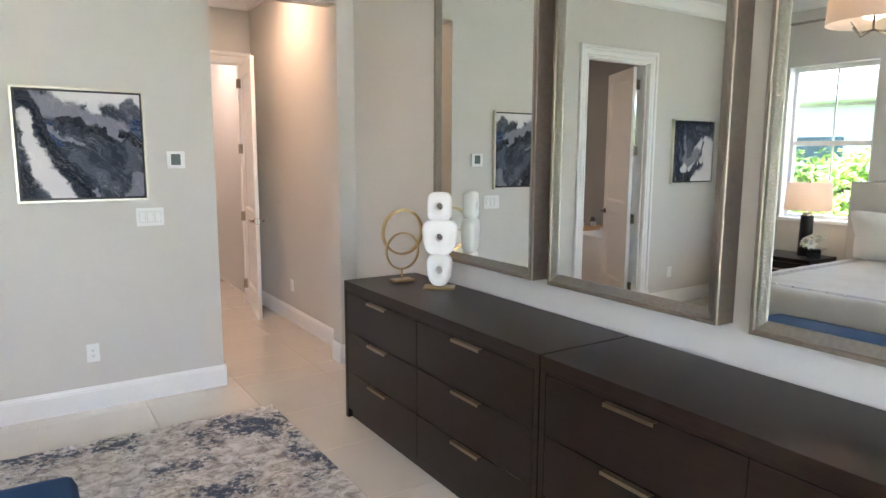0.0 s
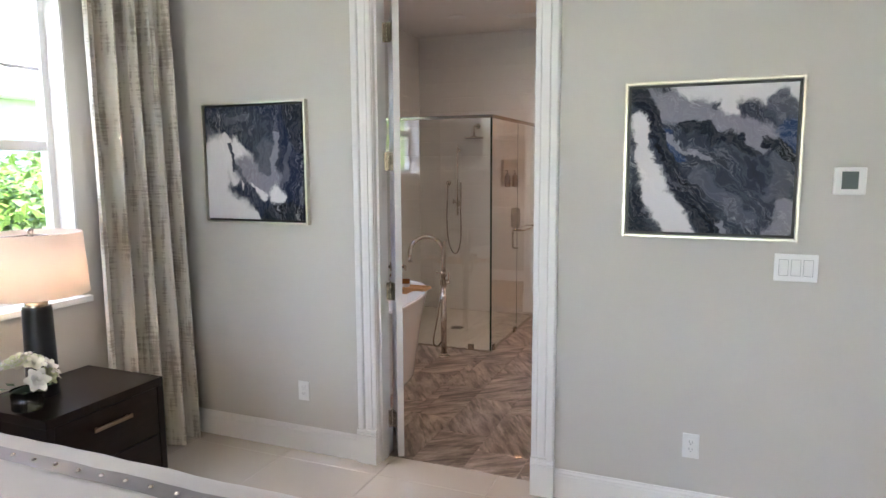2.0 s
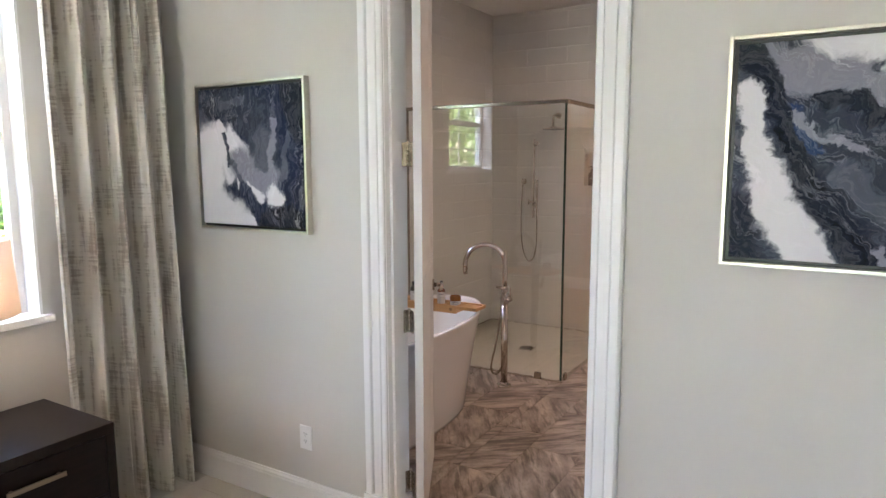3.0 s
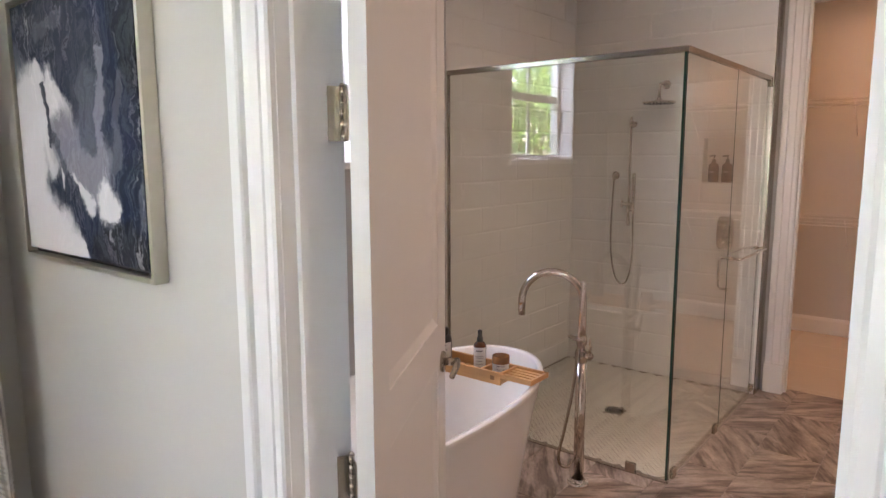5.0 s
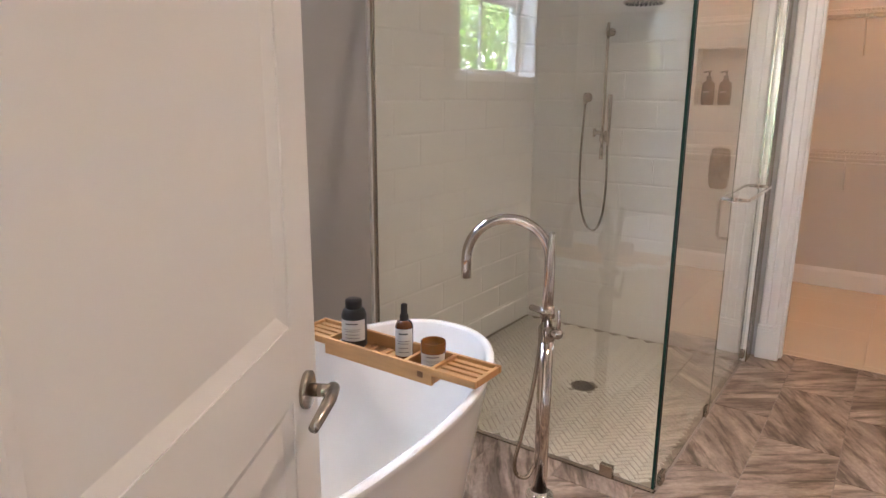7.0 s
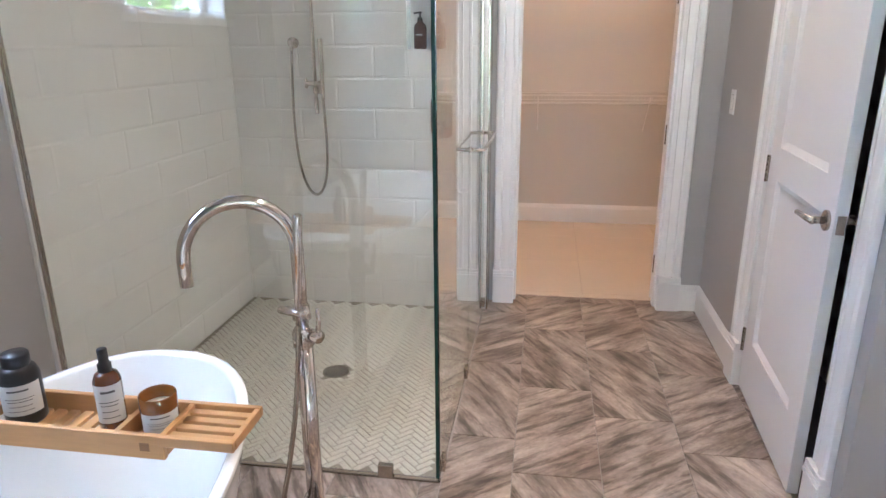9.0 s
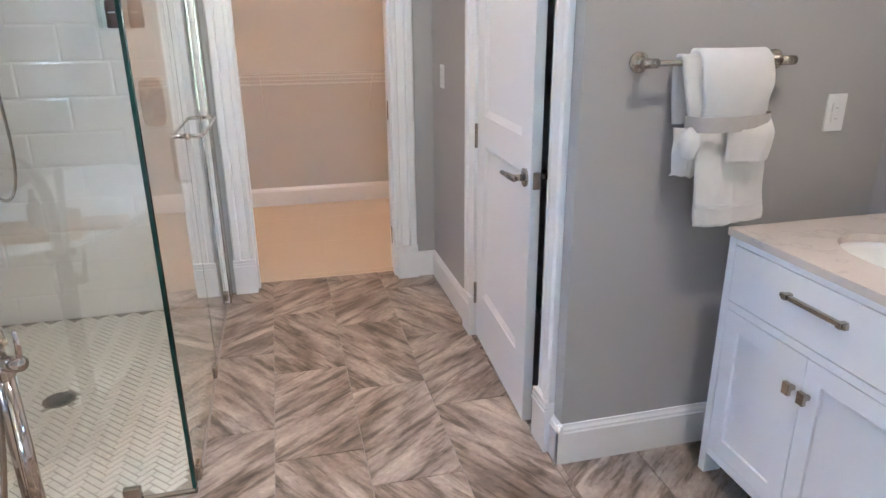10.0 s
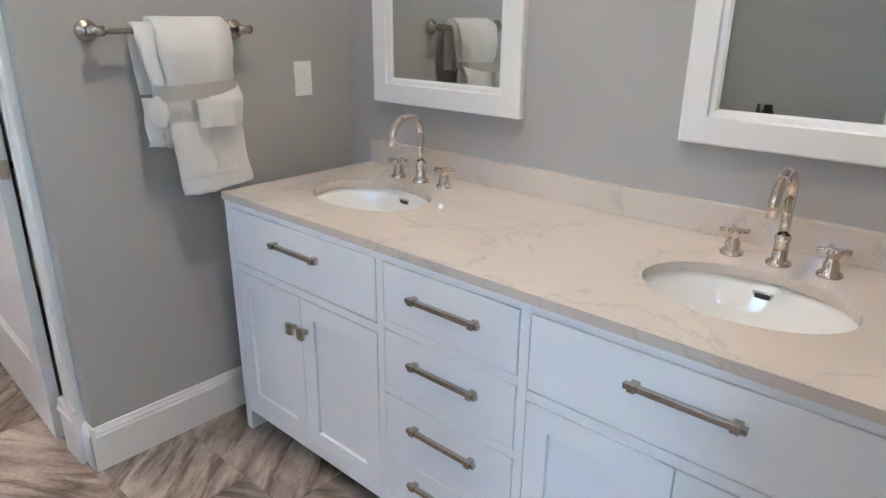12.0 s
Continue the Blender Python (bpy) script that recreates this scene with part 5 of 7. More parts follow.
def wall_plate(name, label, category, at, out, gangs=1, kind="rocker"):
    """A white plate on a wall at a place, looking along out; with rockers, dimmers or a duplex outlet."""
    p = thing(name, label, category, at)
    ang = math.degrees(math.atan2(out[1], out[0])) + 90
    m = pose(*at, 0, 0, ang)
    w = 0.072 + 0.046 * (gangs - 1)
    bm = block(-w / 2, w / 2, -0.006, 0, -0.058, 0.058, 0.003)
    bmesh_xf(part("plate", bm, WHITE_PLASTIC, p), m)
    for g in range(gangs):
        cx = (g - (gangs - 1) / 2) * 0.046
        if kind == "rocker":
            # thin raised plate coloured as the shaded gap; nothing is cut in
            bmesh_xf(part("recess", block(cx - 0.0182, cx + 0.0182, -0.0064, -0.005, -0.0347, 0.0347), GAP_SHADE, p), m)
            bm = block(cx - 0.0165, cx + 0.0165, -0.0085, -0.005, -0.033, 0.033, 0.0012)
            box(bm, cx - 0.0150, cx + 0.0150, -0.0110, -0.0082, -0.031, 0.002, 0.001)
            bmesh_xf(part("rocker", bm, WHITE_PLASTIC, p), m)
        elif kind == "pair":
            for z0, z1 in ((-0.031, -0.002), (0.002, 0.031)):
                bmesh_xf(part("rocker", block(cx - 0.0165, cx + 0.0165, -0.0095, -0.005, z0, z1, 0.0015), WHITE_PLASTIC, p), m)
                bmesh_xf(part("mark", block(cx - 0.006, cx + 0.006, -0.0100, -0.0094, (z0 + z1) / 2 - 0.003, (z0 + z1) / 2 - 0.001), surface("grey_mark", (0.4, 0.4, 0.4), 0.6), p), m)
        else:
            bmesh_xf(part("outlet_face", block(cx - 0.0165, cx + 0.0165, -0.0078, -0.005, -0.033, 0.033, 0.0012), WHITE_PLASTIC, p), m)
            for cz in (-0.017, 0.017):
                bm = block(cx - 0.0075, cx - 0.0055, -0.0084, -0.0072, cz - 0.001, cz + 0.008)
                box(bm, cx + 0.0055, cx + 0.0075, -0.0084, -0.0072, cz - 0.001, cz + 0.007)
                box(bm, cx - 0.002, cx + 0.002, -0.0084, -0.0072, cz - 0.009, cz - 0.005)
                bmesh_xf(part("slots", bm, DARK_SLOT, p), m)
    return p


wall_plate("wall_switch", "white double switch plate on the grey wall beside the vanity", "switch", (1.178, YT, 1.137), (0, -1), 1, "pair")
wall_plate("wall_switch", "white rocker switch beside the water closet door", "switch", (XT, 9.09, 1.155), (-1, 0))
wall_plate("wall_switch", "white three-gang rocker switch plate below the painting", "switch", (1.215, YN, 1.205), (0, -1), 3)
wall_plate("wall_outlet", "white duplex outlet low on the greige wall", "outlet", (0.838, YN, 0.365), (0, -1), 1, "outlet")
wall_plate("wall_outlet", "white duplex outlet low on the greige wall", "outlet", (-1.243, YN, 0.358), (0, -1), 1, "outlet")
wall_plate("wall_outlet", "white duplex outlet low on the hall wall", "outlet", (XE, 6.75, 0.36), (-1, 0), 1, "outlet")

# ceiling fittings
def downlight(x, y, z, label, lit=True):
    d = thing("recessed_downlight", label, "downlight", (x, y, z))
    part("trim_ring", turned([(0.095, 0), (0.095, -0.006), (0.070, -0.008), (0.062, -0.002)], x=x, y=y, z=z - 0.0005, seg=28), TRIM, d, "white trim ring")
    part("lens", turned([(0.063, -0.003), (0, -0.003)], x=x, y=y, z=z - 0.0005, seg=28), glowing("warm_lens", (1.0, 0.80, 0.58), 6.0) if lit else WHITE_PLASTIC, d, "glowing warm lens" if lit else "unlit frosted lens")


downlight(-1.45, 8.35, BATH_CEIL, "round white recessed downlight, switched off, over the shower", False)
for x, y in ((-0.25, 7.9), (0.55, 6.42)):
    downlight(x, y, BATH_CEIL, "round white recessed downlight in the bath ceiling")
downlight(2.25, 6.45, CEIL, "round white recessed downlight in the hall ceiling")
downlight(-0.3, 10.3, BATH_CEIL, "round white recessed downlight in the closet ceiling")
vent = thing("ceiling_vent", "white slatted air vent in the bath ceiling", "vent", (-0.85, 8.55, BATH_CEIL))
part("frame", block(-1.0, -0.70, 8.47, 8.63, BATH_CEIL - 0.008, BATH_CEIL - 0.0005, 0.002), TRIM, vent)
for k in range(7):
    part("slat", block(-0.985, -0.715, 8.485 + k * 0.019, 8.492 + k * 0.019, BATH_CEIL - 0.013, BATH_CEIL - 0.008), TRIM, vent)


# ---- closet: wire shelves ----
def wire_shelf(z, label):
    s = thing("wire_shelf", label, "wire shelf", (-0.2, 11.165, z), "wire shelves in the closet")
    x0, x1, d, r = -1.44, 1.09, 0.31, 0.0028
    for y, zz in ((11.16, z), (11.16 - d, z), (11.16 - d, z - 0.028), (11.16 - d / 2, z - 0.004)):
        part("rail", rod([(x0, y, zz), (x1, y, zz)], r, 6), WIRE, s)
    bm = bmesh.new()
    x = x0 + 0.012
    while x < x1:
        tube(bm, [(x, 11.16, z + 0.003), (x, 11.16 - d, z + 0.003), (x, 11.16 - d - 0.002, z - 0.028)], 0.0016, 4, caps=False)
        x += 0.026
    tagged(part("wire_grid", bm, WIRE, s), kind="stuff")
    for x in (-0.62, 0.20, 0.85):
        part("brace", rod([(x, 11.16, z - 0.29), (x, 11.16 - d + 0.01, z - 0.01)], 0.004, 8), WIRE, s, "slanted white wire brace")
    part("rod", rod([(x0, 11.16 - d + 0.02, z - 0.055), (x1, 11.16 - d + 0.02, z - 0.055)], 0.008, 10), WIRE, s, "hanging rod")


wire_shelf(1.05, "white coated wire closet shelf with slanted braces")
wire_shelf(2.03, "white coated wire closet shelf with a hanging rod")

# ---- bedroom: dressers and what stands on them ----
def dresser(y0, y1):
    x0, x1, top = 2.12, 2.625, 0.857
    d = thing("dresser", "dark espresso oak dresser with six drawers and slim brass pulls", "dresser", ((x0 + x1) / 2, (y0 + y1) / 2, 0), "dressers along the wall")
    part("top", block(x0, x1, y0, y1, top - 0.045, top, 0.002), ESPRESSO, d, "dark oak top with fine grain")
    for y in (y0, y1 - 0.03):
        part("side_panel", block(x0 + 0.001, x1, y, y + 0.03, 0.0, top - 0.0455, 0.0015), ESPRESSO, d)
    part("plinth", block(x0 + 0.03, x1 - 0.01, y0 + 0.03, y1 - 0.03, 0, 0.055), ESPRESSO, d)
    part("top_rail", block(x0 + 0.003, x0 + 0.03, y0 + 0.03, y1 - 0.03, 0.792, top - 0.0455), ESPRESSO, d)
    part("back_panel", block(x1 - 0.012, x1 - 0.002, y0 + 0.03, y1 - 0.03, 0.05, top - 0.046), ESPRESSO, d)
    zs = [0.062, 0.302, 0.546, 0.790]
    mid = (y0 + y1) / 2 + 0.03
    for a, b in ((y0 + 0.033, mid - 0.002), (mid + 0.002, y1 - 0.033)):
        for lo, hi in zip(zs, zs[1:]):
            f = part("drawer_front", block(x0 + 0.002, x0 + 0.024, a, b, lo + 0.002, hi - 0.002, 0.0015), ESPRESSO, d)
            cy, hz = (a + b) / 2, hi - 0.010
            bm = block(x0 - 0.022, x0 - 0.018, cy - 0.105, cy + 0.105, hz - 0.010, hz + 0.005, 0.001)
            for s in (-1, 1):
                box(bm, x0 - 0.019, x0 + 0.003, cy + s * 0.053 - 0.052, cy + s * 0.053 + 0.052, hz + 0.002, hz + 0.0048)
            part("pull", bm, PULL_BRASS, f, "slim pale brass pull")


PULL_BRASS = surface("aged_champagne_brass", (0.36, 0.28, 0.19), 0.32, 1.0, vary=0.05)
dresser(2.612, 4.372)
dresser(0.845, 2.605)


def leaning_mirror(y0, y1, z0, z1):
    m = thing("wall_mirror", "tall mirror in a pewter frame with hammered silver edge", "mirror", (XE, (y0 + y1) / 2, z0), "mirrors over the dressers")
    x = XE
    for name, mat, prof in (("outer_frame", MIRROR_BROWN, [(0, 0), (0, 0.096), (0.004, 0.100), (0.016, 0.100), (0.020, 0.095), (0.020, 0)]),
                            ("inner_edge", HAMMERED, [(0.020, 0.05), (0.020, 0.094), (0.030, 0.092), (0.052, 0.082), (0.056, 0.078), (0.056, 0.05)])):
        cs = [(y0, z0, 1, 1), (y1, z0, -1, 1), (y1, z1, -1, -1), (y0, z1, 1, -1)]
        for k in range(4):
            bm = bmesh.new()
            ends = [[bm.verts.new((x - o, cy + sy * u, cz + sz * u)) for u, o in prof] for cy, cz, sy, sz in (cs[k], cs[(k + 1) % 4])]
            for i in range(len(prof)):
                j = (i + 1) % len(prof)
                bm.faces.new((ends[0][i], ends[0][j], ends[1][j], ends[1][i]))
            part(name, bm, mat, m)
    part("mirror_glass", block(x - 0.078, x - 0.055, y0 + 0.053, y1 - 0.053, z0 + 0.053, z1 - 0.053), MIRROR, m, "silvered mirror glass")


for y0 in (3.18, 2.175, 1.155):
    leaning_mirror(y0, y0 + 0.90, 1.003, 2.70)


def ring_sculpture():
    x, y, z = 2.405, 4.165, 0.857
    r = thing("ring_sculpture", "brass sculpture of two interlocking rings on a small block", "sculpture", (x, y, z))
    part("base", block(x - 0.065, x + 0.065, y - 0.04, y + 0.04, z, z + 0.014, 0.002), BRASS, r)
    part("stem", rod([(x, y, z + 0.014), (x, y, z + 0.075)], 0.006, 10), BRASS, r, "", True)
    for cx, cz, R, w, yy in ((x + 0.012, z + 0.295, 0.138, 0.012, y + 0.012), (x - 0.004, z + 0.185, 0.112, 0.008, y - 0.014)):
        bm = bmesh.new()
        n = 56
        rings = []
        for k in range(n):
            a = 2 * math.pi * k / n
            c, s = math.cos(a), math.sin(a)
            rings.append([bm.verts.new((cx + c * q, yy + o, cz + s * q)) for q, o in ((R - w, -w), (R, -w), (R, w), (R - w, w))])
        for k in range(n):
            p, q = rings[k], rings[(k + 1) % n]
            for i in range(4):
                bm.faces.new((p[i], p[(i + 1) % 4], q[(i + 1) % 4], q[i]))
        part("ring", bm, BRASS, r, "flat brass ring")


ring_sculpture()


def totem():
    """Three stacked rounded blocks, each with a hole through its middle, turned towards the room."""
    x, y, z = 2.485, 3.875, 0.857
    t = thing("totem_sculpture", "white plaster totem of three pierced blocks on a brass plate", "sculpture", (x, y, z))
    turn = pose(x, y, z, 0, 0, -40)
    bmesh_xf(part("base_plate", block(-0.088, 0.088, -0.050, 0.050, 0, 0.010, 0.002), BRASS, t, "thin brass base plate"), turn)
    n = 40
    for cz, hw, hh, p, lean in ((0.098, 0.070, 0.094, 2.8, 0.16), (0.283, 0.095, 0.100, 3.4, 0.13), (0.456, 0.068, 0.080, 4.0, -0.03)):
        bm = bmesh.new()
        outer, inner = [], []
        for k in range(n):
            a = 2 * math.pi * k / n
            c, s = math.cos(a), math.sin(a)
            q = 2 / p
            up = math.copysign(abs(s) ** q, s)
            outer.append((math.copysign(abs(c) ** q, c) * hw * (1 + lean * up), up * hh))
            inner.append((0.019 * c, 0.021 * s))
        loops = []
        for pts, d, sc in ((inner, -0.024, 1.0), (inner, -0.034, 1.3), (outer, -0.034, 0.90), (outer, -0.020, 1.0), (outer, 0.020, 1.0), (outer, 0.034, 0.90), (inner, 0.034, 1.3), (inner, 0.024, 1.0)):
            loops.append([bm.verts.new((px * sc, d, 0.010 + cz + pz * sc)) for px, pz in pts])
        for a, b in zip(loops, loops[1:] + loops[:1]):
            for k in range(n):
                bm.faces.new((a[k], a[(k + 1) % n], b[(k + 1) % n], b[k])).smooth = True
        bmesh_xf(part("pierced_block", bm, SCULPTURE, t, "pierced white plaster block"), turn)


totem()


# ---- paintings ----
WH, LI, GR, SL, NV, BK, BL = (0.74, 0.72, 0.73), (0.29, 0.285, 0.33), (0.115, 0.125, 0.155), (0.040, 0.047, 0.066), (0.012, 0.020, 0.050), (0.004, 0.004, 0.006), (0.018, 0.050, 0.145)


def paint(name, frame_at, ground, strokes, seed, warp, turn):
    """Poured paint: soft-edged strokes (x0, y0, x1, y1, width, colour) laid over a ground, in canvas measure from its top left,
    all pushed about by a ragged warp and crossed by fine pulled streaks."""
    m = bpy.data.materials.new(name)
    m.use_nodes = True
    n, l = links_of(m)
    b = n["Principled BSDF"]
    b.inputs["Roughness"].default_value, b.inputs["Specular IOR Level"].default_value = 0.55, 0.12
    where, fit = n.new("ShaderNodeTexCoord"), n.new("ShaderNodeMapping")
    fit.vector_type = "TEXTURE"
    x, z, size = frame_at
    fit.inputs["Location"].default_value, fit.inputs["Scale"].default_value = (x, 0, z), (size, 1e6, -size)
    l.new(where.outputs["Object"], fit.inputs["Vector"])

    def vec(op, a, c):
        q = n.new("ShaderNodeVectorMath")
        q.operation = op
        l.new(a, q.inputs[0])
        if isinstance(c, tuple):
            q.inputs[1].default_value = c
        else:
            l.new(c, q.inputs[1])
        return q

    def shove(prev, scale, amount, detail, rough, shift):
        off = vec("ADD", prev, (shift, 0, shift * 1.7))
        w = n.new("ShaderNodeTexNoise")
        w.inputs["Scale"].default_value, w.inputs["Detail"].default_value, w.inputs["Roughness"].default_value = scale, detail, rough
        l.new(off.outputs[0], w.inputs["Vector"])
        mid = vec("SUBTRACT", w.outputs["Color"], (0.5, 0.5, 0.5))
        add = vec("MULTIPLY_ADD", mid.outputs[0], (amount, 0, amount))
        l.new(prev, add.inputs[2])
        return add.outputs[0], w

    soft, _ = shove(fit.outputs[0], 2.4, warp * 1.2, 3.0, 0.5, seed)
    bent, _ = shove(soft, 6.0, warp * 1.1, 4.0, 0.6, seed + 7.0)
    place, rag = shove(bent, 17.0, warp * 0.55, 8.0, 0.72, seed + 2.0)
    colour = n.new("ShaderNodeRGB").outputs[0]
    colour.default_value = (*ground, 1)
    for x0, y0, x1, y1, w, c in strokes:
        ax, bx = Vector((x0, 0, y0)), Vector((x1 - x0, 0, y1 - y0))
        pa = vec("SUBTRACT", place, tuple(ax))
        along = vec("DOT_PRODUCT", pa.outputs[0], tuple(bx / max(bx.length_squared, 1e-6)))
        hold = n.new("ShaderNodeClamp")
        l.new(along.outputs["Value"], hold.inputs[0])
        foot = n.new("ShaderNodeVectorMath")
        foot.operation, foot.inputs[0].default_value = "SCALE", tuple(bx)
        l.new(hold.outputs[0], foot.inputs["Scale"])
        far = vec("DISTANCE", pa.outputs[0], foot.outputs[0])
        ease = n.new("ShaderNodeMapRange")
        ease.interpolation_type = "SMOOTHSTEP"
        ease.inputs[1].default_value, ease.inputs[2].default_value, ease.inputs[3].default_value, ease.inputs[4].default_value = w * 0.72, w * 1.24, 1.0, 0.0
        l.new(far.outputs["Value"], ease.inputs[0])
        mix = n.new("ShaderNodeMix")
        mix.data_type = "RGBA"
        mix.inputs[7].default_value = (*c, 1)
        l.new(ease.outputs[0], mix.inputs[0])
        l.new(colour, mix.inputs[6])
        colour = mix.outputs[2]
    # pulled streaks that lighten and darken what lies below
    curl, _ = shove(bent, 4.0, warp * 1.6, 5.0, 0.55, seed + 5.0)
    spin, drawn, fine, tone, over = n.new("ShaderNodeMapping"), n.new("ShaderNodeMapping"), n.new("ShaderNodeTexNoise"), n.new("ShaderNodeValToRGB"), n.new("ShaderNodeMix")
    spin.inputs["Rotation"].default_value, drawn.inputs["Scale"].default_value = (0, radians(turn), 0), (8.0, 1.0, 1.7)
    l.new(curl, spin.inputs["Vector"])
    l.new(spin.outputs[0], drawn.inputs["Vector"])
    fine.inputs["Scale"].default_value, fine.inputs["Detail"].default_value, fine.inputs["Roughness"].default_value = 1.0, 7.0, 0.64
    l.new(drawn.outputs[0], fine.inputs["Vector"])
    stops(tone, [(0.34, BK), (0.41, NV), (0.44, GR), (0.47, SL), (0.50, NV), (0.52, GR), (0.535, LI), (0.55, SL), (0.58, BK), (0.61, GR), (0.64, WH), (0.68, SL)])
    l.new(fine.outputs[0], tone.inputs[0])
    grey, hold = n.new("ShaderNodeRGBToBW"), n.new("ShaderNodeMapRange")
    l.new(colour, grey.inputs[0])
    l.new(grey.outputs[0], hold.inputs[0])
    hold.inputs[1].default_value, hold.inputs[2].default_value, hold.inputs[3].default_value, hold.inputs[4].default_value = 0.0, 0.60, 0.40, 0.12
    over.data_type = "RGBA"
    l.new(hold.outputs[0], over.inputs[0])
    l.new(colour, over.inputs[6])
    l.new(tone.outputs[0], over.inputs[7])
    l.new(over.outputs[2], b.inputs["Base Color"])
    bp = n.new("ShaderNodeBump")
    bp.inputs["Strength"].default_value, bp.inputs["Distance"].default_value = 0.2, 0.002
    l.new(rag.outputs[0], bp.inputs["Height"])
    l.new(bp.outputs[0], b.inputs["Normal"])
    return m


PAINT_R = paint("marbled_paint_band", (0.534, 1.964, 0.652), SL, [
    (0.40, -0.02, 1.02, 0.02, 0.13, WH), (0.60, 0.12, 0.62, 0.20, 0.06, WH), (0.12, 0.10, 0.42, 0.14, 0.09, LI), (0.40, 0.20, 0.82, 0.36, 0.075, LI), (0.90, 0.13, 0.98, 0.20, 0.07, GR), (0.66, 0.28, 0.88, 0.30, 0.06, LI),
    (0.22, 0.28, 0.34, 0.44, 0.035, BL), (0.36, 0.24, 0.78, 0.42, 0.035, BK), (0.24, 0.30, 0.52, 0.47, 0.020, LI), (0.45, 0.55, 0.74, 0.88, 0.05, GR), (0.94, 0.48, 0.92, 0.68, 0.06, GR),
    (0.98, 0.28, 1.0, 0.36, 0.07, BL), (0.86, 0.34, 1.0, 0.44, 0.035, BK), (0.97, 0.80, 0.92, 0.95, 0.07, LI), (0.02, 0.04, 0.16, 0.26, 0.055, BK), (0.16, 0.26, 0.30, 0.58, 0.050, BK),
    (0.30, 0.58, 0.52, 0.92, 0.080, BK), (0.04, 0.24, 0.12, 0.56, 0.055, WH), (0.12, 0.56, 0.30, 0.92, 0.080, WH), (0.30, 0.92, 0.36, 1.02, 0.07, WH), (0.04, 0.76, 0.08, 1.0, 0.085, BK), (0.57, 0.86, 0.60, 0.98, 0.025, LI)], 3.1, 0.16, -44)
PAINT_L = paint("marbled_paint_swirl", (-1.840, 1.969, 0.655), NV, [
    (0.05, 0.12, 0.30, 0.10, 0.10, SL), (0.40, 0.12, 0.60, 0.22, 0.14, SL), (0.28, 0.14, 0.46, 0.08, 0.035, GR), (0.05, 0.20, 0.12, 0.40, 0.06, GR), (0.60, 0.28, 0.70, 0.62, 0.12, SL),
    (0.08, 0.42, 0.10, 0.95, 0.17, WH), (0.10, 0.80, 0.46, 0.99, 0.15, WH), (0.22, 0.30, 0.30, 0.60, 0.055, WH), (0.34, 0.36, 0.46, 0.48, 0.085, WH), (0.42, 0.52, 0.66, 0.62, 0.135, LI), (0.62, 0.34, 0.66, 0.50, 0.075, GR), (0.40, 0.66, 0.60, 0.74, 0.040, WH),
    (0.76, 0.76, 0.72, 0.74, 0.065, WH), (0.26, 0.34, 0.30, 0.54, 0.022, SL), (0.33, 0.52, 0.50, 0.72, 0.024, GR), (0.44, 0.70, 0.62, 0.94, 0.055, NV), (0.72, 0.24, 0.72, 0.56, 0.028, LI),
    (0.88, 0.34, 0.82, 0.64, 0.026, GR), (0.90, -0.02, 1.0, 0.28, 0.12, BK), (0.66, 0.90, 0.98, 0.92, 0.085, BK), (0.99, 0.62, 1.0, 0.78, 0.035, GR)], 5.2, 0.15, 6)


def painting(x0, x1, z0, z1, mat, label):
    p = thing("painting", label, "painting", ((x0 + x1) / 2, YN, z0), "paintings on the doorway wall")
    y, d, w = YN, 0.036, 0.012
    for q in ((x0, x0 + w, z0, z1), (x1 - w, x1, z0, z1), (x0 + w, x1 - w, z0, z0 + w), (x0 + w, x1 - w, z1 - w, z1)):
        part("frame_side", block(q[0], q[1], y - d, y - 0.002, q[2], q[3], 0.0015), FRAME_SILVER, p, "champagne silver float frame")
    part("backing", block(x0 + w, x1 - w, y - 0.010, y - 0.004, z0 + w, z1 - w), BLACK_PLASTIC, p, "black recess of the frame")
    g = 0.026
    part("canvas", block(x0 + g, x1 - g, y - 0.031, y - 0.010, z0 + g, z1 - g, 0.001), mat, p, "abstract poured paint in navy, grey and white")


painting(0.508, 1.212, 1.316, 1.990, PAINT_R, "framed abstract painting, dark slate band across white and grey")
painting(-1.866, -1.160, 1.314, 1.995, PAINT_L, "framed abstract painting, white swirl rising into navy")

th = thing("thermostat", "white square thermostat with a grey screen on the wall", "thermostat", (1.385, YN, 1.565))
part("body", block(1.328, 1.442, YN - 0.022, YN, 1.512, 1.622, 0.006), WHITE_PLASTIC, th)
part("screen", block(1.356, 1.414, YN - 0.0235, YN - 0.021, 1.535, 1.605, 0.001), surface("grey_screen", (0.10, 0.13, 0.12), 0.2), th, "grey display")


# ---- bedroom: bed, bench, nightstand, lamp, flowers, curtain, rug ----
def grid_sheet(nx, ny, fn):
    bm = bmesh.new()
    g = [[bm.verts.new(fn(i / nx, j / ny)) for j in range(ny + 1)] for i in range(nx + 1)]
    for i in range(nx):
        for j in range(ny):
            bm.faces.new((g[i][j], g[i + 1][j], g[i + 1][j + 1], g[i][j + 1])).smooth = True
    return bm


BX0, BX1, BY0, BY1, BZ = -2.02, 0.10, 1.93, 3.90, 0.655


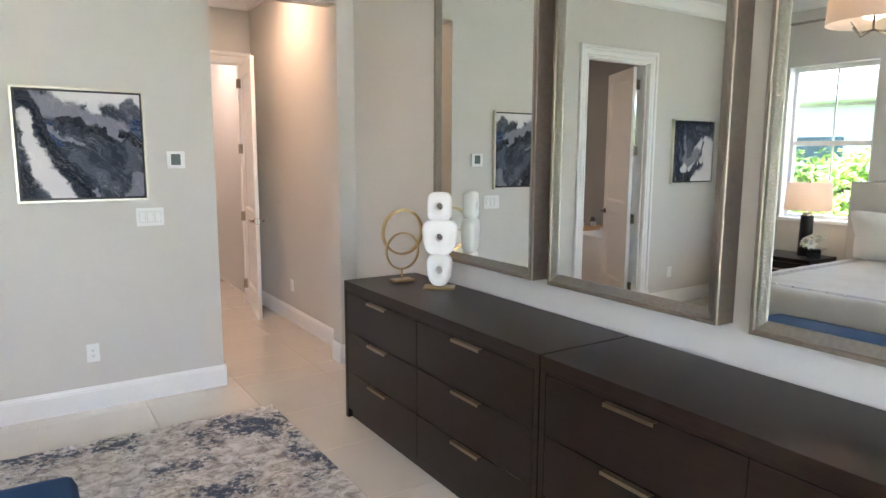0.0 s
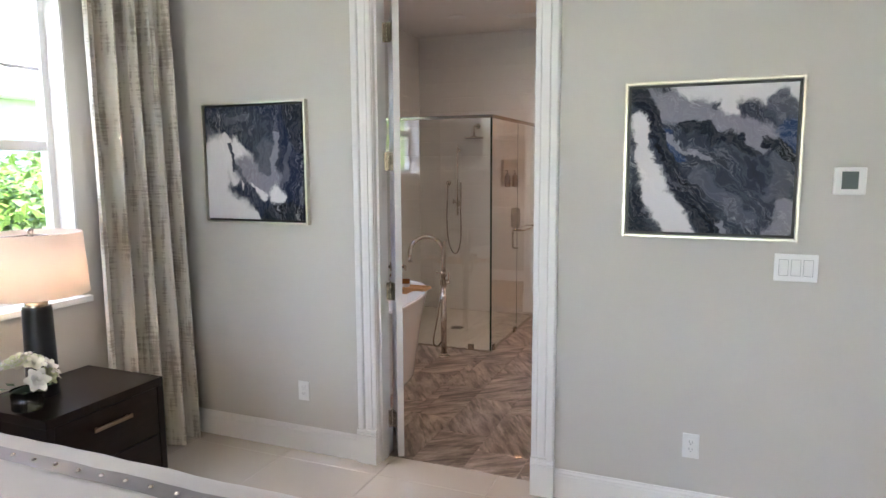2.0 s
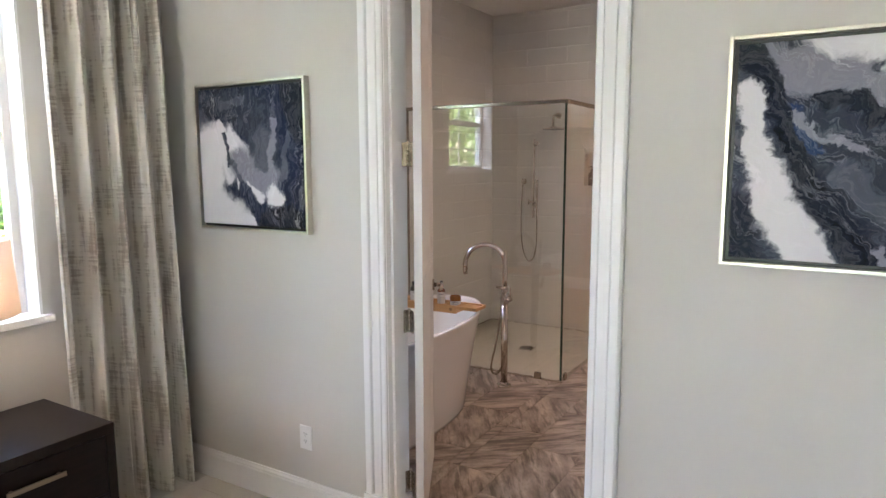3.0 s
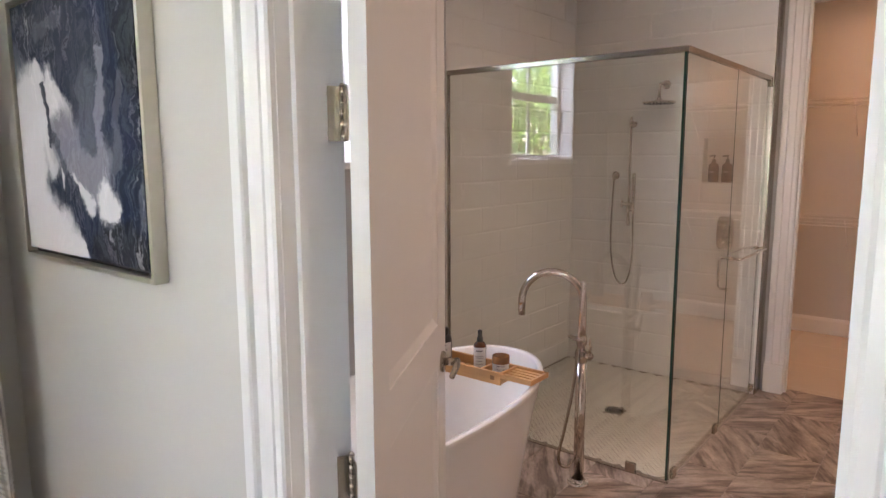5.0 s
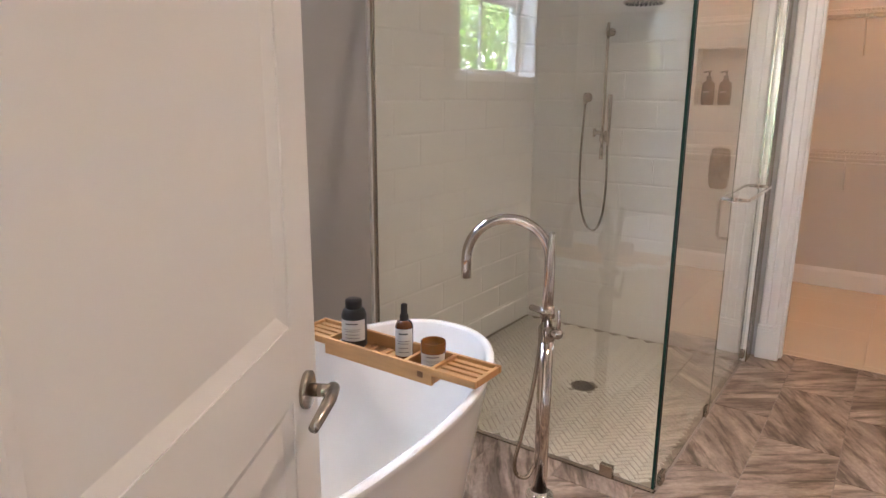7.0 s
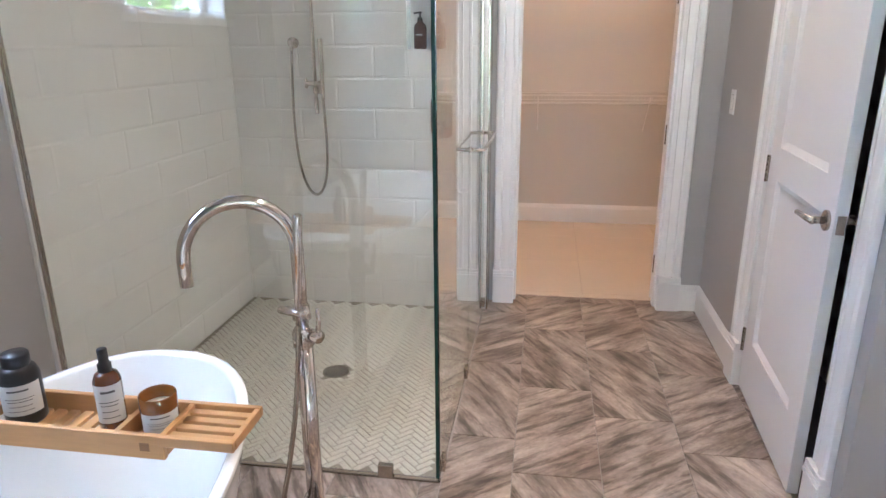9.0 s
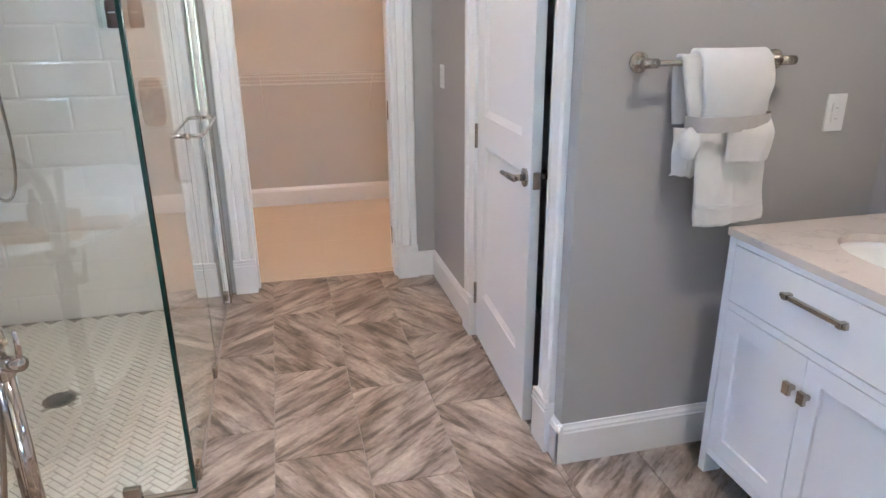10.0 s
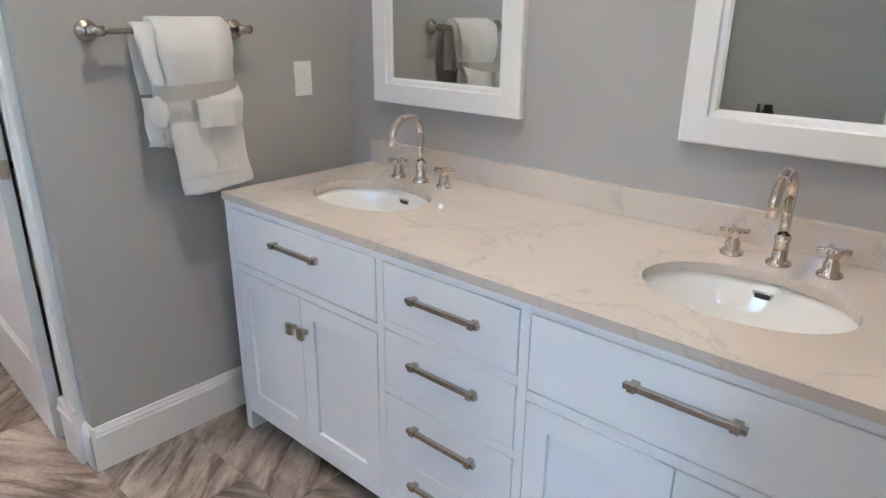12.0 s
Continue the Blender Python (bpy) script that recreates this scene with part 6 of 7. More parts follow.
def bed():
    b = thing("bed", "king bed with pale linen cover and studded satin band", "bed", ((BX0 + BX1) / 2, (BY0 + BY1) / 2, 0))
    part("base", block(BX0 + 0.05, BX1 - 0.19, BY0 + 0.17, BY1 - 0.17, 0.08, 0.34, 0.02), surface("grey_upholstery", (0.20, 0.19, 0.18), 0.9, bump=0.2), b, "upholstered grey base")
    for x in (BX0 + 0.12, BX1 - 0.26):
        for y in (BY0 + 0.18, BY1 - 0.18):
            part("leg", block(x - 0.035, x + 0.035, y - 0.035, y + 0.035, 0, 0.085, 0.004), ESPRESSO, b)
    part("mattress", block(BX0 + 0.04, BX1 - 0.18, BY0 + 0.16, BY1 - 0.16, 0.34, BZ - 0.045, 0.05), LINEN, b, "thick mattress")
    part("headboard", block(XW + 0.01, XW + 0.10, BY0 - 0.02, BY1 + 0.02, 0.10, 1.38, 0.02), surface("pale_upholstery", (0.52, 0.49, 0.45), 0.9, bump=0.2), b, "tall pale upholstered headboard")

    def cover(u, v, lift=0.0):
        # u along the length to the foot, v across; rounded over the edges and hanging down
        hang = 0.36
        lx, ly = (BX1 - BX0), (BY1 - BY0)
        su, sv = u * (lx - 0.10 + hang), (v - 0.5) * (ly + 2 * hang)
        R = 0.11
        x, zx = su, 0.0
        if su > lx - R:
            a = min((su - (lx - R)) / R, math.pi / 2)
            x, zx = lx - R + R * math.sin(a), -R * (1 - math.cos(a)) - max(0, su - (lx - R) - R * math.pi / 2)
        y, zy, s = abs(sv), 0.0, 1 if sv >= 0 else -1
        if y > ly / 2 - R:
            a = min((y - (ly / 2 - R)) / R, math.pi / 2)
            y, zy = ly / 2 - R + R * math.sin(a), -R * (1 - math.cos(a)) - max(0, abs(sv) - (ly / 2 - R) - R * math.pi / 2)
        Rc = 0.30                    # the foot's corners are round in plan
        dx, dy = max(0.0, x - (lx - Rc)), max(0.0, y - (ly / 2 - Rc))
        if dx > 0 and dy > 0:
            k = max(dx, dy) / math.hypot(dx, dy)
            x, y = lx - Rc + dx * k, ly / 2 - Rc + dy * k
        both = min(1.0, (-zx) * 8) * min(1.0, (-zy) * 8)
        z = max(zx + zy, -hang - 0.06) if both else zx + zy
        rr = 0.10 * both
        wr = 0.006 * noise.noise((su * 3, sv * 3, 1)) + 0.0035 * noise.noise((su * 9, sv * 5, 4)) + 0.010 * max(0, -zx - zy) * math.sin(sv * 16 + su * 13)
        x, y = x + 0.20 * max(0.0, -zx - 0.06), y + 0.20 * max(0.0, -zy - 0.06)      # the cover flares as it hangs
        return (BX0 + x - rr * 0.4, (BY0 + BY1) / 2 + s * (y - rr * 0.4) + wr * (1 if zy < -0.05 else 0), max(0.06, BZ + z + wr * (1 if zy > -0.05 else 0) + lift))
    bm = grid_sheet(70, 80, lambda u, v: cover(u, v))
    part("duvet_cover", bm, LINEN, b, "pale grey linen cover with soft creases", True)
    # satin band near the edge, with studs
    lx, ly, hang = BX1 - BX0, BY1 - BY0, 0.36
    tu, tv = lx - 0.10 + hang, ly + 2 * hang
    uo, vo = (lx - 0.16) / tu, 0.5 + (ly / 2 - 0.20) / tv

    def strip(fn):
        return grid_sheet(60, 3, fn)
    bw = 0.075
    part("satin_band", strip(lambda u, v: cover(0.05 + (uo - 0.05) * u, vo + (v - 0.5) * bw / tv, 0.004)), SATIN, b, "dark grey satin band")
    part("satin_band", strip(lambda u, v: cover(uo + (v - 0.5) * bw / tu, 1 - vo + (2 * vo - 1) * u, 0.0045)), SATIN, b, "dark grey satin band")
    part("satin_band", strip(lambda u, v: cover(0.05 + (uo - 0.05) * u, 1 - vo + (v - 0.5) * bw / tv, 0.004)), SATIN, b, "dark grey satin band")
    for k in range(18):
        u = 0.08 + (uo - 0.08) * k / 17
        c = Vector(cover(u, vo, 0.006))
        part("stud", turned([(0.009, 0), (0.007, 0.005), (0, 0.007)], x=c.x, y=c.y, z=c.z, seg=10), CHROME, b, "small silver stud")
    for k in range(14):
        c = Vector(cover(uo, 1 - vo + (2 * vo - 1) * k / 13, 0.0065))
        part("stud", turned([(0.009, 0), (0.007, 0.005), (0, 0.007)], x=c.x, y=c.y, z=c.z, seg=10), CHROME, b)
    # paler satin corner that hangs over the foot
    part("satin_overlay", grid_sheet(26, 26, lambda u, v: (lambda q: (q[0] + 0.012, q[1] + 0.006, q[2] + 0.005))(cover(uo + 0.02 + (0.985 - uo - 0.02) * u, 0.74 + 0.255 * v))), PALE_SATIN, b, "pale blue-grey satin hanging at the corner", True)


bed()


def cushion(name, label, x, y, z, w, d, h, lean, mat, category="pillow"):
    bm = bmesh.new()
    bmesh.ops.create_cube(bm, size=2)
    bmesh.ops.subdivide_edges(bm, edges=bm.edges[:], cuts=9, use_grid_fill=True)
    for v in bm.verts:
        r = max(abs(v.co.x), abs(v.co.z))
        v.co.y *= 1 - 0.75 * r ** 3
        v.co.y += 0.05 * noise.noise(v.co * 2)
        for f in (0, 2):
            v.co[f] *= 1 - 0.08 * (1 - abs(v.co[2 - f])) ** 2
    bmesh.ops.transform(bm, matrix=pose(x, y, z, 0, 0, 90) @ pose(0, 0, 0, lean) @ Matrix.Diagonal((w / 2, d / 2, h / 2, 1)), verts=bm.verts[:])
    ob = part(name, bm, mat, None, "", True)
    return tagged(ob, label, category, "pillows on the bed")


for y in (2.42, 3.40):
    cushion("pillow", "plump white pillow leaning on the headboard", -1.82, y, BZ + 0.24, 0.72, 0.20, 0.46, 16, TERRY)


def bench():
    x0, x1, y0, y1 = 0.16, 0.60, 2.10, 3.32
    b = thing("bench", "blue velvet upholstered bench at the foot of the bed", "bench", ((x0 + x1) / 2, (y0 + y1) / 2, 0))
    bm = grid_sheet(30, 60, lambda u, v: (x0 + (x1 - x0) * u, y0 + (y1 - y0) * v,
                                        0.498 + 0.018 * math.sin(math.pi * u) ** 0.5 * math.sin(math.pi * v) ** 0.3 - 0.10 * (max(0, abs(u - 0.5) - 0.44) / 0.06) ** 2 * 0.35 - 0.10 * (max(0, abs(v - 0.5) - 0.475) / 0.025) ** 2 * 0.35))
    part("cushion_top", bm, VELVET, b, "blue velvet cushion top", True)
    part("seat", block(x0, x1, y0, y1, 0.24, 0.46, 0.03), VELVET, b, "blue velvet upholstered seat")
    part("cushion", block(x0 + 0.004, x1 - 0.004, y0 + 0.004, y1 - 0.004, 0.38, 0.496, 0.035), VELVET, b, "blue velvet cushion")
    for x in (x0 + 0.05, x1 - 0.05):
        for y in (y0 + 0.07, y1 - 0.07):
            part("leg", block(x - 0.022, x + 0.022, y - 0.022, y + 0.022, 0.014, 0.25, 0.003), ESPRESSO, b)


bench()


def nightstand():
    x0, x1, y0, y1, top = -2.03, -1.533, 3.985, 4.588, 0.637
    n = thing("nightstand", "dark espresso oak nightstand with two drawers", "nightstand", ((x0 + x1) / 2, (y0 + y1) / 2, 0))
    part("top", block(x0, x1, y0, y1, top - 0.04, top, 0.002), ESPRESSO, n)
    for y in (y0, y1 - 0.035):
        part("side_panel", block(x0, x1 - 0.001, y, y + 0.035, 0.10, top - 0.0405, 0.0015), ESPRESSO, n)
    for x in (x0, x1 - 0.05):
        for y in (y0, y1 - 0.035):
            part("leg", block(x, x + 0.048, y, y + 0.035, 0, 0.10, 0.002), ESPRESSO, n)
    part("bottom_panel", block(x0, x1 - 0.02, y0 + 0.035, y1 - 0.035, 0.10, 0.13), ESPRESSO, n)
    part("back_panel", block(x0, x0 + 0.01, y0 + 0.035, y1 - 0.035, 0.13, top - 0.041), ESPRESSO, n)
    for lo, hi in ((0.135, 0.362), (0.366, 0.594)):
        d = part("drawer_front", block(x1 - 0.022, x1 - 0.003, y0 + 0.038, y1 - 0.038, lo, hi, 0.0015), ESPRESSO, n)
        cy, hz = (y0 + y1) / 2, hi - 0.075
        bm = block(x1 + 0.012, x1 + 0.020, cy - 0.10, cy + 0.10, hz - 0.009, hz + 0.009, 0.0015)
        for s in (-1, 1):
            box(bm, x1 - 0.004, x1 + 0.014, cy + s * 0.08 - 0.005, cy + s * 0.08 + 0.005, hz - 0.006, hz + 0.006)
        part("pull", bm, PULL_BRASS, d, "slim pale brass pull")


nightstand()


def table_lamp():
    x, y, z = -1.83, 4.20, 0.637
    l = thing("table_lamp", "table lamp with ribbed black column and glowing linen shade", "lamp", (x, y, z))
    rows = [(0, 0), (0.062, 0), (0.066, 0.004)]
    for k in range(44):
        rows += [(0.066 - 0.006 * k / 44, 0.010 + 0.0088 * k), (0.0605 - 0.006 * k / 44, 0.0142 + 0.0088 * k)]
    rows += [(0.058, 0.40), (0.0, 0.401)]
    part("column", turned(rows, x=x, y=y, z=z, seg=32), BLACK_LEATHER, l, "ribbed black ceramic column")
    part("neck", turned([(0.045, 0.400), (0.045, 0.428), (0.012, 0.430), (0.010, 0.72), (0.0, 0.72)], x=x, y=y, z=z, seg=24), STEEL, l, "brushed nickel neck")
    sh = bpy.data.materials.new("linen_lampshade")
    sh.use_nodes = True
    n, k = links_of(sh)
    tr, di, mx = n.new("ShaderNodeBsdfTranslucent"), n["Principled BSDF"], n.new("ShaderNodeMixShader")
    tr.inputs[0].default_value = (0.88, 0.76, 0.66, 1)
    di.inputs["Base Color"].default_value, di.inputs["Roughness"].default_value = (0.80, 0.73, 0.66, 1), 0.9
    mx.inputs[0].default_value = 0.5
    k.new(di.outputs[0], mx.inputs[1])
    k.new(tr.outputs[0], mx.inputs[2])
    k.new(mx.outputs[0], n["Material Output"].inputs[0])
    part("shade", turned([(0.212, 0.455), (0.198, 0.722), (0.1955, 0.722), (0.2095, 0.455), (0.212, 0.455)], x=x, y=y, z=z, seg=48), sh, l, "pale linen drum shade lit from inside")
    bm = bmesh.new()
    for a in (0.4, 0.4 + 2.094, 0.4 + 4.189):
        tube(bm, [(x, y, z + 0.712), (x + 0.196 * math.cos(a), y + 0.196 * math.sin(a), z + 0.712)], 0.003, 6)
    part("spider", bm, STEEL, l)
    part("finial", turned([(0.010, 0.715), (0.012, 0.73), (0.012, 0.74), (0, 0.742)], x=x, y=y, z=z, seg=14), STEEL, l)
    part("bulb", turned([(0.012, 0.50), (0.028, 0.53), (0.030, 0.555), (0.018, 0.58), (0, 0.585)], x=x + 0.0, y=y, z=z, seg=16), glowing("warm_bulb", (1.0, 0.78, 0.52), 8.0), l, "warm bulb")
    return sh


SHADE = table_lamp()


def flowers():
    x, y, z = -1.735, 4.058, 0.637
    v = thing("flower_vase", "low dark glass vase with white and pale green flowers", "flowers", (x, y, z))
    part("vase", turned([(0, 0), (0.055, 0), (0.060, 0.006), (0.062, 0.085), (0.060, 0.085), (0.057, 0.010), (0, 0.010)], x=x, y=y, z=z, seg=28), glass("smoky_vase_glass", (0.25, 0.30, 0.28)), v, "dark smoky glass vase")
    part("moss", turned([(0.056, 0.012), (0.056, 0.078), (0.03, 0.088), (0, 0.09)], x=x, y=y, z=z, seg=20), surface("dark_moss", (0.012, 0.03, 0.012), 0.9, bump=0.5), v, "dark green stems")
    rng = random.Random(5)
    mats = [surface("cream_petal", (0.74, 0.72, 0.60), 0.7, vary=0.06), surface("white_petal", (0.78, 0.77, 0.74), 0.7, vary=0.05), surface("pale_green_petal", (0.58, 0.62, 0.40), 0.7, vary=0.1)]
    for k in range(17):
        a, e = k * 2.4, 0.25 + 1.2 * rng.random()
        c = Vector((x, y, z + 0.115)) + Vector((math.cos(a) * math.cos(e) * 0.100, math.sin(a) * math.cos(e) * 0.100, math.sin(e) * 0.095))
        out = (c - Vector((x, y, z + 0.09))).normalized()
        up = out.orthogonal().normalized()
        side = out.cross(up)
        bm = bmesh.new()
        R = 0.040 + 0.016 * rng.random()
        for ring, (npet, tilt, rr) in enumerate(((6, 0.25, 1.0), (5, 0.7, 0.75), (4, 1.1, 0.5))):
            for p in range(npet):
                b = 2 * math.pi * (p + 0.37 * ring) / npet
                d = up * math.cos(b) + side * math.sin(b)
                t = d.cross(out)
                tip = d * math.cos(tilt) + out * math.sin(tilt)
                q = [c + t * (-0.006), c + tip * R * rr * 0.6 - t * R * 0.36 * rr + out * 0.004, c + tip * R * rr - t * 0.12 * R + out * 0.001, c + tip * R * rr + t * 0.12 * R + out * 0.001, c + tip * R * rr * 0.6 + t * R * 0.36 * rr + out * 0.004, c + t * 0.006]
                bm.faces.new([bm.verts.new(w) for w in q]).smooth = True
        part("flower", bm, mats[k % 3], v, "open pale flower head")
    for k in range(8):
        a = k * 0.8
        c = Vector((x + 0.06 * math.cos(a), y + 0.06 * math.sin(a), z + 0.09))
        d = Vector((math.cos(a), math.sin(a), 0.1 * (k % 3))).normalized()
        t = Vector((-d.y, d.x, 0))
        bm = bmesh.new()
        bm.faces.new([bm.verts.new(w) for w in (c, c + d * 0.03 + t * 0.014, c + d * 0.06, c + d * 0.03 - t * 0.014)])
        part("leaf", bm, surface("green_leaf", (0.05, 0.10, 0.03), 0.5), v)


flowers()


def curtain_cloth():
    """Slubbed two-tone linen: cream with broken taupe weave."""
    m = surface("slubbed_curtain", (0.52, 0.48, 0.42), 0.9, vary=0.05, bump=0.4, bump_scale=240)
    n, l = links_of(m)
    where, fit, a, b, mul, ramp = n.new("ShaderNodeTexCoord"), n.new("ShaderNodeMapping"), n.new("ShaderNodeTexNoise"), n.new("ShaderNodeTexNoise"), n.new("ShaderNodeMath"), n.new("ShaderNodeValToRGB")
    fit.inputs["Scale"].default_value = (26, 26, 3.2)
    a.inputs["Scale"].default_value, a.inputs["Detail"].default_value = 1.1, 4
    fit2 = n.new("ShaderNodeMapping")
    fit2.inputs["Scale"].default_value = (9, 9, 120)
    b.inputs["Scale"].default_value, b.inputs["Detail"].default_value = 1.0, 2
    l.new(where.outputs["Object"], fit.inputs[0])
    l.new(where.outputs["Object"], fit2.inputs[0])
    l.new(fit.outputs[0], a.inputs[0])
    l.new(fit2.outputs[0], b.inputs[0])
    mul.operation, mul.inputs[1].default_value = "MULTIPLY_ADD", 0.35
    l.new(b.outputs[0], mul.inputs[0])
    l.new(a.outputs[0], mul.inputs[2])
    stops(ramp, [(0.50, (0.76, 0.72, 0.65)), (0.70, (0.70, 0.66, 0.585)), (0.79, (0.46, 0.41, 0.345)), (0.93, (0.36, 0.315, 0.26))])
    l.new(mul.outputs[0], ramp.inputs[0])
    l.new(ramp.outputs[0], n["Principled BSDF"].inputs["Base Color"])
    return m


def curtain(y0t, y1t, y0b, y1b, top, seed):
    c = thing("curtain", "floor-length slubbed cream and taupe linen curtain, drawn aside", "curtain", (XW + 0.09, (y0b + y1b) / 2, 0))
    n, mrows = 150, 40
    rng = random.Random(seed)
    phase = [rng.uniform(-0.6, 0.6) for _ in range(8)]

    def place(u, v):
        w = v ** 0.8           # 0 at the top
        y = (y0t + (y0b - y0t) * w) * (1 - u) + (y1t + (y1b - y1t) * w) * u
        k = u * 4.4
        amp = 0.035 + 0.035 * w
        x = XW + 0.115 + amp * math.sin(2 * math.pi * k + phase[int(k) % 8] * w) + 0.014 * math.sin(5.3 * math.pi * k + 2 * w) + 0.012 * w * noise.noise((u * 6, v * 3, seed))
        return (x, y + 0.012 * math.cos(2 * math.pi * k + 1.3) + 0.03 * w * u, top + (0.008 - top) * v)
    bm = grid_sheet(n, mrows, place)
    part("panel", bm, curtain_cloth(), c, "", True)
    return c


curtain(4.675, 5.21, 4.655, 5.24, 2.90, 2)
rod_ = thing("curtain_rod", "dark metal curtain rod above the window", "curtain rod", (XW + 0.1, 4.3, 2.93))
part("pole", rod([(XW + 0.10, 3.35, 2.93), (XW + 0.10, 5.28, 2.93)], 0.014, 14), STEEL, rod_, "", True)
for y in (3.40, 5.25):
    part("bracket", rod([(XW, y, 2.93), (XW + 0.10, y, 2.93)], 0.008, 8), STEEL, rod_)
part("rings", rod([(XW + 0.10, 4.9, 2.90), (XW + 0.10, 4.9, 2.916)], 0.004, 6), STEEL, rod_)


def rug_weave():
    """Distressed rug: grey-beige pile with worn navy and ivory patches."""
    m = surface("distressed_rug", (0.4, 0.38, 0.36), 0.95, bump=0.6, bump_scale=220)
    n, l = links_of(m)
    where, a, b, c = n.new("ShaderNodeTexCoord"), n.new("ShaderNodeTexNoise"), n.new("ShaderNodeTexNoise"), n.new("ShaderNodeTexNoise")
    for t, s, d, w in ((a, 2.4, 3, 0.3), (b, 16.0, 8, 0.6), (c, 38.0, 5, 0.4)):
        t.inputs["Scale"].default_value, t.inputs["Detail"].default_value, t.inputs["Distortion"].default_value = s, d, w
        t.inputs["Roughness"].default_value = 0.68
        l.new(where.outputs["Object"], t.inputs[0])
    base, blue, mixa, sum_ = n.new("ShaderNodeValToRGB"), n.new("ShaderNodeValToRGB"), n.new("ShaderNodeMix"), n.new("ShaderNodeMath")
    stops(base, [(0.36, (0.22, 0.19, 0.17)), (0.46, (0.38, 0.345, 0.315)), (0.52, (0.48, 0.445, 0.415)), (0.62, (0.60, 0.57, 0.54))])
    l.new(b.outputs[0], base.inputs[0])
    sum_.operation, sum_.inputs[1].default_value = "MULTIPLY_ADD", 0.75
    l.new(a.outputs[0], sum_.inputs[0])
    half = n.new("ShaderNodeMath")
    half.operation, half.inputs[1].default_value = "MULTIPLY", 0.55
    l.new(c.outputs[0], half.inputs[0])
    l.new(half.outputs[0], sum_.inputs[2])
    stops(blue, [(0.66, (0, 0, 0)), (0.73, (1, 1, 1))])
    l.new(sum_.outputs[0], blue.inputs[0])
    mixa.data_type = "RGBA"
    mixa.inputs[7].default_value = (0.045, 0.062, 0.10, 1)
    l.new(blue.outputs[0], mixa.inputs[0])
    l.new(base.outputs[0], mixa.inputs[6])
    l.new(mixa.outputs[2], n["Principled BSDF"].inputs["Base Color"])
    return m


rug = thing("rug", "distressed grey, ivory and navy low-pile rug under the bed", "rug", (0, 3.0, 0))
part("woven_body", block(-1.75, 1.785, 1.30, 4.775, 0.001, 0.012, 0.004), rug_weave(), rug)
part("binding", block(-1.754, 1.789, 1.296, 4.779, 0.0008, 0.0075, 0.003), surface("grey_binding", (0.30, 0.28, 0.26), 0.9), rug, "narrow grey bound edge")


def chandelier():
    x, y, z = 0.0, 2.93, 2.46
    c = thing("chandelier", "drum pendant with a linen shade over the room", "pendant lamp", (x, y, z))
    part("shade", turned([(0.275, 0.0), (0.26, 0.25), (0.2575, 0.25), (0.2725, 0.0), (0.275, 0.0)], x=x, y=y, z=z, seg=48), SHADE, c, "linen drum shade lit from inside")
    part("stem", rod([(x, y, z - 0.05), (x, y, CEIL)], 0.008, 10), STEEL, c, "", True)
    part("canopy", turned([(0.065, 0), (0.065, -0.02), (0.02, -0.03)], x=x, y=y, z=CEIL - 0.0005, seg=24), STEEL, c)
    bm = bmesh.new()
    for k in range(4):
        a = k * math.pi / 2 + 0.4
        tube(bm, [(x, y, z - 0.04), (x + 0.10 * math.cos(a), y + 0.10 * math.sin(a), z - 0.07), (x + 0.17 * math.cos(a), y + 0.17 * math.sin(a), z + 0.0)], 0.006, 8)
    part("arms", bm, STEEL, c)


chandelier()

# ---- outside the windows ----
GRASS = surface("lawn", (0.06, 0.13, 0.025), 0.9, vary=0.4, scale=4, bump=0.6, bump_scale=40)
structure("ground", block(-400, 400, -400, 400, -0.5, -0.3), GRASS, "green lawn", "ground")


def foliage(name, rows):
    m = bpy.data.materials.new(name)
    m.use_nodes = True
    n, l = links_of(m)
    b, tr, mx, geo, ramp = n["Principled BSDF"], n.new("ShaderNodeBsdfTranslucent"), n.new("ShaderNodeMixShader"), n.new("ShaderNodeNewGeometry"), n.new("ShaderNodeValToRGB")
    stops(ramp, rows)
    l.new(geo.outputs["Random Per Island"], ramp.inputs[0])
    l.new(ramp.outputs[0], b.inputs["Base Color"])
    l.new(ramp.outputs[0], tr.inputs[0])
    b.inputs["Roughness"].default_value = 0.38
    mx.inputs[0].default_value = 0.35
    l.new(b.outputs[0], mx.inputs[1])
    l.new(tr.outputs[0], mx.inputs[2])
    l.new(mx.outputs[0], n["Material Output"].inputs[0])
    return m


# one foliage twice: deep green, and a copy with sunlight put into its colour
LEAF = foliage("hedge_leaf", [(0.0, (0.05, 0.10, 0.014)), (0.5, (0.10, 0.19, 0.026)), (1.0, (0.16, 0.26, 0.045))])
SUNLIT_LEAF = foliage("sunlit_leaf", [(0.0, (0.16, 0.30, 0.05)), (0.5, (0.34, 0.50, 0.10)), (1.0, (0.52, 0.66, 0.20))])
BARK = surface("grey_bark", (0.12, 0.09, 0.07), 0.9, vary=0.3, bump=0.6)


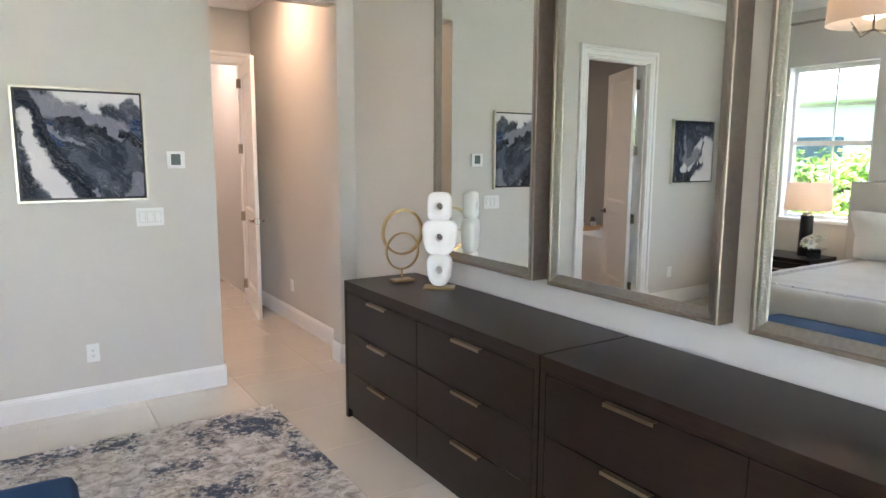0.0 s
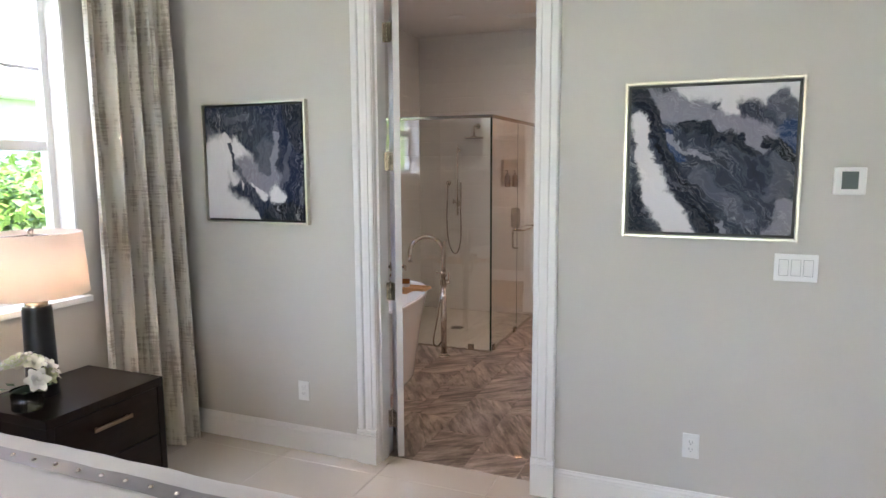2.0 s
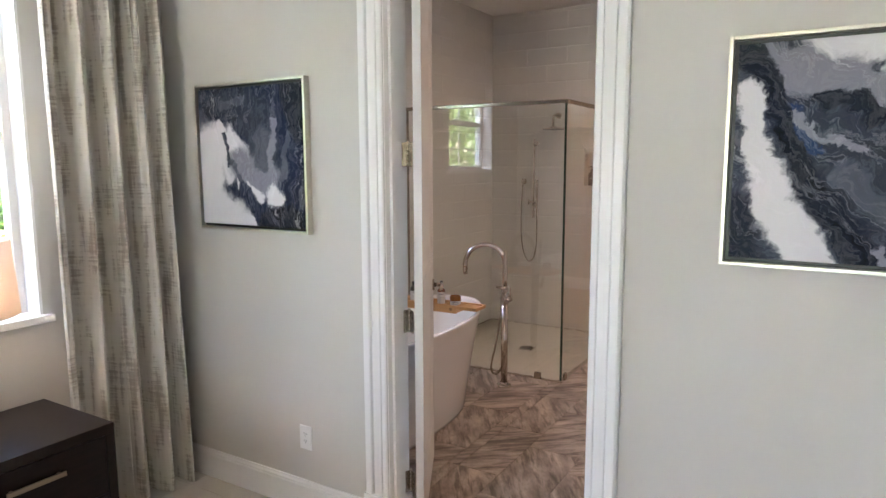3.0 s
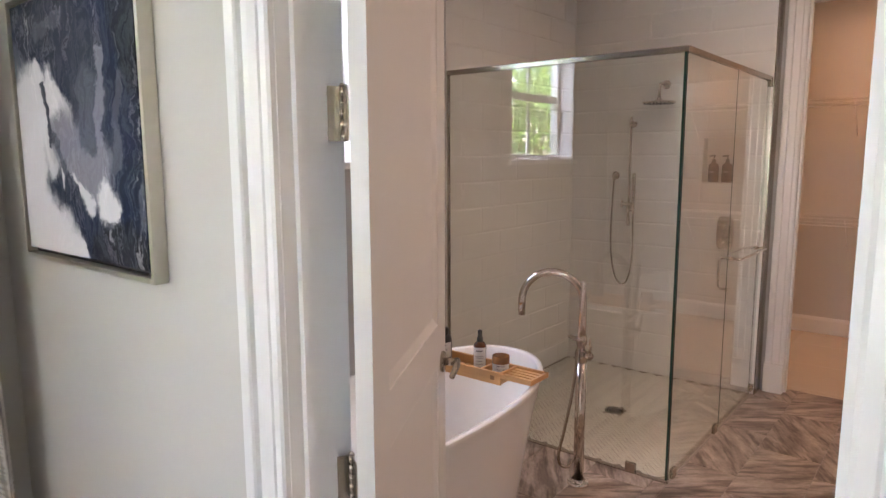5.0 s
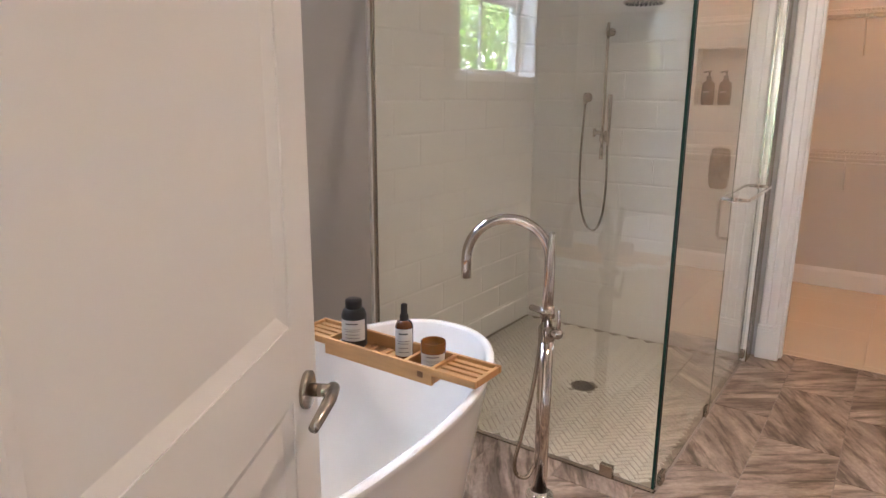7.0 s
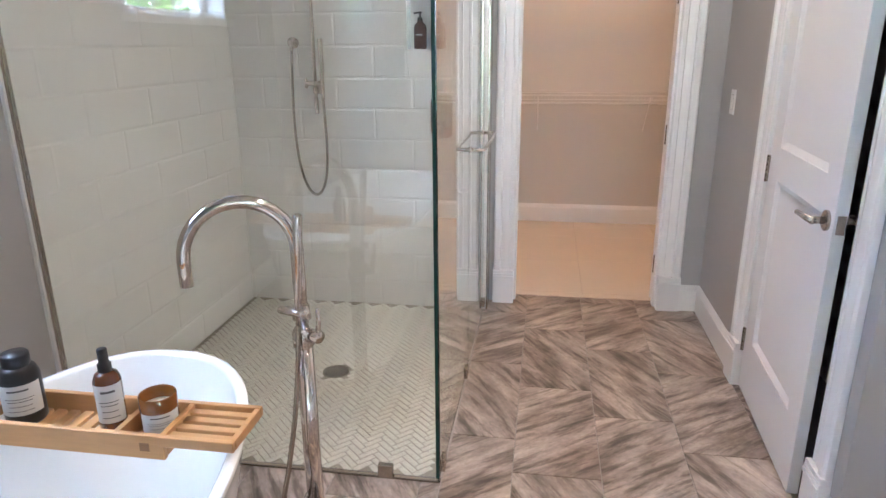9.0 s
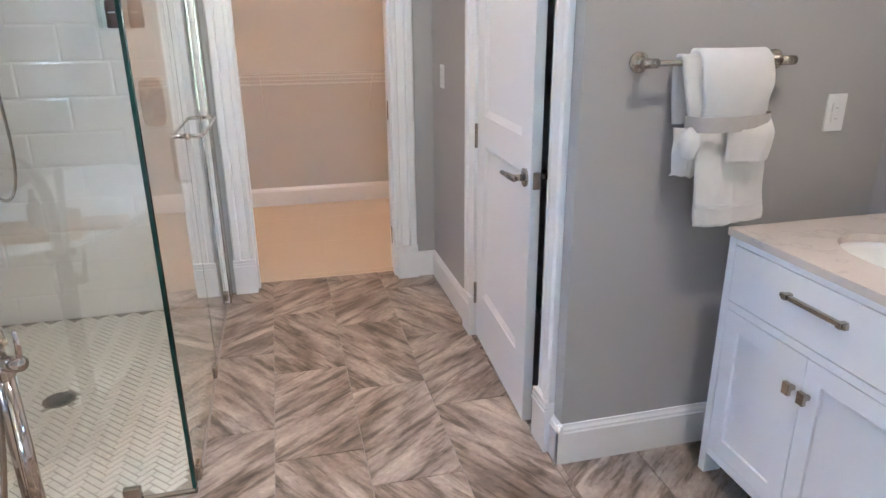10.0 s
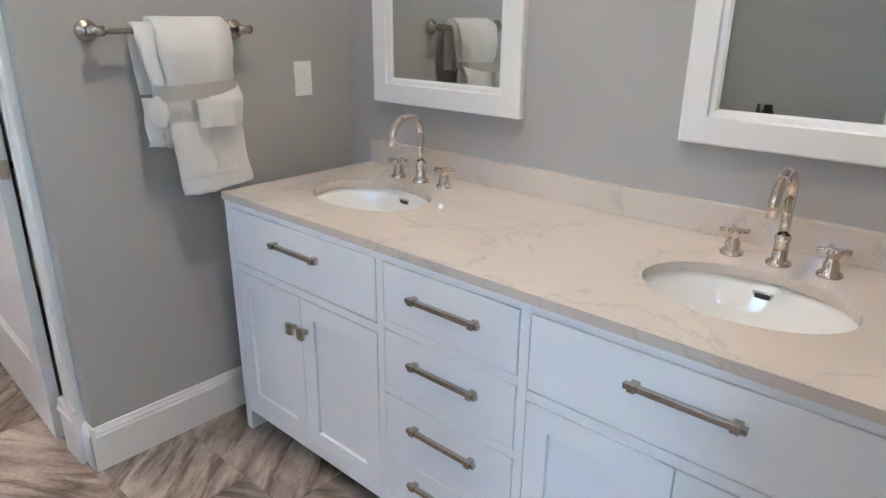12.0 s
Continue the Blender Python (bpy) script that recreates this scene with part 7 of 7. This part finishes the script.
def shrub(x, y, r, high, count, seed, size=0.10, leaf_stuff=None):
    """A loose shrub: limbs and a crown of many leaves with an uneven outline."""
    s = thing("shrub", "leafy bright green garden shrub outside the window", "shrub", (x, y, -0.3), "shrubs along the garden")
    rng = random.Random(seed)
    bm = bmesh.new()
    for k in range(6):
        a = k * 1.05
        tube(bm, [(x, y, -0.3), (x + r * 0.3 * math.cos(a), y + r * 0.3 * math.sin(a), high * 0.4), (x + r * 0.7 * math.cos(a), y + r * 0.7 * math.sin(a), high * 0.85)], [0.04, 0.025, 0.01], 6)
    part("trunk", bm, BARK, s, "grey limbs")
    verts, faces = [], []
    for k in range(count):
        d = Vector((rng.gauss(0, 1), rng.gauss(0, 1), rng.gauss(0, 1))).normalized()
        lump = 1 + 0.28 * noise.noise(d * 2.2 + Vector((seed, 0, 0)))
        q = (0.72 + 0.34 * rng.random()) * lump
        c = Vector((x + d.x * r * q, y + d.y * r * q, -0.3 + (high + 0.3) * (0.5 + 0.5 * d.z * q)))
        w = Vector((rng.gauss(0, 1), rng.gauss(0, 1), rng.gauss(0, 0.6))).normalized()
        t = w.cross(d + Vector((0.01, 0.02, 0.3))).normalized()
        L, W = size * (0.7 + 0.6 * rng.random()), size * (0.26 + 0.2 * rng.random())
        i = len(verts)
        nrm = w.cross(t) * (0.15 * L)
        verts += [c, c + w * L * 0.45 + t * W + nrm, c + w * L, c + w * L * 0.45 - t * W + nrm]
        faces += [(i, i + 1, i + 2), (i, i + 2, i + 3)]
    me = bpy.data.meshes.new("crown")
    me.from_pydata([v[:] for v in verts], [], faces)
    me.materials.append(leaf_stuff or LEAF)
    ob = new("crown", me)
    ob.parent = s
    ob.matrix_parent_inverse = s.matrix_basis.inverted()
    tagged(ob, kind="stuff")
    return s


# shrubs mirrored in the shower glass take the copy brightened by colour
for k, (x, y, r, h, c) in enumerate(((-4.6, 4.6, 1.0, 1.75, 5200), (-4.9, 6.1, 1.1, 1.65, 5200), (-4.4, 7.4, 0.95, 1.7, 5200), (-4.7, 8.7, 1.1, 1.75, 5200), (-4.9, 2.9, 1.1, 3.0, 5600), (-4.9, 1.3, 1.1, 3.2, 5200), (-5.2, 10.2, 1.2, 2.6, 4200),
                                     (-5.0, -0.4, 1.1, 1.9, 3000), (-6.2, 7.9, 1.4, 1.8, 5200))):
    shrub(x, y, r, h, c, k + 3, 0.13 if k in (2, 3, 8) else 0.11, SUNLIT_LEAF if 0.5 < y < 4.7 else None)

STUCCO = surface("pale_stucco", (0.72, 0.70, 0.62), 0.85, vary=0.05, bump=0.3, bump_scale=60)
ROOF = surface("pale_tile_roof", (0.62, 0.60, 0.57), 0.7, vary=0.08, bump=0.2)
house = thing("neighbour_house", "pale stucco neighbouring house with a white tiled roof", "house", (-11, 5, -0.3))
part("wall", block(-16, -9.5, -4, 16, -0.3, 2.75), STUCCO, house, "pale stucco wall")
part("fascia", block(-9.6, -8.9, -4.5, 16.5, 2.72, 2.95, 0.01), TRIM, house, "white fascia")
for k in range(24):
    x0, z0 = -8.9 - k * 0.30, 2.92 + k * 0.115
    part("roof_course", block(x0 - 0.34, x0, -4.6, 16.6, z0, z0 + 0.07, 0.0), ROOF, house)
for y in (1.5, 7.5):
    w = part("window", block(-9.52, -9.48, y, y + 1.4, 0.7, 2.1), TRIM, house)
    part("pane", block(-9.50, -9.47, y + 0.08, y + 1.32, 0.78, 2.02), surface("dark_pane", (0.10, 0.13, 0.15), 0.1), w)

# ---- tiles of the floors and of the shower ----
def tile_mesh(name, w, l, t, mat, edge=0.0015, drop=0.0015):
    """A tile with a slightly eased top edge: w along x, l along y, its top at z 0."""
    a, b = (w / 2, l / 2), (w / 2 - edge, l / 2 - edge)
    v = [(sx * a[0], sy * a[1], -t) for sx, sy in ((-1, -1), (1, -1), (1, 1), (-1, 1))]
    v += [(sx * a[0], sy * a[1], -drop) for sx, sy in ((-1, -1), (1, -1), (1, 1), (-1, 1))]
    v += [(sx * b[0], sy * b[1], 0) for sx, sy in ((-1, -1), (1, -1), (1, 1), (-1, 1))]
    f = [(8, 9, 10, 11)] + [(k, (k + 1) % 4, 4 + (k + 1) % 4, 4 + k) for k in range(4)] + [(4 + k, 4 + (k + 1) % 4, 8 + (k + 1) % 4, 8 + k) for k in range(4)]
    me = bpy.data.meshes.new(name)
    me.from_pydata(v, [], f)
    me.materials.append(mat)
    return me


MESHES = {}


def lay(parent, x0, x1, y0, y1, z, mat, key, t=0.0039, m=None):
    """One tile that fills a cell; alike sizes share a mesh."""
    if x1 - x0 < 0.012 or y1 - y0 < 0.012:
        return
    k = (key, round(x1 - x0, 3), round(y1 - y0, 3))
    if k not in MESHES:
        MESHES[k] = tile_mesh("tile", x1 - x0, y1 - y0, t, mat, *((min(0.010, (x1 - x0) / 3, (y1 - y0) / 3), 0.0018) if key == "wt" else (0.0012, 0.0012)))
    ob = new("tile", MESHES[k])
    ob.parent = parent
    at = pose((x0 + x1) / 2, (y0 + y1) / 2, z)
    ob.matrix_basis = (m @ at) if m is not None else at


def tiled(parent, x0, x1, y0, y1, w, l, joint, ox, oy, mat, key, z=0.0, step=0.0, hole=None):
    i0 = math.floor((x0 - ox) / w)
    i = i0
    while ox + i * w < x1:
        a, b = max(x0, ox + i * w + joint / 2), min(x1, ox + (i + 1) * w - joint / 2)
        shift = oy + (i * step) % l
        j = math.floor((y0 - shift) / l)
        while shift + j * l < y1:
            c, d = max(y0, shift + j * l + joint / 2), min(y1, shift + (j + 1) * l - joint / 2)
            if not (hole and hole(a, b, c, d)):
                lay(parent, a, b, c, d, z, mat(i, j) if callable(mat) else mat, key + (str((i * 7 + j * 3) % 2) if callable(mat) else ""))
            j += 1
        i += 1


tiled(FLOOR, XW, XE, 0.2, YB - 0.032, 0.61, 0.61, 0.0016, -1.325 - 0.61, 5.21, PORCELAIN_TILE, "cream")
tiled(FLOOR, XW, XE, -1.57, 0.2, 0.61, 0.61, 0.0016, -1.325 - 0.61, 5.21, PORCELAIN_TILE, "cream")
tiled(FLOOR_HALL, XH, XE, YB - 0.027, 9.48, 0.61, 0.61, 0.0016, -1.325, 5.21, PORCELAIN_TILE, "cream")
tiled(FLOOR_CLOSET, -1.45, 1.1, YC2, 11.165, 0.61, 0.61, 0.0016, -0.30, 9.5, CLOSET_TILE, "closet")


# columns of 0.305 by 0.61, each set a third further on; the shower's floor is left out
tiled(FLOOR_BATH, -0.858, XT, YB - 0.027, YC2 - 0.007, 0.305, 0.61, 0.003, -0.622, 8.333, lambda i, j: STONE_A if (i * 7 + j * 3) % 2 == 0 else STONE_B, "stone", step=0.407)
tiled(FLOOR_BATH, XT, XV, YB - 0.027, YT, 0.305, 0.61, 0.003, -0.622, 8.333, lambda i, j: STONE_A if (i * 7 + j * 3) % 2 == 0 else STONE_B, "stone", step=0.407)
tiled(FLOOR_BATH, XB, -0.861, YB - 0.027, 7.632, 0.305, 0.61, 0.003, -0.622, 8.333, lambda i, j: STONE_A if (i * 7 + j * 3) % 2 == 0 else STONE_B, "stone", step=0.407)


def mosaic():
    """Small herringbone pieces of the shower's floor, as one sheet."""
    w, l, g = 0.0255, 0.0765, 0.0038
    verts, faces = [], []
    c45 = math.sqrt(0.5)

    def put(u0, v0, du, dv):
        x = -1.49 + (u0 + du / 2 - v0 - dv / 2) * c45
        y = 8.41 + (u0 + du / 2 + v0 + dv / 2) * c45
        if not (XB + 0.016 < x < -0.885 and 7.665 < y < YS - 0.03) or math.hypot(x + 1.455, y - 8.345) < 0.062:
            return
        i = len(verts)
        e = 0.0012
        for z, k in ((-0.003, 0.0), (0.0005, 0.0), (0.0014, e)):
            for su, sv in ((0, 0), (1, 0), (1, 1), (0, 1)):
                uu = u0 + g / 2 + k + su * (du - g - 2 * k)
                vv = v0 + g / 2 + k + sv * (dv - g - 2 * k)
                verts.append((-1.49 + (uu - vv) * c45, 8.41 + (uu + vv) * c45, z))
        faces.append((i + 8, i + 9, i + 10, i + 11))
        for a in (0, 4):
            for k in range(4):
                faces.append((i + a + k, i + a + (k + 1) % 4, i + a + 4 + (k + 1) % 4, i + a + 4 + k))
    for a in range(-42, 43):
        for b in range(-24, 25):
            u, v = a * w + b * l, a * w - b * l
            put(u, v, l, w)
            put(u, v + w, w, l)
    me = bpy.data.meshes.new("mosaic")
    me.from_pydata(verts, [], faces)
    me.materials.append(MOSAIC)
    ob = new("mosaic", me)
    ob.parent = FLOOR_SHOWER
    tagged(ob, "cream herringbone mosaic", kind="stuff")


FLOOR_SHOWER = structure("floor_shower", block(XB, -0.87, 7.645, YS, -0.0035, -0.001), surface("tan_grout", (0.27, 0.245, 0.20), 0.85, bump=0.2), "cream herringbone mosaic shower floor", "floor")
mosaic()
# edge strip under the front glass
structure("trim_shower_edge", block(XB, -0.862, 7.626, 7.652, -0.0038, 0.003), STEEL, "flat metal strip under the shower glass", "trim")

# glossy bevelled wall tiles: 0.16 by 0.406, half over half
TW, TH, TJ, T0 = 0.406, 0.160, 0.0014, 0.14
WALL_A = structure("wall_tiling_west", block(XB - 0.001, XB + 0.0100, 7.6265, YS, 0, BATH_CEIL), GROUT_WHITE, "white glossy tiled shower wall", "wall")
WALL_B = structure("wall_tiling_back", wall_with_holes("y", YS - 0.0100, YS + 0.001, XB, -0.850, BATH_CEIL, [(NX0, NX1, NZ0, NZ1)]), GROUT_WHITE, "white glossy tiled shower back wall with a niche", "wall")


def wall_tile(parent, a0, a1, z0, z1, m, key):
    lay(parent, a0, a1, z0, z1, 0.0, SHOWER_TILE, key, 0.0095, m)


TURN_W = Matrix(((0, 0, 1, XB + 0.012), (1, 0, 0, 0), (0, 1, 0, 0), (0, 0, 0, 1)))       # local x along y, local y up, face to +x
TURN_B = Matrix(((1, 0, 0, 0), (0, 0, -1, YS - 0.012), (0, 1, 0, 0), (0, 0, 0, 1)))      # local x along x, local y up, face to -y
r = 0
z = T0 - TH
while z < BATH_CEIL:
    z0, z1 = max(0.0, z + TJ / 2), min(BATH_CEIL - 0.002, z + TH - TJ / 2)
    for parent, m, a, b, o in ((WALL_A, TURN_W, 7.628, YS - 0.013, 0.07), (WALL_B, TURN_B, XB + 0.0135, -0.851, -1.85)):
        p = o + (r % 2) * TW / 2 - 40 * TW
        while p < b:
            a0, a1 = max(a, p + TJ / 2), min(b, p + TW - TJ / 2)
            if a1 > a0 and z1 > z0:
                if parent is WALL_B and z1 > NZ0 and z0 < NZ1 and a1 > NX0 and a0 < NX1:
                    for c0, c1, e0, e1 in ((a0, min(a1, NX0), z0, z1), (max(a0, NX1), a1, z0, z1), (max(a0, NX0), min(a1, NX1), z0, NZ0), (max(a0, NX0), min(a1, NX1), NZ1, z1)):
                        if c1 - c0 > 0.012 and e1 - e0 > 0.012:
                            wall_tile(parent, c0, c1, e0, e1, m, "wt")
                else:
                    wall_tile(parent, a0, a1, z0, z1, m, "wt")
            p += TW
    z += TH
    r += 1
# metal edge where the tiling ends
structure("trim_tile_edge", block(XB, XB + 0.014, 7.618, 7.626, 0, BATH_CEIL), WHITE_PLASTIC, "white edge strip beside the tiling", "trim")
structure("trim_tile_edge_back", block(-0.849, -0.842, YS - 0.014, YC, 0, BATH_CEIL), STEEL, "grey metal edge strip at the end of the tiling", "trim")
